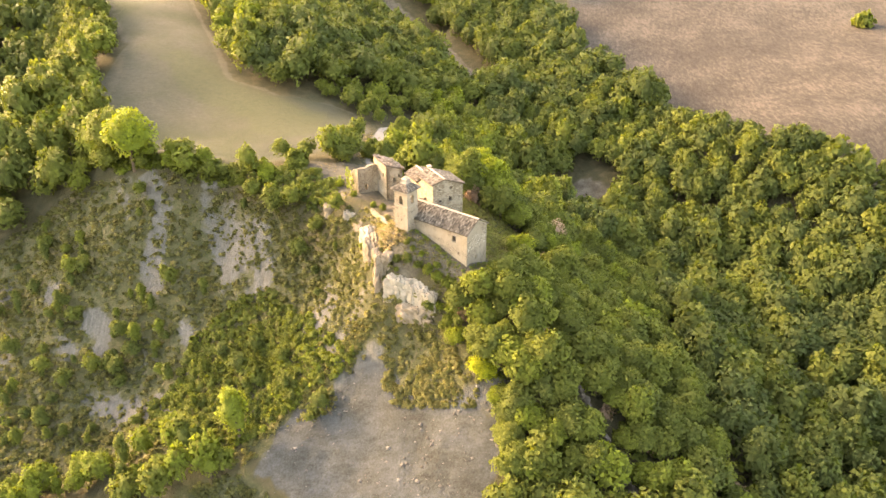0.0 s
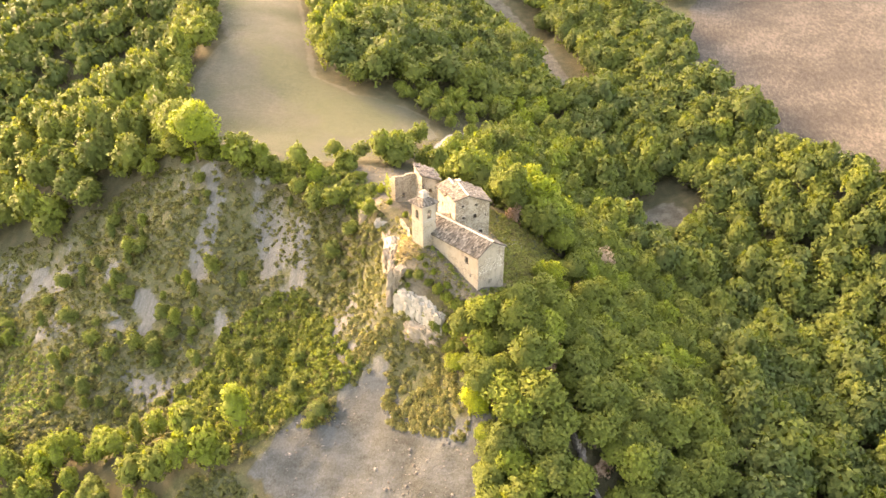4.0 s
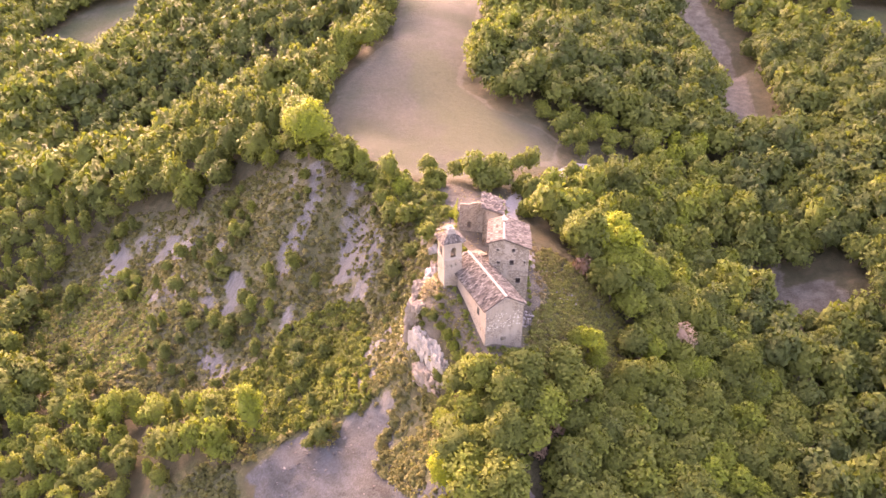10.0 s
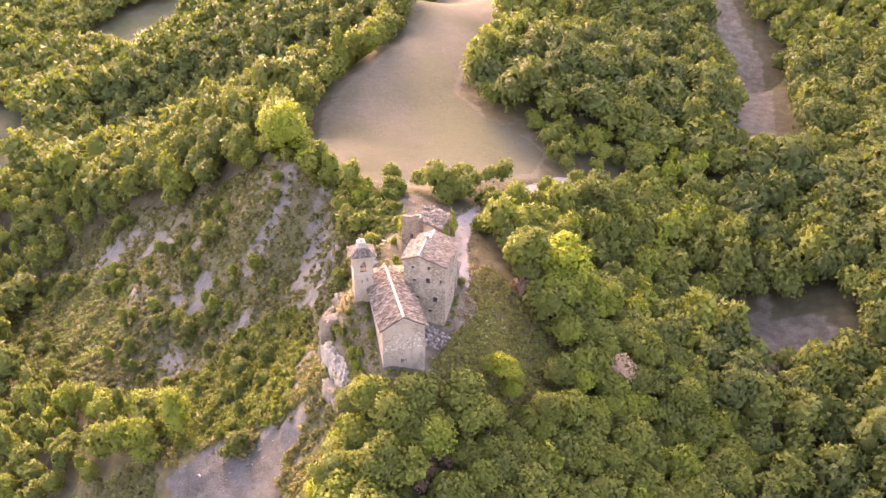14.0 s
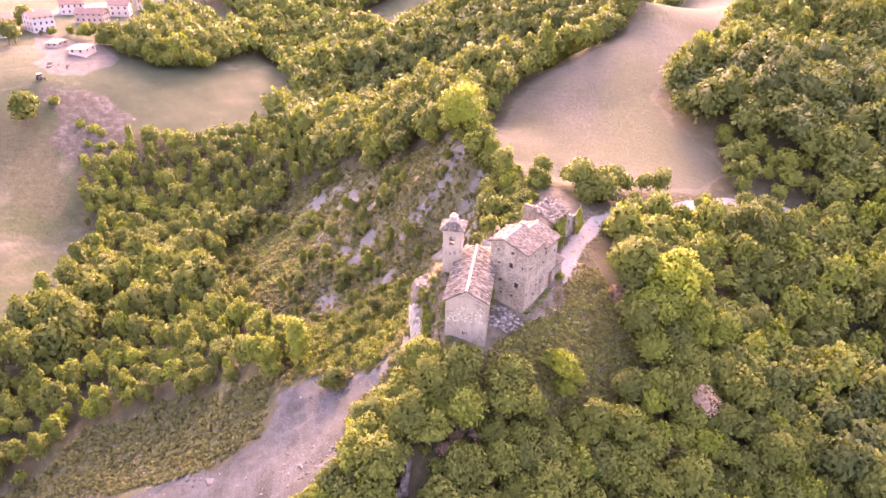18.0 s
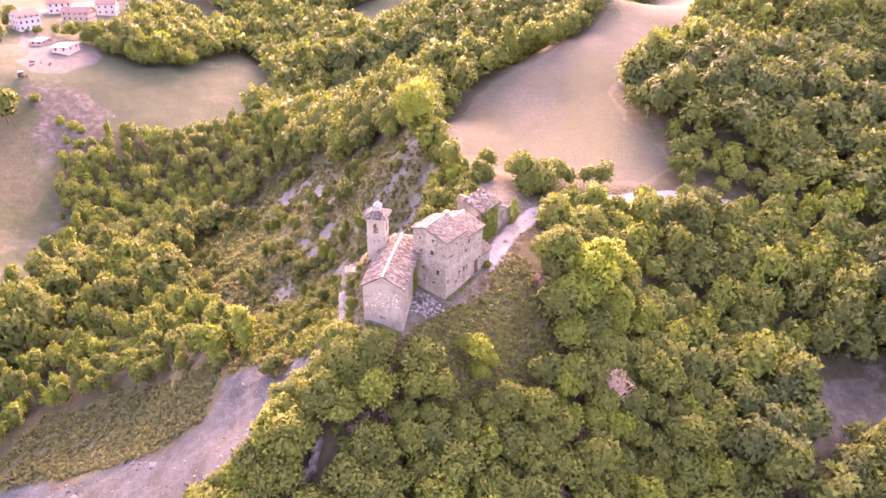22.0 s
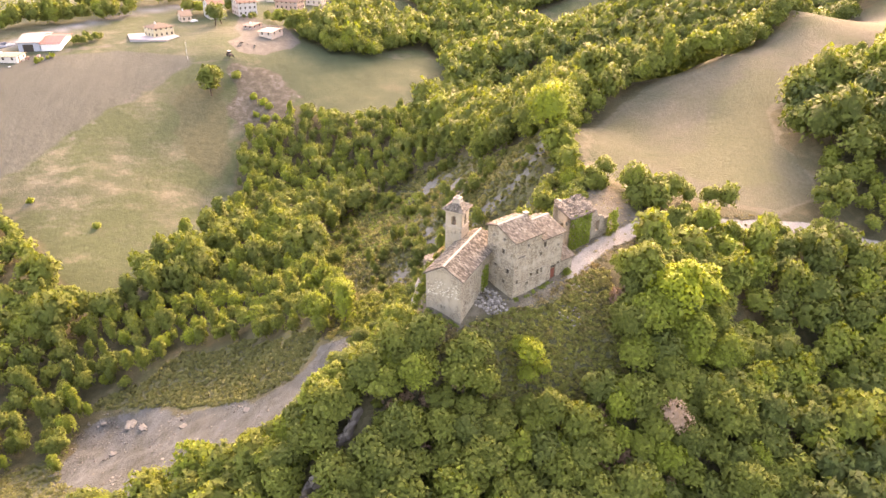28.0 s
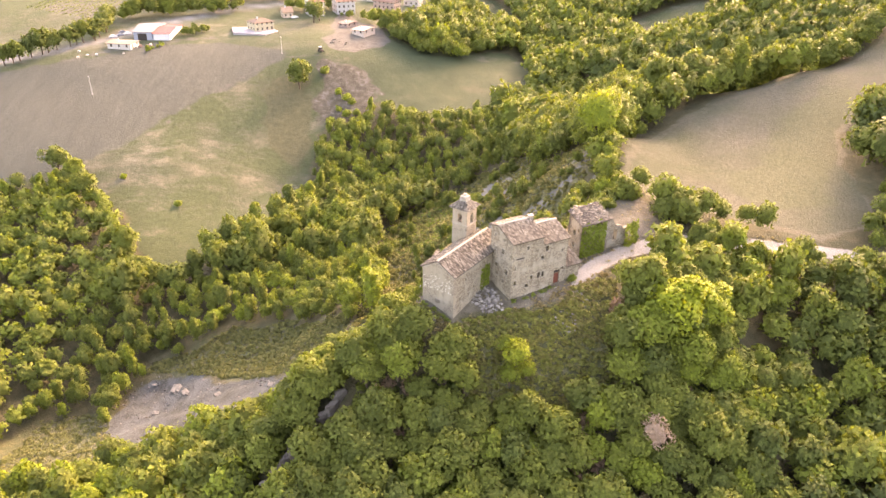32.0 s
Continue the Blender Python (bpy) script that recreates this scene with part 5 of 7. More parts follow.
def house():
    ob = tagged(new("house"), "tall old stone house with patchy plaster and clay tile roof", "house")
    eave1, ridge1, left1 = 11.2, 12.75, 12.0
    eave2, ridge2, left2 = 9.75, 11.25, 10.4
    front_top = lambda s: left1 + (ridge1 - left1) * s / (HW - Q_RIDGE) if s < HW - Q_RIDGE else eave1 + (ridge1 - eave1) * (HW - s) / Q_RIDGE
    back_top = lambda s: eave2 + (ridge2 - eave2) * s / Q_RIDGE if s < Q_RIDGE else left2 + (ridge2 - left2) * (HW - s) / (HW - Q_RIDGE)
    fw = [(4.85, 5.3, 10.65, 11.05), (2.3, 2.75, 10.6, 11.15), (2.4, 3.05, 8.2, 9.1), (4.65, 5.15, 8.2, 8.75), (4.2, 4.8, 5.1, 5.8), (1.2, 1.95, 4.85, 5.8), (2.05, 2.65, 2.85, 3.45), (4.05, 4.45, 2.95, 3.5), (0.55, 0.8, 8.4, 9.0)]
    sw = [(2.9, 3.3, 9.5, 10.1), (6.85, 7.5, 8.2, 9.2), (6.0, 6.5, 6.9, 7.6), (9.1, 10.4, 1.0, 3.9), (5.5, 6.0, 3.4, 4.5), (6.4, 6.9, 3.4, 4.5), (4.0, 4.4, 3.6, 4.3), (3.0, 3.6, 2.3, 2.9), (0.6, 1.0, 3.3, 4.1), (10.7, 11.1, 3.65, 4.3), (0.75, 2.5, 8.05, 8.3),
          (0.45, 0.8, 6.1, 6.8), (10.3, 10.6, 7.3, 7.9)]
    bm = bmesh.new()
    wall(bm, (0, HW), (0, 0), -4, front_top, 0.6, [(HW - h[1], HW - h[0], h[2], h[3]) for h in fw], HW - Q_RIDGE)
    part("front_wall", bm, STONE, ob)
    side_top = lambda s: eave1 if s < P1 - 0.6 else eave2
    bm = bmesh.new()
    wall(bm, (0.6, 0), (P2, 0), -4, side_top, 0.6, [(h[0] - 0.6, h[1] - 0.6, h[2], h[3]) for h in sw], P1 - 0.6)
    part("side_wall", bm, STONE, ob, "patchy stone side wall with plaster remains")
    bm = bmesh.new()
    wall(bm, (P2, 0.6), (P2, HW), -4, lambda s: back_top(s + 0.6), 0.6, (), Q_RIDGE - 0.6)
    part("back_wall", bm, STONE, ob)
    bm = bmesh.new()
    wall(bm, (P2 - 0.6, HW), (0.6, HW), -4, lambda s: left2 if s < P2 - P1 else left1, 0.6, [(2.5, 3.1, 7.5, 8.4), (7.5, 8.1, 7.5, 8.4)], P2 - 0.6 - P1)
    part("left_wall", bm, STONE, ob)
    bm = bmesh.new()
    wall(bm, (P1, 0.6), (P1, HW - 0.6), 8, lambda s: front_top(HW - 0.6 - s) - 0.05, 0.4, (), Q_RIDGE - 0.6)
    part("cross_wall", bm, STONE, ob)
    for q0, q1, z0, z1 in fw:
        bm = bmesh.new()
        block(bm, 0.35, 0.4, q0, q1, z0, z1)
        win = part("window", bm, DARK, ob)
        bm = bmesh.new()
        block(bm, -0.04, 0.2, q0 - 0.12, q1 + 0.12, z1, z1 + 0.14)
        part("lintel", bm, MORTAR, win)
        bm = bmesh.new()
        block(bm, -0.06, 0.2, q0 - 0.1, q1 + 0.1, z0 - 0.1, z0)
        part("sill", bm, MORTAR, win)
    for k, (p0, p1, z0, z1) in enumerate(sw):
        if k == 3:
            bm = bmesh.new()
            for j in range(5):
                w = (p1 - p0 - 0.1) / 5
                block(bm, p0 + 0.05 + j * w + 0.01, p0 + 0.05 + (j + 1) * w - 0.01, 0.22, 0.28, z0 + 0.02, z0 + 2.15)
            door = part("door", bm, DOOR, ob, "red-brown plank door")
            bm = bmesh.new()
            block(bm, p0, p1, 0.3, 0.34, z0 + 2.2, z1)
            part("fanlight", bm, DARK, door)
            bm = bmesh.new()
            block(bm, p0, p1, 0.15, 0.32, z0 + 2.12, z0 + 2.25)
            part("transom", bm, TIMBER, door)
            bm = bmesh.new()
            block(bm, p0 - 0.4, p1 + 0.4, -1.0, 0.05, z0 - 0.3, z0)
            part("doorstep", bm, MORTAR, door, "pale stone step")
            bm = bmesh.new()
            block(bm, p0 + 0.12, p0 + 0.2, 0.19, 0.22, z0 + 1.0, z0 + 1.15)
            part("handle", bm, DARK, door)
            continue
        bm = bmesh.new()
        block(bm, p0, p1, 0.35, 0.4, z0, z1)
        win = part("window", bm, DARK, ob)
        bm = bmesh.new()
        block(bm, p0 - 0.12, p1 + 0.12, -0.04, 0.2, z1, z1 + 0.14)
        part("lintel", bm, MORTAR, win)
        bm = bmesh.new()
        block(bm, p0 - 0.1, p1 + 0.1, -0.06, 0.2, z0 - 0.1, z0)
        part("sill", bm, MORTAR, win)
    # roofs: front block higher, back block lower
    for name, p0, p1, ze, zr, zl, mat, sd in (("front_roof", -0.3, P1 + 0.15, eave1, ridge1, left1, TILES_WARM, 20), ("back_roof", P1 + 0.15, P2 + 0.3, eave2, ridge2, left2, TILES_WARM, 24)):
        o = 0.35
        ze_o, zl_o = ze - o * (zr - ze) / Q_RIDGE + 0.18, zl - o * (zr - zl) / (HW - Q_RIDGE) + 0.18
        zr += 0.18
        bm = bmesh.new()
        deck(bm, [(p0, -o, ze_o), (p1, -o, ze_o), (p1, Q_RIDGE, zr), (p0, Q_RIDGE, zr)])
        deck(bm, [(p0, Q_RIDGE, zr), (p1, Q_RIDGE, zr), (p1, HW + o, zl_o), (p0, HW + o, zl_o)])
        roof = part(name, bm, mat, ob, "sunbleached tan clay tile roof")
        bm = bmesh.new()
        tile_slope(bm, (p0, -o, ze_o), (p1, -o, ze_o), (p0, Q_RIDGE, zr), (p1, Q_RIDGE, zr), seed=sd)
        tile_slope(bm, (p0, HW + o, zl_o), (p1, HW + o, zl_o), (p0, Q_RIDGE, zr), (p1, Q_RIDGE, zr), seed=sd + 1)
        tagged(part("tile_covering", bm, mat, roof), kind="stuff")
        bm = bmesh.new()
        ridge_row(bm, (p0, Q_RIDGE, zr + 0.08), (p1, Q_RIDGE, zr + 0.08), 0.19, seed=sd + 2)
        part("ridge_capping", bm, MORTAR, roof, "pale ridge tiles bedded in mortar")
    bm = bmesh.new()
    block(bm, P1 - 0.35, P1 + 0.35, Q_RIDGE - 0.4, Q_RIDGE + 0.25, 12.3, 13.35)
    chimney = part("chimney", bm, PLASTER, ob)
    bm = bmesh.new()
    block(bm, P1 - 0.45, P1 + 0.45, Q_RIDGE - 0.5, Q_RIDGE + 0.35, 13.35, 13.48)
    part("chimney_cap", bm, MORTAR, chimney)
    ob.matrix_basis = HOUSE
    return ob


house()


def lean_to():
    ob = tagged(new("lean_to"), "low stone lean-to with a reddish tile roof against the house", "outbuilding")
    p0, p1, q0, q1 = P2 + 0.02, P2 + 3.2, 0.15, 4.6
    low, high = 4.0, 6.0
    rise = lambda s: low + (high - low) * s / (q1 - q0)
    bm = bmesh.new()
    wall(bm, (p0, q0), (p1, q0), -3, low, 0.5)
    part("side_wall", bm, STONE, ob)
    bm = bmesh.new()
    wall(bm, (p1, q0 + 0.5), (p1, q1), -3, lambda s: rise(s + 0.5), 0.5, (), 3)
    part("end_wall", bm, STONE, ob)
    bm = bmesh.new()
    wall(bm, (p1 - 0.5, q1), (p0, q1), -3, high, 0.5)
    part("far_wall", bm, STONE, ob)
    bm = bmesh.new()
    a, b, c, d = (p0, q0 - 0.3, low), (p0, q1 + 0.3, high + 0.15), (p1 + 0.3, q1 + 0.3, high + 0.15), (p1 + 0.3, q0 - 0.3, low)
    deck(bm, [a, d, c, b])
    roof = part("roof", bm, TILES_WARM, ob)
    bm = bmesh.new()
    tile_slope(bm, a, d, b, c, seed=31)
    tagged(part("tile_covering", bm, TILES_WARM, roof), kind="stuff")
    ob.matrix_basis = HOUSE
    return ob


lean_to()


def sacristy():
    """Low link between nave, tower and house."""
    ob = tagged(new("sacristy"), "low stone annexe with tiled roof between church and house", "outbuilding")
    u0, u1, v0, v1 = NAVE_L + 0.02, NAVE_L + 3.4, 1.0, 6.6
    bm = bmesh.new()
    wall(bm, (u1, v0), (u0, v0), -3, 7.3, -0.5)
    part("left_wall", bm, STONE, ob)
    bm = bmesh.new()
    wall(bm, (u1, v1), (u1, v0 + 0.5), -3, 7.3, -0.5)
    part("back_wall", bm, STONE, ob)
    bm = bmesh.new()
    deck(bm, [(u0, v0 - 0.3, 8.3), (u1 + 0.3, v0 - 0.3, 7.4), (u1 + 0.3, v1, 7.4), (u0, v1, 8.3)])
    roof = part("roof", bm, TILES, ob)
    bm = bmesh.new()
    tile_slope(bm, (u1 + 0.3, v0 - 0.3, 7.4), (u1 + 0.3, v1, 7.4), (u0, v0 - 0.3, 8.3), (u0, v1, 8.3), seed=41)
    tagged(part("tile_covering", bm, TILES, roof), kind="stuff")
    ob.matrix_basis = CHURCH
    return ob


sacristy()


# ---- ivy, ruin, rocks and rubble ----
def ivy_arrays(seed, a, b, z0, z1, count, bulge, size=0.34, ragged=0.5):
    """Leaves that cover an upright strip from a to b (plan), bulging to the right of that way."""
    nr = np.random.RandomState(seed)
    a, b = np.array(a, float), np.array(b, float)
    d = (b - a) / np.linalg.norm(b - a)
    out = np.array([d[1], -d[0]])
    s, h = nr.uniform(0, 1, count), nr.uniform(0, 1, count)
    low, high = z0 + ragged * np.sin(s * 9 + seed), z1 - ragged * (0.5 + 0.5 * np.sin(s * 13 + seed * 2))
    edge = np.minimum(1, 4 * np.minimum(np.minimum(s, 1 - s), np.minimum(h, 1 - h)))
    depth = bulge * edge * nr.uniform(0.5, 1.0, count) * (0.75 + 0.25 * np.sin(h * 11 + s * 5)) + 0.05
    p = np.stack([a[0] + (b[0] - a[0]) * s + out[0] * depth, a[1] + (b[1] - a[1]) * s + out[1] * depth, low + (high - low) * h], 1)
    nrm = np.array([out[0], out[1], 0.35]) + 0.5 * nr.normal(size=(count, 3))
    nrm /= np.linalg.norm(nrm, axis=1)[:, None]
    e = np.cross(nrm, nr.normal(size=(count, 3)))
    e /= np.linalg.norm(e, axis=1)[:, None]
    t = np.cross(nrm, e)
    w = size * nr.uniform(0.6, 1.3, (count, 1))
    quad = np.stack([p - e * w * 0.5 - t * w * 0.3, p + e * w * 0.4 - t * w * 0.45, p + e * w * 0.5 + t * w * 0.3, p - e * w * 0.25 + t * w * 0.5], 1)
    return quad.reshape(-1, 3), np.arange(count * 4).reshape(-1, 4), nr.uniform(0.35, 0.65, count)


def ivy(name, seed, a, b, z0, z1, count, bulge, matrix, label, size=0.34):
    v, f, t = ivy_arrays(seed, a, b, z0, z1, count, bulge, size)
    me = raw_mesh(name, v, f, 4)
    float_layer(me, "tint", t, "FACE")
    me.materials.append(IVY)
    ob = tagged(new(name, me), label, "ivy")
    ob.matrix_basis = matrix
    return ob


def ruin():
    ob = tagged(new("ruined_house"), "roofless ruin of a stone house with one collapsing slab roof", "ruin")
    rng = random.Random(12)
    ragged = lambda z0, z1, run, amp, seed: (lambda s: z0 + (z1 - z0) * s / run + amp * (fbm(np.array([s * 1.0]), np.array([seed * 7.0]), 1.6, seed)[0]))
    specs = [
        # standing block with its roof
        ("east_wall", (18.4, 4.3), (25.0, 4.3), 8.45, 0.6, [(5.4, 6.1, 2.0, 3.6)], 0.0),
        ("south_wall", (18.4, 8.0), (18.4, 4.3), lambda s: 9.9 - 1.45 * s / 3.7, 0.55, [(1.5, 2.1, 5.9, 6.9), (2.7, 3.2, 6.7, 7.5), (1.6, 2.1, 3.4, 4.4)], 0.0),
        ("west_wall", (25.0, 8.0), (18.4, 8.0), 9.95, 0.6, [(2.6, 3.3, 5.5, 6.7), (4.7, 5.2, 6.8, 7.8)], 0.0),
        ("north_wall", (25.0, 4.9), (25.0, 7.4), ragged(7.6, 9.4, 2.5, 0.7, 3), 0.5, [(0.9, 1.9, 3.0, 5.2)], 0.3),
        # broken walls round it
        ("broken_wall", (23.2, 12.3), (23.2, 8.1), ragged(7.9, 8.6, 4.2, 0.35, 5), 0.5, [(1.2, 1.9, 3.2, 4.6)], 0.35),
        ("broken_wall", (28.6, 12.6), (23.2, 12.6), ragged(5.6, 8.2, 5.4, 0.5, 6), 0.5, [(1.0, 1.8, 2.8, 4.4)], 0.35),
        ("broken_wall", (28.6, 8.0), (28.6, 12.0), ragged(4.2, 5.4, 4.0, 0.8, 7), 0.5, (), 0.35),
        ("broken_wall", (25.1, 4.7), (30.6, 4.7), ragged(7.6, 4.4, 5.5, 1.0, 8), 0.6, [(1.5, 2.6, 3.2, 5.4)], 0.3),
        ("broken_wall", (30.4, 5.3), (30.4, 9.5), ragged(5.2, 3.2, 4.2, 0.8, 9), 0.5, (), 0.35),
        ("broken_wall", (27.6, 5.4), (27.6, 8.0), ragged(6.6, 5.0, 2.6, 0.7, 10), 0.45, (), 0.35),
    ]
    for name, a, b, top, thick, holes, step in specs:
        bm = bmesh.new()
        wall(bm, a, b, -3, top, thick, holes, step or 50)
        part(name, bm, STONE, ob)
    corners = [(18.1, 3.9, 8.55), (25.2, 3.9, 8.45), (25.1, 8.3, 10.15), (18.1, 8.3, 10.05)]
    bm = bmesh.new()
    deck(bm, corners, 0.18)
    roof = part("roof", bm, SLABS, ob, "sagging roof of broken grey slabs and tiles")
    bm = bmesh.new()
    for k in range(420):
        s, t = rng.random(), rng.random()
        lo = Vector(corners[0]).lerp(Vector(corners[1]), s)
        hi = Vector(corners[3]).lerp(Vector(corners[2]), s)
        c = lo.lerp(hi, t) + Vector((0, 0, 0.05 + 0.22 * rng.random() ** 2))
        w, h = rng.uniform(0.14, 0.34), rng.uniform(0.12, 0.28)
        m = pose(c.x, c.y, c.z, rng.uniform(-16, 30), rng.uniform(-18, 18), rng.uniform(0, 360))
        prism(bm, [m @ Vector(v) for v in ((-w, -h, 0), (w, -h, 0), (w, h, 0), (-w, h, 0))], [m @ Vector(v) for v in ((-w, -h, 0.06), (w, -h, 0.06), (w, h, 0.06), (-w, h, 0.06))])
    tagged(part("slab_covering", bm, SLABS, roof), kind="stuff")
    for k in range(4):
        bm = bmesh.new()
        x = 19.2 + k * 1.7
        prism(bm, [(x, 3.75, 8.2), (x + 0.16, 3.75, 8.2), (x + 0.16, 8.2, 9.8), (x, 8.2, 9.8)], [(x, 3.75, 8.36), (x + 0.16, 3.75, 8.36), (x + 0.16, 8.2, 9.96), (x, 8.2, 9.96)])
        part("rafter", bm, TIMBER, roof)
    ob.matrix_basis = HOUSE
    return ob


ruin()
ivy("ivy", 1, (18.5, 4.2), (24.3, 4.2), 1.2, 8.9, 1500, 0.85, HOUSE, "dense bright green ivy covering the ruin's wall")
ivy("ivy", 2, (29.4, 4.2), (33.2, 5.0), 0.8, 6.4, 900, 1.3, HOUSE, "thick ivy heaped over the broken end wall")
ivy("ivy", 3, (10.9, NAVE_W + 0.02), (8.2, NAVE_W + 0.02), 0.9, 5.6, 420, 0.4, CHURCH, "ivy patch hanging on the church's side wall")
ivy("ivy", 4, (28.5, 13.2), (24.0, 13.2), 2.5, 7.6, 300, 0.7, HOUSE @ Matrix.Identity(4), "pale yellow-green creeper on the broken wall")


def rubble_heap(x, y, r, count, seed, label):
    rng, bm = random.Random(seed), bmesh.new()
    for k in range(count):
        a, d = rng.uniform(0, 6.283), r * math.sqrt(rng.random())
        px_, py_ = x + math.cos(a) * d, y + math.sin(a) * d
        stone_lump(bm, (px_, py_, float(land(px_, py_)[0]) + 0.45 * (1 - d / r) * rng.random() + 0.05), rng.uniform(0.1, 0.32), rng)
    return tagged(part("rubble_heap", bm, RUBBLE), label, "rubble", kind="stuff")


rubble_heap(2.6, 120.4, 2.6, 190, 3, "heap of grey fallen stones between church and house")
rubble_heap(5.0, 121.6, 2.0, 70, 5, "heap of grey fallen stones between church and house")
rubble_heap(-24, 146, 3.0, 60, 6, "scattered stones beside the ruin")
rubble_heap(7.5, 134, 2.2, 40, 7, "scattered pale stones on the bank")


def rock(x, y, z, size, seed, label, material=ROCK, turn=0.0, layers=0.9, detail=4, rough=0.27):
    """A weathered outcrop: a lump with ledges and cracks."""
    bm = bmesh.new()
    bmesh.ops.create_icosphere(bm, subdivisions=detail, radius=1.0)
    for v in bm.verts:
        p = v.co.copy()
        n = noise.fractal(p * 1.3 + Vector((seed * 3.1, 0, 0)), 0.9, 2.1, 5)
        ledge = noise.noise(Vector((p.x * 0.6 + seed, p.y * 0.6, p.z * 5.5))) * 0.16 * layers
        crack = -0.2 * max(0, 1 - abs(noise.noise(Vector((p.x * 4.2 + seed, p.y * 4.2, p.z * 0.7)))) * 6) + 0.10 * noise.noise(Vector((p.x * 9 + seed, p.y * 9, p.z * 1.6)))
        box = p / max(abs(p.x), abs(p.y), abs(p.z)) * 0.86
        v.co = (p * 0.3 + box * 0.7) * (1 + rough * n + ledge * min(1.0, rough * 4) + crack * 0.7)
        v.co = Vector((v.co.x * size[0], v.co.y * size[1], v.co.z * size[2]))
    ob = tagged(part("rock_outcrop", bm, material), label, "rock")
    ob.matrix_basis = pose(x, y, z, 0, 0, turn)
    return ob


PALE = "steep pale limestone outcrop below the bell tower"
GREY = "weathered grey rock outcrop on the cliff edge"
rock(-7.8, 112.2, -6.0, (3.6, 2.2, 5.0), 1, PALE, turn=-22, rough=0.12, detail=5)
rock(-2.6, 109.5, -6.4, (2.6, 1.8, 3.8), 2, PALE, turn=-30, rough=0.16, detail=5)
rock(-5.2, 111.0, -6.4, (3.4, 1.9, 4.8), 12, PALE, turn=-26, rough=0.14, detail=5)
rock(-4.6, 109.4, -9.6, (4.6, 2.2, 3.4), 11, GREY, BROWN_ROCK, turn=-25, rough=0.25, detail=5)
rock(-11.2, 115.2, -2.6, (2.2, 2.6, 5.0), 3, GREY, BROWN_ROCK, turn=12, rough=0.18, detail=5)
rock(-13.4, 119.6, -1.6, (2.0, 2.6, 4.4), 4, GREY, BROWN_ROCK, turn=15, rough=0.2)
rock(-14.4, 124.4, -2.2, (2.0, 2.8, 4.4), 5, GREY, turn=25, rough=0.18)
rock(-19.0, 134.0, -1.6, (2.3, 1.8, 3.3), 6, GREY, turn=10, rough=0.2, detail=5)
rock(-16.8, 129.5, -2.4, (1.4, 2.2, 3.2), 7, GREY, BROWN_ROCK, turn=35, rough=0.2)
rock(-10.2, 113.6, 1.3, (1.3, 1.1, 1.0), 8, GREY, BROWN_ROCK, turn=70)
rock(-23.5, 137.5, -1.4, (2.2, 1.4, 2.6), 9, GREY, BROWN_ROCK)
ROCK_LINE = [(17.5, 97), (22, 93), (25, 88), (28, 83), (31, 78)]
SLATE = plain("grey_rock", (0.155, 0.135, 0.11), 0.95, 0.35, 0.8, 0, 0.1)
for k in range(15):
    t = k / 14 * 3.99
    i = int(t)
    a, b = ROCK_LINE[i], ROCK_LINE[i + 1]
    x, y = a[0] + (b[0] - a[0]) * (t - i), a[1] + (b[1] - a[1]) * (t - i)
    way = math.degrees(math.atan2(b[1] - a[1], b[0] - a[0])) + 14 * math.sin(k * 2.3)
    rock(x + 0.5 * math.sin(k * 1.7), y, float(land(x, y)[0]) + 0.5, (1.5, 0.6 + 0.25 * math.sin(k * 3.1), 1.3), 20 + k, "grey rock slab showing along a ridge in the wood", SLATE, way, 1.4, 3)
for k, (x, y, s) in enumerate([(-51, 44, 1.5), (-46, 48, 1.0), (-40, 42, 0.8), (-56, 36, 0.7), (-36, 60, 0.8), (-25, 76, 0.7)]):
    rock(x, y, float(land(x, y)[0]) + s * 0.25, (s * 1.3, s, s * 0.6), 40 + k, "grey boulder lying on the scree", SCREE_STONE, 33 * k, 0.4, 3)
rng_scree, bm = random.Random(15), bmesh.new()
for k in range(420):
    x, y = rng_scree.uniform(-68, 8), rng_scree.uniform(10, 103)
    if edge_gap(SCREE_EDGE, np.array([x]), np.array([y]))[0] < -2:
        stone_lump(bm, (x, y, float(hills(x, y)[0]) + 0.12), rng_scree.uniform(0.12, 0.45) ** 1.1, rng_scree, 0.6)
tagged(part("scree_stones", bm, SCREE_STONE), "loose grey stones on the scree", "stones", kind="stuff")


def low_wall(points, height, label):
    bm = bmesh.new()
    for (ax, ay), (bx, by) in zip(points, points[1:]):
        z = min(float(land(ax, ay)[0]), float(land(bx, by)[0]))
        wall(bm, (ax, ay), (bx, by), z - 1.0, lambda s: z + height + 0.12 * math.sin(s * 3.1), 0.45, (), 0.8)
    return tagged(part("low_wall", bm, STONE), label, "wall")


low_wall([(-10.6, 122.5), (-11.8, 126.5), (-14.5, 131)], 1.0, "low dry stone wall behind the church")
low_wall([(-19, 141.5), (-23.5, 139.5)], 0.7, "low broken stone wall beside the ruin")


# ---- village beyond the fields ----
PAINTS = {}


def paint(colour, rough=0.85):
    if colour not in PAINTS:
        PAINTS[colour] = plain("paint", colour, rough, 0.12, 0.6)
    return PAINTS[colour]


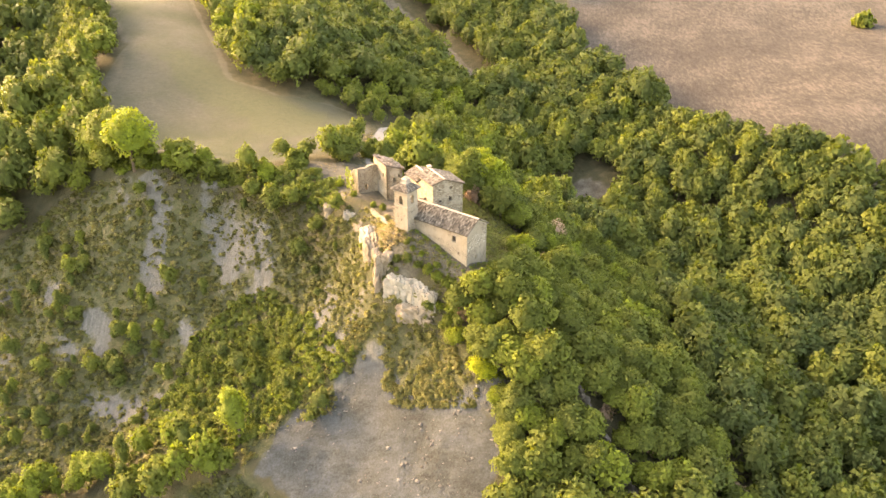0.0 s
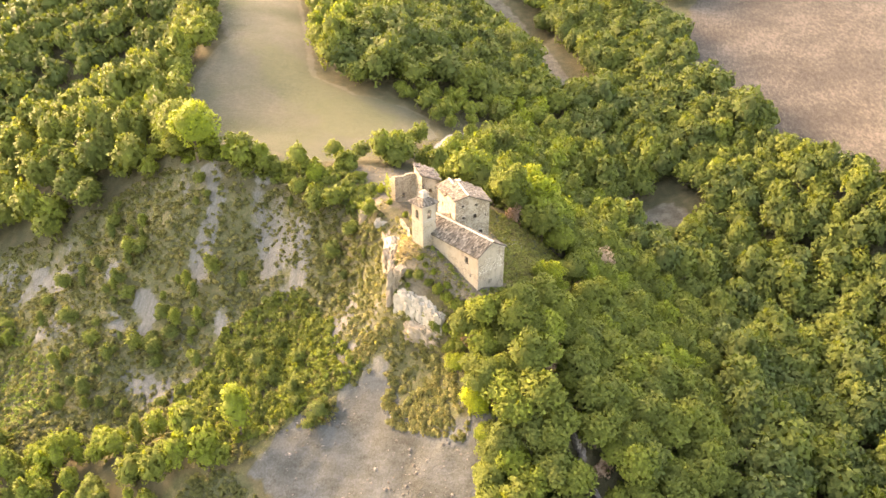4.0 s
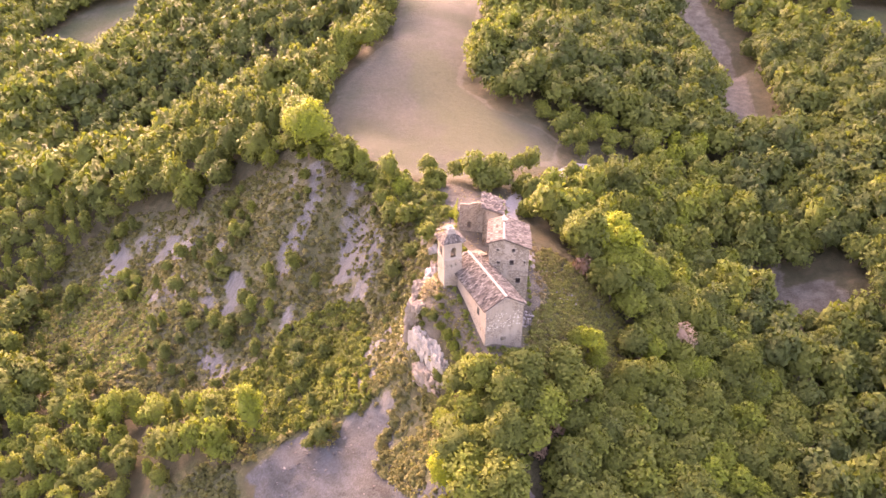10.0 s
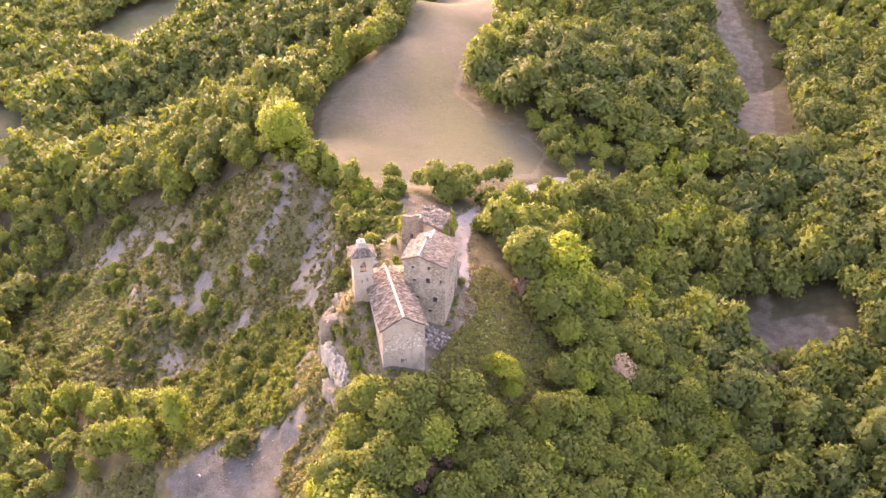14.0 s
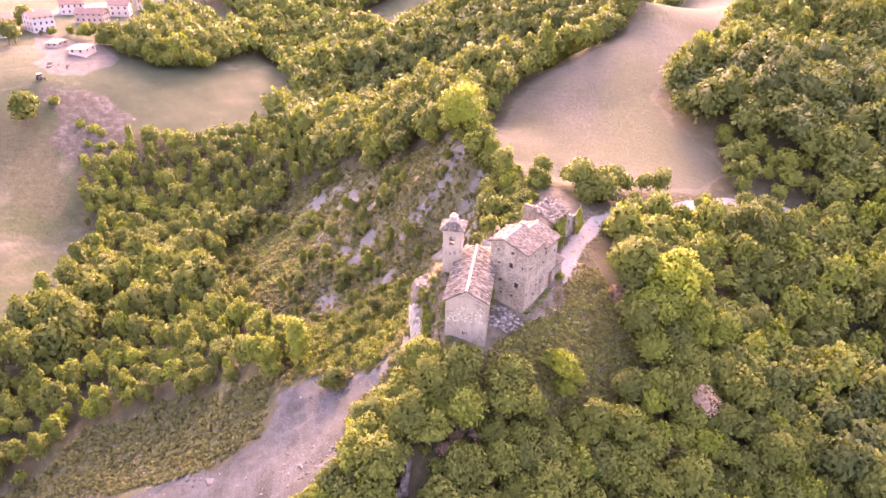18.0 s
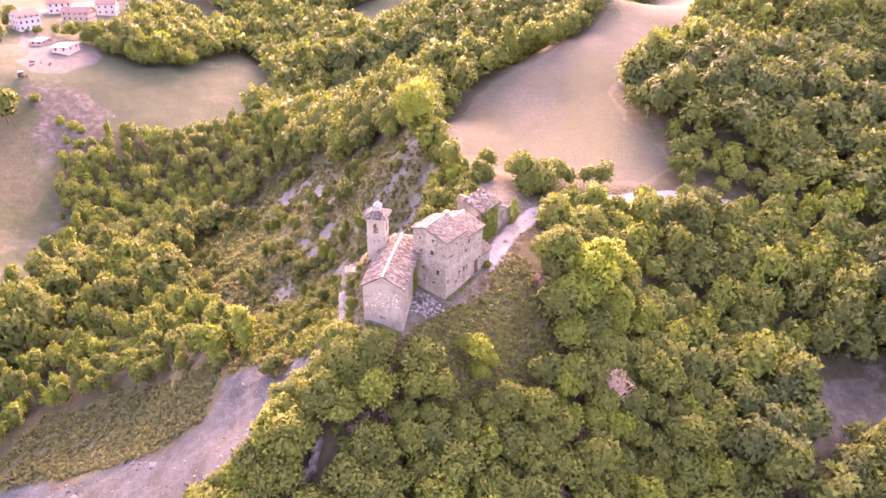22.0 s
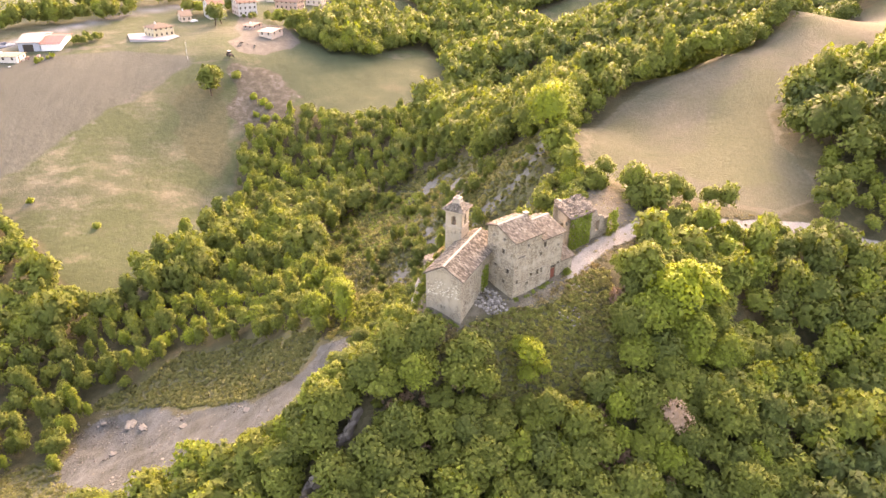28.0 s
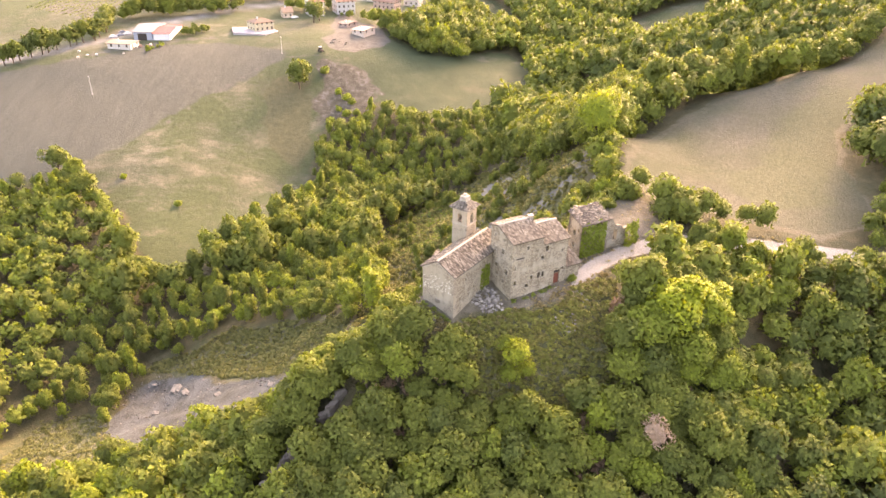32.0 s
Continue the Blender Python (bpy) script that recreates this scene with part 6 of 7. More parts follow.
def villa(name, x, y, turn, w, d, h, wall_col, roof_col, label, storeys=2, hip=False, rise=2.5, bays=4, category="house", windows=True):
    """A building with walls, a pitched roof with overhang, windows with sills, a door and a chimney. Front along x at y = 0."""
    ob = tagged(new(name), label, category)
    mw, mr, mt = paint(wall_col), by_island("roof", [(0.0, tuple(c * 0.7 for c in roof_col)), (1.0, roof_col)]), paint((0.6, 0.58, 0.54))
    for nm, a, b, top in (("front_wall", (0, 0), (w, 0), h), ("back_wall", (w, d), (0, d), h), ("left_wall", (0, d - 0.3), (0, 0.3), None), ("right_wall", (w, 0.3), (w, d - 0.3), None)):
        bm = bmesh.new()
        gable = (lambda s: h) if hip else (lambda s: h + rise * (1 - abs((s + 0.3) / d - 0.5) * 2))
        wall(bm, a, b, -2.5, top if top else gable, 0.3, (), (d - 0.6) / 2 if top is None else 50)
        part(nm, bm, mw, ob)
    o, t = 0.6, (d / 2 if hip else 0)
    k = rise / (d / 2)
    bm = bmesh.new()
    e = h - o * k + 0.15
    deck(bm, [(-o, -o, e), (w + o, -o, e), (w + o - t - (o if hip else 0), d / 2, h + rise + 0.15), (-o + t + (o if hip else 0), d / 2, h + rise + 0.15)], 0.2)
    deck(bm, [(-o + t + (o if hip else 0), d / 2, h + rise + 0.15), (w + o - t - (o if hip else 0), d / 2, h + rise + 0.15), (w + o, d + o, e), (-o, d + o, e)], 0.2)
    if hip:
        for xe, xm in ((-o, t), (w + o, w - t)):
            lo = [bm.verts.new((xe, -o, e)), bm.verts.new((xe, d + o, e)), bm.verts.new((xm, d / 2, h + rise + 0.15))]
            bm.faces.new(lo)
    roof = part("roof", bm, mr, ob)
    if windows:
        for s in range(storeys):
            z0 = 1.0 + s * 3.0
            for side, run in (("y", w), ("x", d), ("X", d)):
                n = bays if side == "y" else max(2, bays - 1)
                for b in range(n):
                    c = run * (b + 0.5) / n
                    bm = bmesh.new()
                    if side == "y":
                        block(bm, c - 0.5, c + 0.5, -0.03, 0.12, z0, z0 + 1.4)
                    elif side == "x":
                        block(bm, -0.03, 0.12, c - 0.5, c + 0.5, z0, z0 + 1.4)
                    else:
                        block(bm, w - 0.12, w + 0.03, c - 0.5, c + 0.5, z0, z0 + 1.4)
                    win = part("window", bm, DARK, ob)
                    bm = bmesh.new()
                    if side == "y":
                        block(bm, c - 0.6, c + 0.6, -0.12, 0.1, z0 - 0.1, z0)
                    else:
                        xs = (-0.12, 0.1) if side == "x" else (w - 0.1, w + 0.12)
                        block(bm, *xs, c - 0.6, c + 0.6, z0 - 0.1, z0)
                    part("sill", bm, mt, win)
        bm = bmesh.new()
        block(bm, w * 0.3, w * 0.3 + 0.7, d * 0.4, d * 0.4 + 0.7, h, h + rise + 1.0)
        part("chimney", bm, mt, roof)
    z = min(float(land(x, y)[0]), float(land(x - 8, y + 6)[0]))
    ob.matrix_basis = pose(x, y, z, 0, 0, turn)
    return ob


villa("house", -314, 20, 128, 12, 10, 5.2, (0.46, 0.40, 0.27), (0.20, 0.145, 0.11), "two-storey pale yellow house with brown hipped roof", hip=True, rise=1.7, bays=4)
villa("house", -357, 46, 112, 9, 12, 8.6, (0.46, 0.445, 0.42), (0.30, 0.17, 0.125), "three-storey white house with red tile roof", 3, bays=3)
villa("house", -366, 62, 112, 12, 11, 8.0, (0.44, 0.42, 0.39), (0.30, 0.175, 0.13), "white house with a red tile roof and balconies", 3, bays=4)
villa("house", -352, 30, 112, 6, 7, 3.6, (0.55, 0.44, 0.34), (0.38, 0.26, 0.18), "small low brick house with tile roof", 1, bays=2)
villa("house", -388, 84, 60, 16, 9, 5.2, (0.36, 0.27, 0.22), (0.28, 0.175, 0.135), "long old brick house with a pinkish tile roof", 2, bays=5)
villa("house", -404, 104, 70, 11, 9, 6.5, (0.44, 0.39, 0.33), (0.30, 0.19, 0.145), "old village house with plaster walls and tile roof", 2, bays=3)
villa("house", -412, 78, 90, 13, 9, 6.0, (0.46, 0.42, 0.37), (0.29, 0.18, 0.135), "village house with cream walls and tile roof", 2, bays=4)
villa("house", -420, 122, 40, 14, 9, 6.0, (0.42, 0.37, 0.32), (0.29, 0.185, 0.14), "village house with tile roof beside the meadow", 2, bays=4)
villa("barn", -298, -43, 90, 10, 25, 4.6, (0.28, 0.31, 0.36), (0.29, 0.285, 0.28), "large blue-grey farm shed with grey sheet roof", 1, rise=1.9, bays=1, category="barn", windows=False)
villa("barn", -298, -32.5, 90, 9, 24, 3.6, (0.60, 0.60, 0.60), (0.36, 0.115, 0.11), "long farm shed with a red sheet roof", 1, rise=1.4, bays=1, category="barn", windows=False)
villa("shed", -283, -52, 80, 13, 9, 2.8, (0.48, 0.45, 0.41), (0.33, 0.28, 0.21), "low white shed with a tan roof in the farmyard", 1, rise=0.5, bays=3, category="shed")
villa("shed", -313, 75, 60, 8, 12, 2.6, (0.46, 0.38, 0.32), (0.40, 0.32, 0.26), "low brick animal shed in a bare yard", 1, rise=0.5, bays=2, category="shed")
villa("shed", -330, 66, 60, 6, 10, 2.2, (0.34, 0.26, 0.22), (0.28, 0.20, 0.17), "low dark wooden shed in a bare yard", 1, rise=0.4, bays=2, category="shed")


def barn_door():
    bm = bmesh.new()
    block(bm, -0.04, 0.1, 2.2, 7.0, 0, 3.6)
    ob = tagged(part("barn_doorway", bm, DARK), "dark open doorway of the farm shed", "doorway")
    ob.matrix_basis = pose(-297.93, -43, float(min(land(-298, -43)[0], land(-306, -37)[0])), 0, 0, 0)


barn_door()


def car(x, y, turn, colour, label):
    ob = tagged(new("car"), label, "car")
    bm = bmesh.new()
    block(bm, 0, 4.2, 0, 1.7, 0.35, 0.9, 0.05)
    prism(bm, [(0.7, 0.1, 0.9), (3.4, 0.1, 0.9), (3.4, 1.6, 0.9), (0.7, 1.6, 0.9)], [(1.2, 0.2, 1.45), (2.8, 0.2, 1.45), (2.8, 1.5, 1.45), (1.2, 1.5, 1.45)])
    part("body", bm, paint(colour, 0.4), ob)
    for wx in (0.8, 3.3):
        for wy in (0.05, 1.65):
            bm = bmesh.new()
            limb(bm, (wx, wy - 0.1, 0.32), (wx, wy + 0.1, 0.32), 0.32, 0.32, 12)
            part("wheel", bm, DARK, ob)
    ob.matrix_basis = pose(x, y, float(land(x, y)[0]) + 0.02, 0, 0, turn)


for k, (x, y, c) in enumerate([(-303, -58, (0.7, 0.7, 0.68)), (-306, -55, (0.25, 0.26, 0.28)), (-309, -52, (0.6, 0.6, 0.58)), (-312, -56, (0.14, 0.15, 0.18)), (-350, 36, (0.7, 0.7, 0.7))]):
    car(x, y, 130, c, "parked car beside the village road")


def pole(x, y, h):
    bm = bmesh.new()
    limb(bm, (0, 0, -0.5), (0, 0, h), 0.14, 0.09, 8)
    ob = tagged(new("utility_pole"), "tall thin pale utility pole in the field", "pole", "utility poles")
    part("post", bm, paint((0.5, 0.47, 0.42)), ob)
    bm = bmesh.new()
    block(bm, -0.8, 0.8, -0.05, 0.05, h - 0.6, h - 0.48)
    part("crossbar", bm, paint((0.5, 0.47, 0.42)), ob)
    ob.matrix_basis = pose(x, y, float(land(x, y)[0]), 0, 0, 40)


for x, y in ((-231, -42), (-280, 40), (-330, 108), (-322, -72)):
    pole(x, y, 9.0)


def paving(name, outline, lift, material, label):
    bm = bmesh.new()
    zs = max(float(land(a, b)[0]) for a, b in outline)
    prism(bm, [(a, b, zs - 2) for a, b in outline], [(a, b, zs + lift) for a, b in outline])
    return tagged(part(name, bm, material), label, "paving", kind="structure")


paving("pavement", [(-311, 8), (-306, 27), (-316, 33), (-330, 24), (-326, 4)], 0.1, paint((0.30, 0.27, 0.27)), "pale paved terrace round the yellow house")


def vine_rows():
    rs_v = np.random.RandomState(5)
    quads_v, tint_v = [], []
    for row in range(12):
        ox, oy = -337 - row * 3.0, -80 - row * 4.8
        for k in range(150):
            t = k / 150 * 75
            x, y = ox - t * 0.985, oy + t * 0.17
            z = float(hills(x, y)[0])
            c = np.array([x + rs_v.uniform(-0.4, 0.4), y + rs_v.uniform(-0.4, 0.4), z + rs_v.uniform(0.4, 1.6)])
            e, f = rs_v.normal(size=3), rs_v.normal(size=3)
            e, f = e / np.linalg.norm(e) * 0.45, f / np.linalg.norm(f) * 0.45
            quads_v.append([c - e, c - f, c + e, c + f])
            tint_v.append(rs_v.uniform(0.3, 0.6))
    v = np.array(quads_v).reshape(-1, 3)
    me = raw_mesh("vineyard", v, np.arange(len(v)).reshape(-1, 4), 4)
    float_layer(me, "tint", tint_v, "FACE")
    me.materials.append(LEAF)
    tagged(new("vineyard", me), "rows of low green vines beyond the road", "vineyard", kind="stuff")


vine_rows()


# ---- farmyard clutter ----
def pallet_stack(x, y, turn, levels, colour, label):
    ob = tagged(new("pallet_stack"), label, "pallets", "farmyard stores")
    for k in range(levels):
        bm = bmesh.new()
        for b in range(5):
            block(bm, 0, 1.2, b * 0.25, b * 0.25 + 0.18, k * 0.45 + 0.16, k * 0.45 + 0.2)
        for b in range(3):
            block(bm, b * 0.5, b * 0.5 + 0.12, 0, 1.2, k * 0.45, k * 0.45 + 0.16)
        block(bm, 0.05, 1.15, 0.05, 1.15, k * 0.45 + 0.2, k * 0.45 + 0.44, 0.03)
        part("pallet", bm, paint(colour), ob)
    ob.matrix_basis = pose(x, y, float(land(x, y)[0]), 0, 0, turn)


for k, (x, y, lv, c) in enumerate([(-277, -65, 2, (0.5, 0.47, 0.42)), (-267, -62, 2, (0.55, 0.5, 0.42)), (-271, -59, 1, (0.5, 0.48, 0.45)), (-271, -54, 2, (0.52, 0.5, 0.46)), (-282, -39, 3, (0.34, 0.2, 0.15)),
                                   (-284, -37, 2, (0.45, 0.42, 0.38)), (-286, -35, 3, (0.36, 0.22, 0.17)), (-290, -31, 2, (0.5, 0.34, 0.3)), (-276, -41, 1, (0.45, 0.42, 0.37)), (-288, -33, 2, (0.25, 0.2, 0.17))]):
    pallet_stack(x, y, k * 37.0, lv, c, "stack of pallets and building stores in the farmyard")


def tractor(x, y, turn):
    ob = tagged(new("tractor"), "tractor with a pale cab roof on the farm track", "tractor")
    bm = bmesh.new()
    block(bm, -0.2, 2.0, -0.4, 0.4, 0.7, 1.5, 0.08)
    part("bonnet", bm, paint((0.14, 0.10, 0.08)), ob)
    bm = bmesh.new()
    prism(bm, [(-1.6, -0.75, 1.0), (-0.2, -0.75, 1.0), (-0.2, 0.75, 1.0), (-1.6, 0.75, 1.0)], [(-1.5, -0.65, 2.5), (-0.4, -0.65, 2.5), (-0.4, 0.65, 2.5), (-1.5, 0.65, 2.5)])
    part("cab", bm, DARK, ob)
    bm = bmesh.new()
    block(bm, -1.7, -0.2, -0.85, 0.85, 2.5, 2.62, 0.04)
    part("cab_roof", bm, paint((0.62, 0.6, 0.56)), ob)
    for wx, r, wide in ((-1.0, 0.8, 0.45), (1.5, 0.5, 0.3)):
        for side in (-1, 1):
            bm = bmesh.new()
            limb(bm, (wx, side * 0.75, r), (wx, side * (0.75 + wide), r), r, r, 14)
            part("wheel", bm, DARK, ob)
    ob.matrix_basis = pose(x, y, float(land(x, y)[0]) + 0.02, 0, 0, turn)


tractor(-279, 61, 30)


def yard_boulders():
    rng = random.Random(4)
    for k in range(9):
        x, y = -296 + rng.uniform(-3, 3), 69 + rng.uniform(-5, 5)
        bm = bmesh.new()
        stone_lump(bm, (0, 0, 0.35), 0.6, rng, 0.8)
        ob = tagged(part("boulder", bm, RUBBLE), "grey boulder in the bare village yard", "boulder", "boulders in the yard")
        ob.matrix_basis = pose(x, y, float(land(x, y)[0]))


yard_boulders()


# the wood on the slope below the church, tree by tree
HOME = (0, 50, 82, 160)
hx, hy = sites(*HOME, 3.35, 5)
rs_home = np.random.RandomState(8)
near_crowns = [crown_mesh("crown", near_kinds[k % 6], LEAF, 0.36 + 0.07 * (k % 4)) for k in range(8)]
near_trunks = [trunk_mesh(20 + k, 5.2, 1.7) for k in range(8)]
masters = [tree_thing("tree", near_crowns[k], near_trunks[k], "broadleaved tree with a rounded dull green crown on the slope", "tree", "trees below the church") for k in range(8)]
poses = [put(x, y, rs_home.uniform(0.78, 1.25), rs_home.uniform(0, 360), rs_home.uniform(0.8, 1.2)) for x, y in zip(hx, hy)]
for m in poses[8:]:
    copy_thing(masters[rs_home.randint(0, 8)], m)
for ob, m in zip(masters, poses):
    ob.matrix_basis = m


def single(name, form, x, y, scale, tall, tint, label, category, material=LEAF, count=12, leaves=2000, size=0.3, seed=0, fill=0.84):
    """A tree or bush that stands out, with a crown of its own."""
    crown = crown_mesh("crown", crown_arrays(500 + seed, form, count, leaves, size, fill), material, tint)
    low = form == "bush"
    ob = tree_thing(name, crown, trunk_mesh(60 + seed, 1.2 if low else 7.0 if form == "column" else 5.2, 0.9 if low else 0.5 if form == "column" else 1.8, 0.08 if low else 0.17), label, category)
    ob.matrix_basis = put(x, y, scale, seed * 67.0, tall)
    return ob


YG = "yellow-green broadleaved tree with feathery foliage beside the drive"
for k, (x, y, s, h) in enumerate([(4.5, 147, 1.45, 1.15), (9, 151, 1.7, 1.1), (12.5, 146, 1.5, 1.0), (7, 157, 1.5, 1.05), (1, 151, 1.0, 0.95), (14, 153, 1.3, 1.0)]):
    single("tree", "spread", x, y, s, h, 0.68 + 0.04 * (k % 3), YG, "tree", count=60, leaves=3600, size=0.32, seed=k, fill=0.6)
single("tree", "round", -74, 158, 2.2, 1.1, 0.72, "large sunlit round tree at the tip of the stubble field", "tree", count=16, leaves=1600, seed=10)
single("tree", "round", -87, 167, 1.8, 1.0, 0.66, "sunlit round tree on the rim of the field", "tree", count=12, leaves=1200, seed=13)
single("tree", "round", -80.5, 162, 2.1, 1.1, 0.7, "large sunlit round tree at the tip of the stubble field", "tree", count=12, leaves=1200, seed=11)
single("bush", "bush", -25, 163, 2.6, 1.3, 0.50, "grey-green rounded bush by the drive", "bush", count=12, leaves=1200, seed=12)
for k, (x, y, s, h, tint) in enumerate([(-34, 155, 2.0, 1.1, 0.45), (-41, 151.5, 1.5, 1.1, 0.7), (-18, 168, 1.9, 1.3, 0.42), (-14, 164, 2.0, 1.5, 0.42), (-12, 157, 1.5, 1.3, 0.68),
                                        (-29, 150, 1.0, 1.0, 0.62), (-47, 152, 1.1, 1.0, 0.6), (-10, 172, 2.2, 1.5, 0.4), (-9, 162, 1.8, 1.5, 0.5)]):
    single("bush", "bush", x, y, s * 0.85, h, tint, "green rounded bush along the edge of the yard", "bush", seed=20 + k)
for k, (x, y, sc) in enumerate([(15.5, 124.5, 0.85), (17.6, 123.4, 0.62), (13.9, 123.0, 0.55), (16.6, 126.2, 0.5)]):
    single("tree", "spread", x, y, sc, 1.05, 0.78, "bright yellow-green tree on the slope below the house", "tree", count=40, leaves=1600, size=0.32, seed=31 + 4 * k, fill=0.6)
single("bush", "bush", -1.7, 136.5, 0.55, 1.0, 0.62, "yellow-green bush at the foot of the lean-to", "bush", count=10, leaves=500, size=0.3, seed=57)
single("tree", "round", 25, 144.5, 1.1, 1.2, 0.6, "half-dry tree with pinkish brown leaves in the wood", "tree", DRY, count=26, size=0.24, seed=32, fill=0.7)
for k, (x, y, s, h, tint) in enumerate([(-38, 99, 1.75, 1.1, 0.6), (-47.5, 98, 1.5, 0.9, 0.56), (-42, 93, 1.2, 0.8, 0.6), (-62, 86, 1.1, 0.8, 0.6), (-77, 95, 1.4, 1.1, 0.72), (-50, 118, 0.8, 0.8, 0.66),
                                        (-127, 81, 1.4, 1.1, 0.86), (-136, 91, 1.3, 1.0, 0.84)]):
    single("tree", "cone", x, y, s, h, tint, "tall narrow yellow-green poplar on the marl slope", "poplar", count=10, leaves=800, seed=40 + k)
for k, (x, y, s, tint) in enumerate([(7, 95, 1.0, 0.8), (12, 87, 0.8, 0.84), (2.5, 102, 0.7, 0.8), (9, 91, 0.7, 0.7), (14, 83, 0.8, 0.74)]):
    single("tree", "round", x, y, s, 0.9, tint, "young tree turning yellow above the scree", "tree", seed=50 + k)
for k, (x, y, s, tint) in enumerate([(-6.6, 113.9, 0.55, 0.66), (-3.9, 112.4, 0.5, 0.6), (-1.2, 110.8, 0.6, 0.55), (1.6, 108.6, 0.65, 0.5), (-8.6, 112.4, 0.5, 0.5), (-19, 138, 0.6, 0.72), (-23, 145, 0.9, 0.72),
                                     (-12.3, 131.5, 0.7, 0.58), (-14.5, 133.5, 0.6, 0.55), (-16, 124, 0.6, 0.74), (-14.5, 119.5, 0.5, 0.74), (5.2, 106.5, 0.9, 0.45)]):
    single("bush", "bush", x, y, s * 0.75, 1.4, tint, "small green bush on the rock edge beside the church", "bush", count=9, leaves=420, size=0.34, seed=60 + k)
single("tree", "round", -251.5, 52.5, 2.0, 1.15, 0.5, "lone dark green tree in the fallow field", "tree", count=12, leaves=900, size=0.6, seed=80)
for k, (x, y, s, h) in enumerate([(-168, -33, 1.7, 1.25), (-163, -25, 1.5, 1.2), (-153, -18, 1.7, 1.1)]):
    single("tree", "spread" if k < 2 else "round", x, y, s, h, 0.46, "spreading tree at the edge of the tilled field", "tree", leaves=900, size=0.5, count=16, seed=81 + k, fill=0.75)
for k, (x, y, s) in enumerate([(-167, -8, 0.9), (-153, 17, 1.0), (-250, 72, 1.3), (-246, 76, 1.5), (-243, 79, 1.3), (-238, 73, 1.1), (-234, 77, 1.6), (-235, 82, 1.3), (-263, 64, 1.6), (-240, 90, 0.9), (-243, 97, 0.9), (-230, 97, 1.1), (-229, 70, 1.4)]):
    single("bush", "bush", x, y, s, 1.1, 0.68, "small yellow-green bush in the fallow field", "bush", count=8, leaves=300, size=0.4, seed=90 + k)
single("tree", "round", -109, 229, 1.5, 1.1, 0.66, "sunlit tree at the far edge of the stubble field", "tree", size=0.6, seed=99)

for k, (x, y) in enumerate([(-262, -96), (-268, -91), (-276, -83), (-282, -78), (-287, -73), (-294, -69), (-298, -64), (-305, -64), (-315, -64), (-322, -66), (-345, 53), (-340, 50), (-265, -93), (-272, -87), (-279, -81), (-290, -71), (-301, -66)]):
    single("tree", "round", x, y, 1.45 + 0.2 * (k % 3), 1.1, 0.3, "dark green round tree along the village road", "tree", leaves=420, size=0.65, count=12, seed=110 + k)

single("bush", "bush", 172, 298, 2.1, 1.2, 0.5, "lone green bush in the ploughed field", "bush", count=14, leaves=600, size=0.7, seed=160)

# woods by area
px, py = sites(-150, 112, 10, 250, 4.5, 11)
nx, ny = sites(-150, 112, 10, 345, 5.6, 16)
home = (px > HOME[0] - 1) & (px < HOME[1]) & (py > HOME[2]) & (py < HOME[3])
px, py = px[~home], py[~home]
close = np.hypot(px - 40, py - 90) < 150
beyond = np.hypot(nx - 40, ny - 90) >= 150
yard_side = close & (px < -8) & (py > 132)
wood("field_edge_wood", px[yard_side], py[yard_side], mid_kinds[:6], (0.6, 1.1), (0.34, 0.6), 21, LEAF, "green thicket along the field and the drive")
close_west = close & (px < -8) & (py <= 132)
wood("valley_wood", px[close_west], py[close_west], mid_kinds[:6] + mid_columns, (0.6, 1.15), (0.2, 0.62), 1, LEAF, "dense mixed green woodland in the valley", (0.95, 1.6))
near_side = close & (px >= -8) & (px + 0.25 * (py - 90) < 52)
wood("hillside_wood", px[near_side], py[near_side], mid_kinds[:6], (0.85, 1.35), (0.18, 0.66), 2, LEAF, "dense dull green woodland on the hillside", (0.9, 1.45))
far_side = close & (px >= -8) & ~near_side
# Tints reach darker to paint weaker light in the east; their spread is variety.
wood("gully_wood", px[far_side], py[far_side], mid_kinds[:6], (0.95, 1.6), (0.02, 0.6), 22, LEAF, "mixed green woodland, toned darker for weak light, in the gully east of the hill", (0.95, 1.5))
px, py = nx[beyond], ny[beyond]
west_side = px < -60
shady = west_side & (py > 208 + 0.25 * (px + 110)) & (px < -112)
# Low leaf tints put the shade of the side valley into the crowns.
wood("side_valley_wood", px[shady], py[shady], mid_kinds[:6], (1.1, 1.7), (0.12, 0.42), 25, LEAF, "green woodland, tinted darker for shade, in the side valley behind the ridge", (0.9, 1.3))
px, py, west_side = px[~shady], py[~shady], west_side[~shady]
wood("spur_wood", px[west_side], py[west_side], mid_kinds + mid_columns[:1], (1.15, 1.8), (0.3, 0.62), 3, LEAF, "woodland on the spur beside the stubble field", (0.9, 1.5))
wood("north_wood", px[~west_side], py[~west_side], [crown_arrays(320 + k, "round", 15, 420, 0.6) for k in range(6)], (1.2, 2.0), (0.08, 0.5), 4, LEAF, "dark green woodland behind the field")
px, py = sites(-460, -150, -90, 340, 6.2, 12)
behind = (py > 196) & (px > -262)
# Far end of the side valley: its shade is in the low tints too.
wood("side_valley_wood", px[behind], py[behind], far_kinds, (1.2, 1.9), (0.12, 0.42), 24, LEAF, "green woodland, tinted darker for shade, in the side valley behind the ridge", (0.9, 1.4))
px, py = px[~behind], py[~behind]
low_west = (px > -255) & (py < 150)
wx_low, wy_low = sites(-255, -150, -90, 150, 4.6, 17)
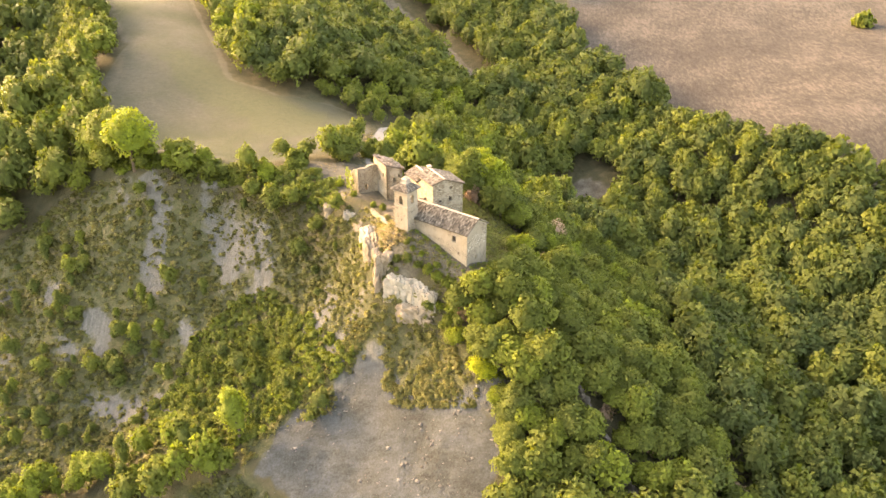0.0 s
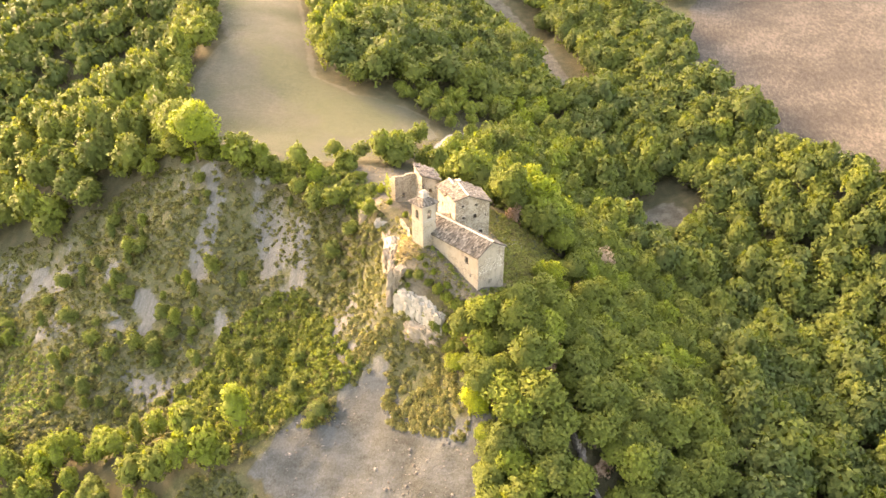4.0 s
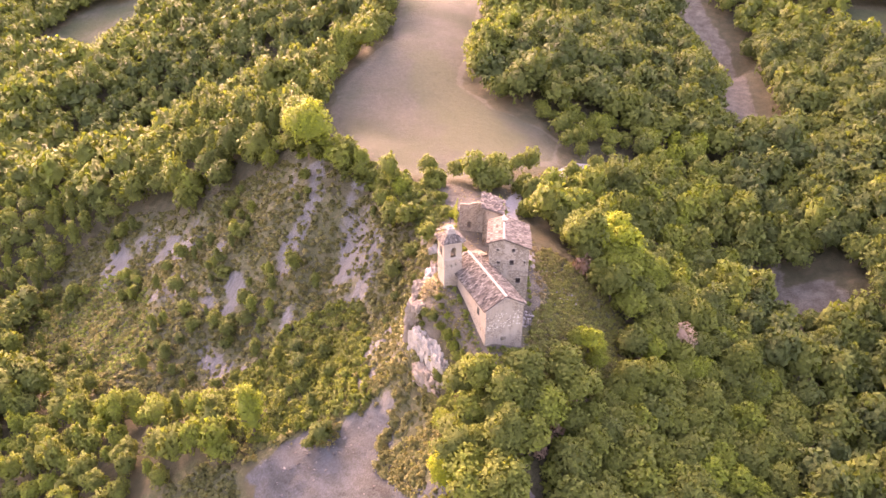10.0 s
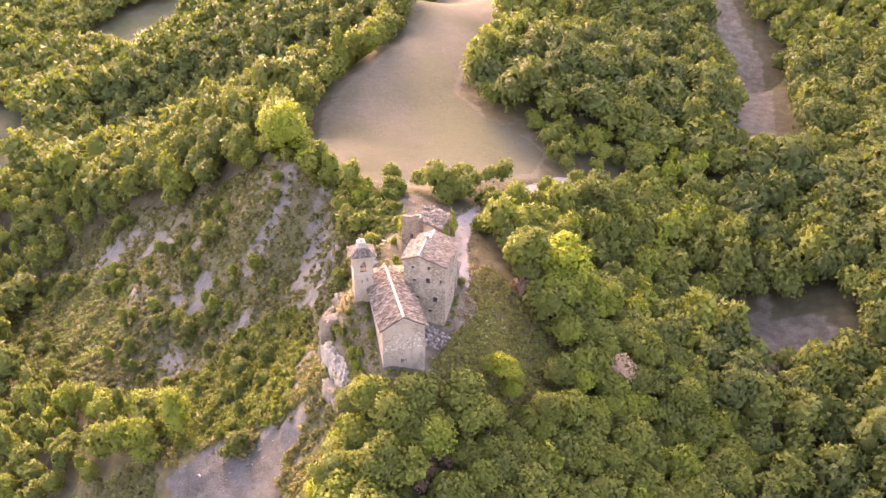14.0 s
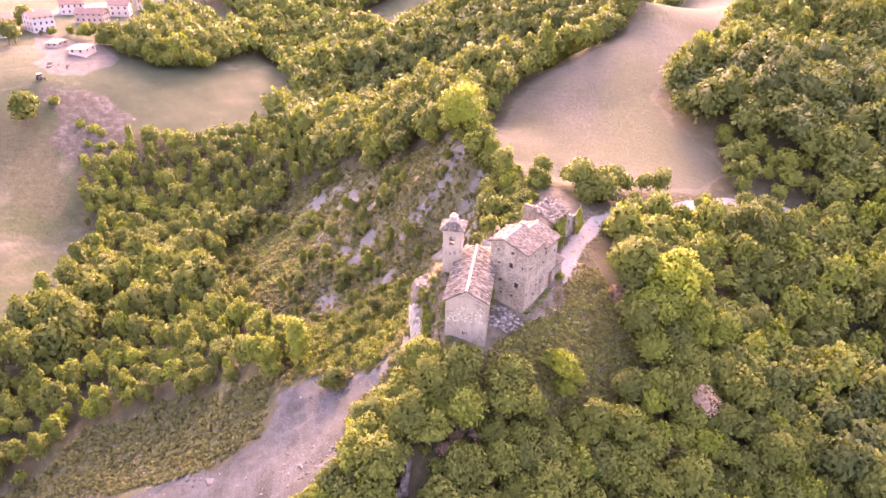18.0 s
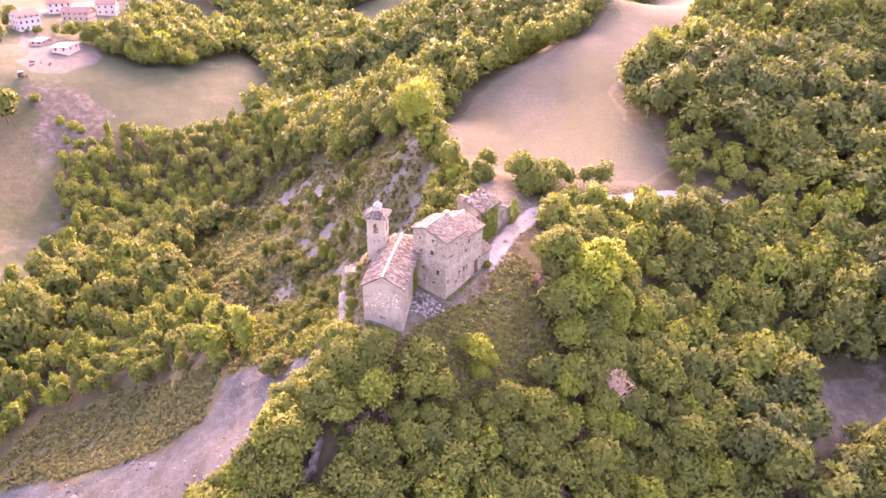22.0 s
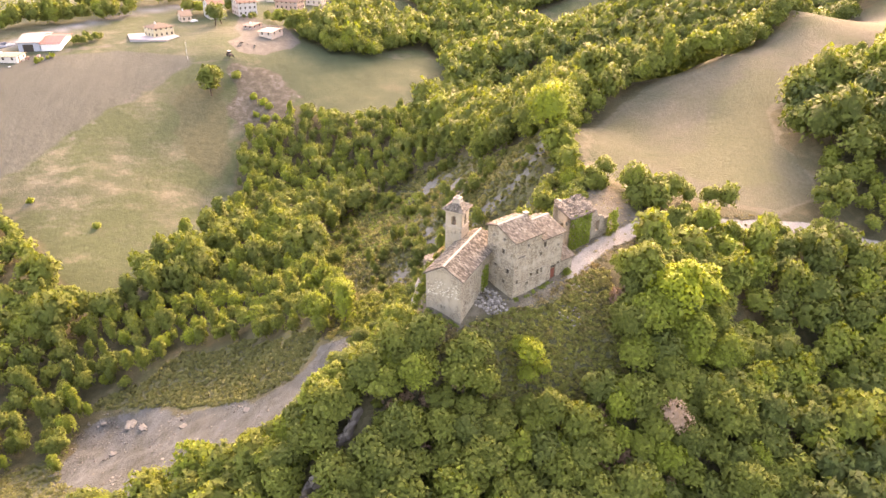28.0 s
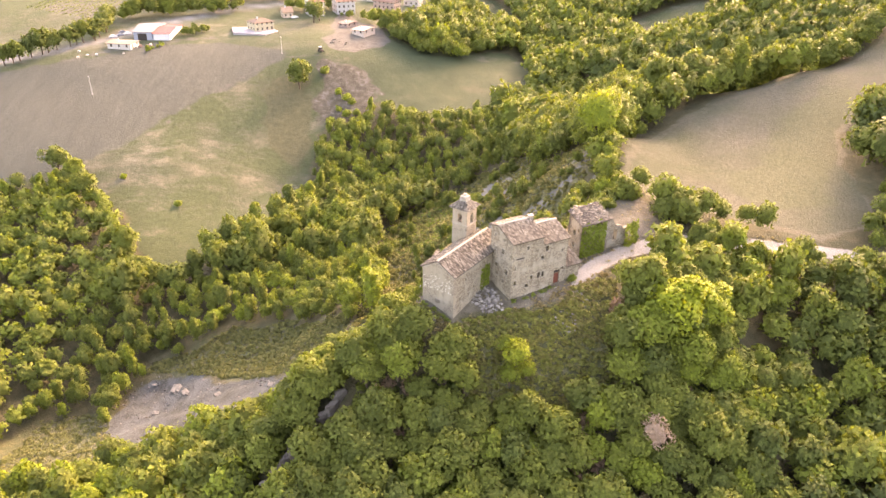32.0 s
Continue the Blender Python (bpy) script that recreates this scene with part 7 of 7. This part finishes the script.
wood("meadow_edge_wood", wx_low, wy_low, [crown_arrays(330 + k, "round", 12, 260, 0.6) for k in range(4)] + mid_columns[:2], (0.65, 1.25), (0.25, 0.66), 26, LEAF, "mixed green woodland along the fallow meadow", (0.9, 1.5))
px, py = px[~low_west], py[~low_west]
# Raised leaf tints put haze and sunlight into these distant crowns.
wood("far_valley_wood", px, py, far_kinds, (1.3, 2.1), (0.4, 0.7), 5, LEAF, "distant woodland in the western valley", (0.9, 1.4))
px, py = sites(-150, 140, 345, 450, 6.3, 13)
wood("far_north_wood", px, py, far_kinds, (1.1, 1.8), (0.25, 0.5), 6, LEAF, "distant woodland beyond the fields")
px, py = sites(-150, 140, -60, 10, 5.4, 14)
wood("south_wood", px, py, far_kinds, (0.8, 1.4), (0.3, 0.55), 7, LEAF, "woodland in the lower valley")

px, py = sites(112, 190, -60, 200, 6.2, 15)
wood("east_wood", px, py, far_kinds, (1.0, 1.7), (0.1, 0.5), 23, LEAF, "woodland on the eastern slopes")

# scrub on the marl slope and round the church
rs = np.random.RandomState(77)
sx, sy = rs.uniform(-162, 8, 17500), rs.uniform(86, 160, 17500)
keep = (edge_gap(MARL_EDGE, sx, sy) < 2) & (edge_gap(YARD_EDGE, sx, sy) > 0.5) & (edge_gap(SCREE_EDGE, sx, sy) > -1)
bare = 0.1 + 0.25 * fbm(sx, sy, 11, 47) + 0.8 * bare_marl(sx, sy) + 1.1 * marl_streaks(sx, sy)
keep &= rs.uniform(0, 1, len(sx)) > np.clip(bare, 0.05, 0.95)
bush_kinds = [crown_arrays(400 + k, "bush", 3, 52, 0.7) for k in range(5)]
wood("scrub", sx[keep], sy[keep], [crown_arrays(410 + k, "bush", 3, 26, 1.0) for k in range(5)], (0.16, 0.56), (0.15, 0.75), 8, SCRUB, "low brown-green scrub on the marl slope", (0.8, 1.3))
sx, sy = rs.uniform(-2, 24, 6600), rs.uniform(104, 146, 6600)
keep = (edge_gap(SLOPE_EDGE, sx, sy) < 1) & (np.hypot(sx + 2, sy - 128) > 8)
wood("slope_scrub", sx[keep], sy[keep], [crown_arrays(420 + k, "bush", 1, 34, 0.85) for k in range(4)], (0.16, 0.42), (0.3, 0.85), 9, BRAMBLE, "low bramble and dry grass on the slope below the house", (0.6, 1.0))

# dry grass in the yard and on the open ground round the buildings
sx, sy = rs.uniform(-46, 16, 9000), rs.uniform(104, 162, 9000)
keep = (edge_gap(YARD_EDGE, sx, sy) < 1.5) & (edge_gap(DRIVE, sx, sy, False) > 1.6) & (fbm(sx, sy, 6, 91) > -0.35)
for ox, oy, turn, lx, ly in ((3.8, 124.8, 117.8, 15.5, 7.0), (4.24, 110.1, 142.6, 18.5, -7.2)):
    c, s_ = math.cos(radians(turn)), math.sin(radians(turn))
    a, b = (sx - ox) * c + (sy - oy) * s_, -(sx - ox) * s_ + (sy - oy) * c
    keep &= ~((a > -0.3) & (a < lx) & (b > min(0, ly) - 0.3) & (b < max(0, ly) + 0.3))
wood("dry_grass", sx[keep], sy[keep], [crown_arrays(430 + k, "bush", 1, 24, 1.1, 0.3) for k in range(4)], (0.07, 0.2), (0.3, 0.9), 10, STRAW, "dry tan grass and weeds in the yard", (0.5, 0.9))

# dry brown undergrowth in gaps of the wood
sx, sy = rs.uniform(2, 50, 130), rs.uniform(84, 160, 130)
keep = (fbm(sx, sy, 14, 95) > 0.1) & ~open_at(sx, sy)
wood("dry_undergrowth", sx[keep], sy[keep], [crown_arrays(440 + k, "bush", 6, 300, 0.4, 0.6) for k in range(3)], (0.6, 1.1), (0.1, 0.5), 31, DRY, "brown dry undergrowth between the trees", (1.2, 2.0))

# undergrowth that closes the wood below its crowns, and growth on the bank above the scree
sx, sy = sites(2, 52, 80, 162, 2.9, 41)
wood("undergrowth", sx, sy, bush_kinds, (0.55, 1.0), (0.2, 0.5), 32, LEAF, "low green undergrowth between the trees", (0.8, 1.5))
sx, sy = rs.uniform(-80, -12, 11000), rs.uniform(28, 104, 11000)
keep = (edge_gap(BANK_EDGE, sx, sy) < 0) & (edge_gap(SCREE_EDGE, sx, sy) > 0.5)
wood("bank_scrub", sx[keep], sy[keep], [crown_arrays(445 + k, "bush", 1, 26, 0.95, 0.5) for k in range(4)], (0.16, 0.58), (0.0, 0.5), 33, SCRUB, "dry grass and low bushes on the bank above the scree", (0.5, 1.1))

# brown growth on the apron between the cliff and the scree
APRON = [(-24, 114), (-9, 110), (1, 105), (8, 99), (5, 93), (-9, 99), (-20, 102), (-30, 106)]
sx, sy = rs.uniform(-30, 9, 3600), rs.uniform(92, 115, 3600)
keep = (edge_gap(APRON, sx, sy) < 0.5) & (bare_marl(sx, sy) < 0.5) & (fbm(sx, sy, 5, 62) > -0.3)
wood("apron_scrub", sx[keep], sy[keep], bush_kinds, (0.14, 0.5), (0.1, 0.6), 44, SCRUB, "brown-green bushes between the cliff and the scree", (0.8, 1.4))

# thicket on the lower marl slope
THICKET = [(-51, 125), (-46, 134), (-36, 131), (-26, 119), (-19, 109), (-27, 106), (-36, 100), (-47, 97), (-58, 104), (-60, 114)]
rs = np.random.RandomState(78)
sx, sy = rs.uniform(-62, -16, 2600), rs.uniform(96, 136, 2600)
keep = edge_gap(THICKET, sx, sy) + 2.5 * fbm(sx, sy, 9, 52) < 0
wood("thicket", sx[keep], sy[keep], bush_kinds, (0.3, 0.7), (0.15, 0.55), 34, LEAF, "dense green thicket on the lower marl slope", (1.0, 1.8))

# belts of trees round the village, bushes by the farm
def belt(name, line, wide, step, scales, tints, seed, label):
    rs_b = np.random.RandomState(seed)
    ax, ay = [], []
    for (x0, y0), (x1, y1) in zip(line, line[1:]):
        n = int(math.hypot(x1 - x0, y1 - y0) * wide / step ** 2) + 1
        f = rs_b.uniform(0, 1, n)
        ax.append(x0 + (x1 - x0) * f + rs_b.uniform(-0.5, 0.5, n) * wide)
        ay.append(y0 + (y1 - y0) * f + rs_b.uniform(-0.5, 0.5, n) * wide)
    wood(name, np.concatenate(ax), np.concatenate(ay), mid_kinds[:6], scales, tints, seed, LEAF, label, (0.9, 1.4))


belt("village_trees", [(-335, -66), (-349, -59), (-355, -45), (-358, -27), (-364, -14), (-372, -4)], 10, 4.5, (1.1, 1.7), (0.2, 0.5), 61, "dark green trees behind the farm")
belt("village_trees", [(-385, -50), (-392, -30), (-398, -8), (-404, 20), (-402, 40)], 16, 6, (1.1, 1.7), (0.25, 0.55), 62, "belt of trees at the edge of the village")
belt("hedge", [(-345, 91), (-325, 99), (-310, 108), (-303, 119), (-304, 132), (-316, 147), (-330, 158)], 12, 3.6, (0.9, 1.5), (0.3, 0.7), 63, "thick hedge of trees above the green hollow")
belt("hedge", [(-306, -19), (-311, -13), (-317, -10)], 5, 2.2, (0.5, 0.8), (0.5, 0.75), 64, "green bushes beside the farm shed")
belt("hedge", [(-279, -31), (-285, -27), (-291, -24)], 1.6, 1.3, (0.25, 0.4), (0.6, 0.8), 65, "low green hedge in front of the farm shed")
belt("village_trees", [(-358, 66), (-362, 78), (-352, 84)], 6, 4, (0.5, 0.9), (0.4, 0.7), 66, "small trees among the village houses")
belt("village_trees", [(-372, 30), (-378, 50), (-392, 62)], 8, 5, (0.9, 1.4), (0.3, 0.6), 67, "trees behind the white houses")

# loose stones on the scree and at the foot of the cliff
def loose_stones():
    rs_s = np.random.RandomState(90)
    x, y = rs_s.uniform(-66, 10, 5000), rs_s.uniform(26, 108, 5000)
    ok = (edge_gap(SCREE_EDGE, x, y) < 1) & (fbm(x, y, 8, 57) > -0.1)
    x, y = x[ok], y[ok]
    r = 0.1 + 0.5 * rs_s.uniform(0, 1, len(x)) ** 5
    v = CORE[None] * rs_s.uniform(0.55, 1.25, (len(x), 6, 1)) * r[:, None, None] * np.array([1, 1, 0.65])
    turn = rs_s.uniform(0, 6.283, len(x))
    c, d = np.cos(turn)[:, None], np.sin(turn)[:, None]
    v = np.stack([v[:, :, 0] * c - v[:, :, 1] * d + x[:, None], v[:, :, 0] * d + v[:, :, 1] * c + y[:, None], v[:, :, 2] + land(x, y)[:, None]], 2)
    me = raw_mesh("loose_stones", v.reshape(-1, 3), (CORE_FACES[None] + 6 * np.arange(len(x))[:, None, None]).reshape(-1, 3), 3)
    me.materials.append(SCREE_STONE)
    tagged(new("loose_stones", me), "grey loose stones and rubble on the scree", "stones", kind="stuff")


loose_stones()

# green growth over the cliff edge and under the church
BRINK = [(-8.4, 113.0, 0.75), (-6.4, 112.4, 0.85), (-4.6, 111.6, 0.8), (-2.8, 110.7, 0.95), (-1.0, 109.7, 0.9), (0.8, 108.6, 1.0), (2.4, 107.4, 1.05), (4.2, 106.2, 1.1), (6.4, 105.2, 1.0), (8.6, 105.0, 1.0), (10.8, 106.4, 0.95),
         (12.6, 109, 0.9), (3.0, 104.4, 1.2), (6.0, 102.8, 1.2), (9.4, 102.4, 1.2), (12.2, 104.6, 1.1), (5.4, 99.6, 1.2), (9.0, 98.8, 1.2), (1.2, 105.2, 1.0), (-5.5, 113.2, 0.5), (-10.6, 112.6, 0.7), (-11.9, 114.8, 0.6), (-0.6, 107.4, 0.8), (1.4, 106.2, 0.9), (-2.4, 108.0, 1.1), (0.2, 105.4, 0.9)]
for k, (x, y, s) in enumerate(BRINK):
    single("bush", "bush", x, y, s * (0.7 if x < 1 else 0.75), 1.35, 0.42 + 0.05 * (k % 6), "leafy green bush on the brink below the church", "bush", count=14, leaves=800, size=0.27, seed=130 + k)
rs = np.random.RandomState(79)
EDGE_SCRUB = [(-12, 111), (-15, 118), (-14.5, 126), (-19, 133), (-26, 140), (-36, 147), (-48, 153), (-56, 152), (-50, 143), (-38, 134), (-28, 126), (-22, 116), (-16, 108)]
sx, sy = rs.uniform(-57, -11, 2600), rs.uniform(107, 154, 2600)
keep = edge_gap(EDGE_SCRUB, sx, sy) + 1.2 * fbm(sx, sy, 5, 53) < 0
wood("edge_scrub", sx[keep], sy[keep], bush_kinds, (0.14, 0.42), (0.25, 0.75), 35, SCRUB, "brown-green scrub along the edge of the cliff", (0.8, 1.4))

# weeds along the foot of the walls, tall grass beside the drive
wx, wy = [], []
for ox, oy, turn, run, off in ((3.8, 124.8, 117.8, 9.0, -0.5), (3.8, 124.8, 207.8, -0.6, -0.4), (4.24, 110.1, 142.6, 11.5, 0.6), (4.24, 110.1, 52.6, 6.0, -0.5)):
    c, d = math.cos(radians(turn)), math.sin(radians(turn))
    for k in range(int(abs(run) * 4)):
        t = rs.uniform(0, run)
        o = off * rs.uniform(0.8, 1.6)
        wx.append(ox + c * t - d * o)
        wy.append(oy + d * t + c * o)
wood("wall_weeds", np.array(wx), np.array(wy), [crown_arrays(450 + k, "bush", 2, 30, 0.9, 0.5) for k in range(3)], (0.08, 0.26), (0.2, 0.6), 36, IVY, "green weeds along the foot of the old walls", (0.8, 1.5))
sx, sy = rs.uniform(-24, 6, 2600), rs.uniform(133, 190, 2600)
gap_d = edge_gap(DRIVE, sx, sy, False)
keep = ((gap_d > 1.5) & (gap_d < 3.4) & (sx + sy * 0.1 > -6 - (sy - 137) * 0.6)) | ((gap_d < 0.32) & (sy > 142))
wood("verge_grass", sx[keep], sy[keep], [crown_arrays(460 + k, "bush", 1, 24, 1.0, 0.4) for k in range(3)], (0.1, 0.26), (0.0, 0.8), 37, STRAW, "green and straw-coloured grass beside the drive", (0.5, 1.0))

# brambles and dry stems on the strip of earth round the church
wx, wy = [], []
for k in range(700):
    a, b = rs.uniform(-4.5, 14), rs.uniform(-7, 4.2)
    if a > -0.7 and b < 0.7:
        continue
    wx.append(4.24 - 0.794 * a - 0.607 * b)
    wy.append(110.1 + 0.607 * a - 0.794 * b)
wood("foot_brambles", np.array(wx), np.array(wy), [crown_arrays(470 + k, "bush", 1, 28, 0.95, 0.5) for k in range(3)], (0.1, 0.3), (0.1, 0.6), 38, BRAMBLE, "brown brambles and dry stems round the church", (0.6, 1.1))
sx, sy = rs.uniform(-54, -6, 2500), rs.uniform(10, 42, 2500)
keep = edge_gap(LOW_GRASS, sx, sy) < 1
wood("low_meadow", sx[keep], sy[keep], [crown_arrays(475 + k, "bush", 1, 26, 0.95, 0.5) for k in range(3)], (0.14, 0.4), (0.1, 0.6), 39, SCRUB, "pale green tall grass at the foot of the scree", (0.6, 1.1))

# bushes and dry grass along the rim between the ruin and the cliff
RIM = [(-11.5, 117), (-13, 126), (-18, 133), (-24, 139), (-34, 146), (-45, 152), (-41, 154), (-31, 150), (-23.8, 144.5), (-19.8, 138), (-16.8, 133), (-11.2, 127), (-10, 119)]
sx, sy = rs.uniform(-46, -9, 2200), rs.uniform(116, 155, 2200)
keep = (edge_gap(RIM, sx, sy) < 0.6) & (fbm(sx, sy, 5, 54) > -0.25)
wood("rim_bushes", sx[keep], sy[keep], bush_kinds, (0.12, 0.4), (0.4, 0.9), 40, SCRUB, "yellow-green bushes along the rim of the cliff", (0.8, 1.3))
sx, sy = rs.uniform(-15, -6, 900), rs.uniform(112, 124, 900)
keep = (edge_gap([(-7, 114.5), (-11, 115), (-13.5, 119), (-13, 123.5), (-9.6, 122), (-7.2, 117.5)], sx, sy) < 0.3)
wood("shoulder_grass", sx[keep], sy[keep], [crown_arrays(480 + k, "bush", 1, 26, 1.0, 0.4) for k in range(3)], (0.14, 0.34), (0.55, 1.0), 41, STRAW, "tall dry orange grass on the rock shoulder", (0.6, 1.2))

# scrub that closes the crest between the drive and the tip of the field
rs = np.random.RandomState(83)
CREST_SCRUB = [(-26, 144), (-34, 149), (-45, 154.5), (-58, 157.5), (-70, 159.5), (-82, 163), (-92, 172)]
sx, sy = rs.uniform(-96, -22, 5200), rs.uniform(138, 178, 5200)
keep = edge_gap(CREST_SCRUB, sx, sy, False) + 1.6 * fbm(sx, sy, 6, 63) < 2.6
wood("crest_scrub", sx[keep], sy[keep], bush_kinds, (0.3, 0.85), (0.15, 0.72), 45, LEAF, "olive-green bushes along the crest below the stubble field", (0.8, 1.4))

# green grass on the lower slope above the valley
GRASS_SLOPE = [(-96, 104), (-118, 97), (-146, 107), (-158, 117), (-134, 132), (-108, 130), (-94, 118)]
sx, sy = rs.uniform(-160, -92, 4200), rs.uniform(95, 134, 4200)
keep = (edge_gap(GRASS_SLOPE, sx, sy) + 3 * fbm(sx, sy, 9, 64) < 0) & (bare_marl(sx, sy) < 0.4)
wood("slope_grass", sx[keep], sy[keep], [crown_arrays(490 + k, "bush", 1, 26, 1.0, 0.5) for k in range(3)], (0.16, 0.5), (0.2, 0.8), 46, IVY, "green tall grass on the lower scrub slope", (0.5, 1.0))

# small trees scattered over the scrub slope, straw-coloured fringe below the house
rs = np.random.RandomState(81)
sx, sy = rs.uniform(-158, -22, 420), rs.uniform(98, 154, 420)
keep = (edge_gap(MARL_EDGE, sx, sy) < -1) & (fbm(sx, sy, 13, 58) > -0.05) & (bare_marl(sx, sy) < 0.3)
wood("slope_trees", sx[keep], sy[keep], mid_kinds + mid_columns, (0.35, 0.8), (0.25, 0.7), 42, LEAF, "small scattered trees on the scrub slope", (0.8, 1.3))
sx, sy = rs.uniform(-6, 13, 2600), rs.uniform(112, 146, 2600)
keep = edge_gap([(-4, 143.5), (1.2, 136), (4.2, 131), (6.8, 124), (9, 117), (10, 112)], sx, sy, False) + 0.8 * fbm(sx, sy, 4, 59) < 1.1
wood("straw_fringe", sx[keep], sy[keep], [crown_arrays(485 + k, "bush", 1, 26, 1.0, 0.4) for k in range(3)], (0.1, 0.3), (0.3, 1.0), 43, STRAW, "dry straw-coloured grass along the path below the house", (0.6, 1.2))
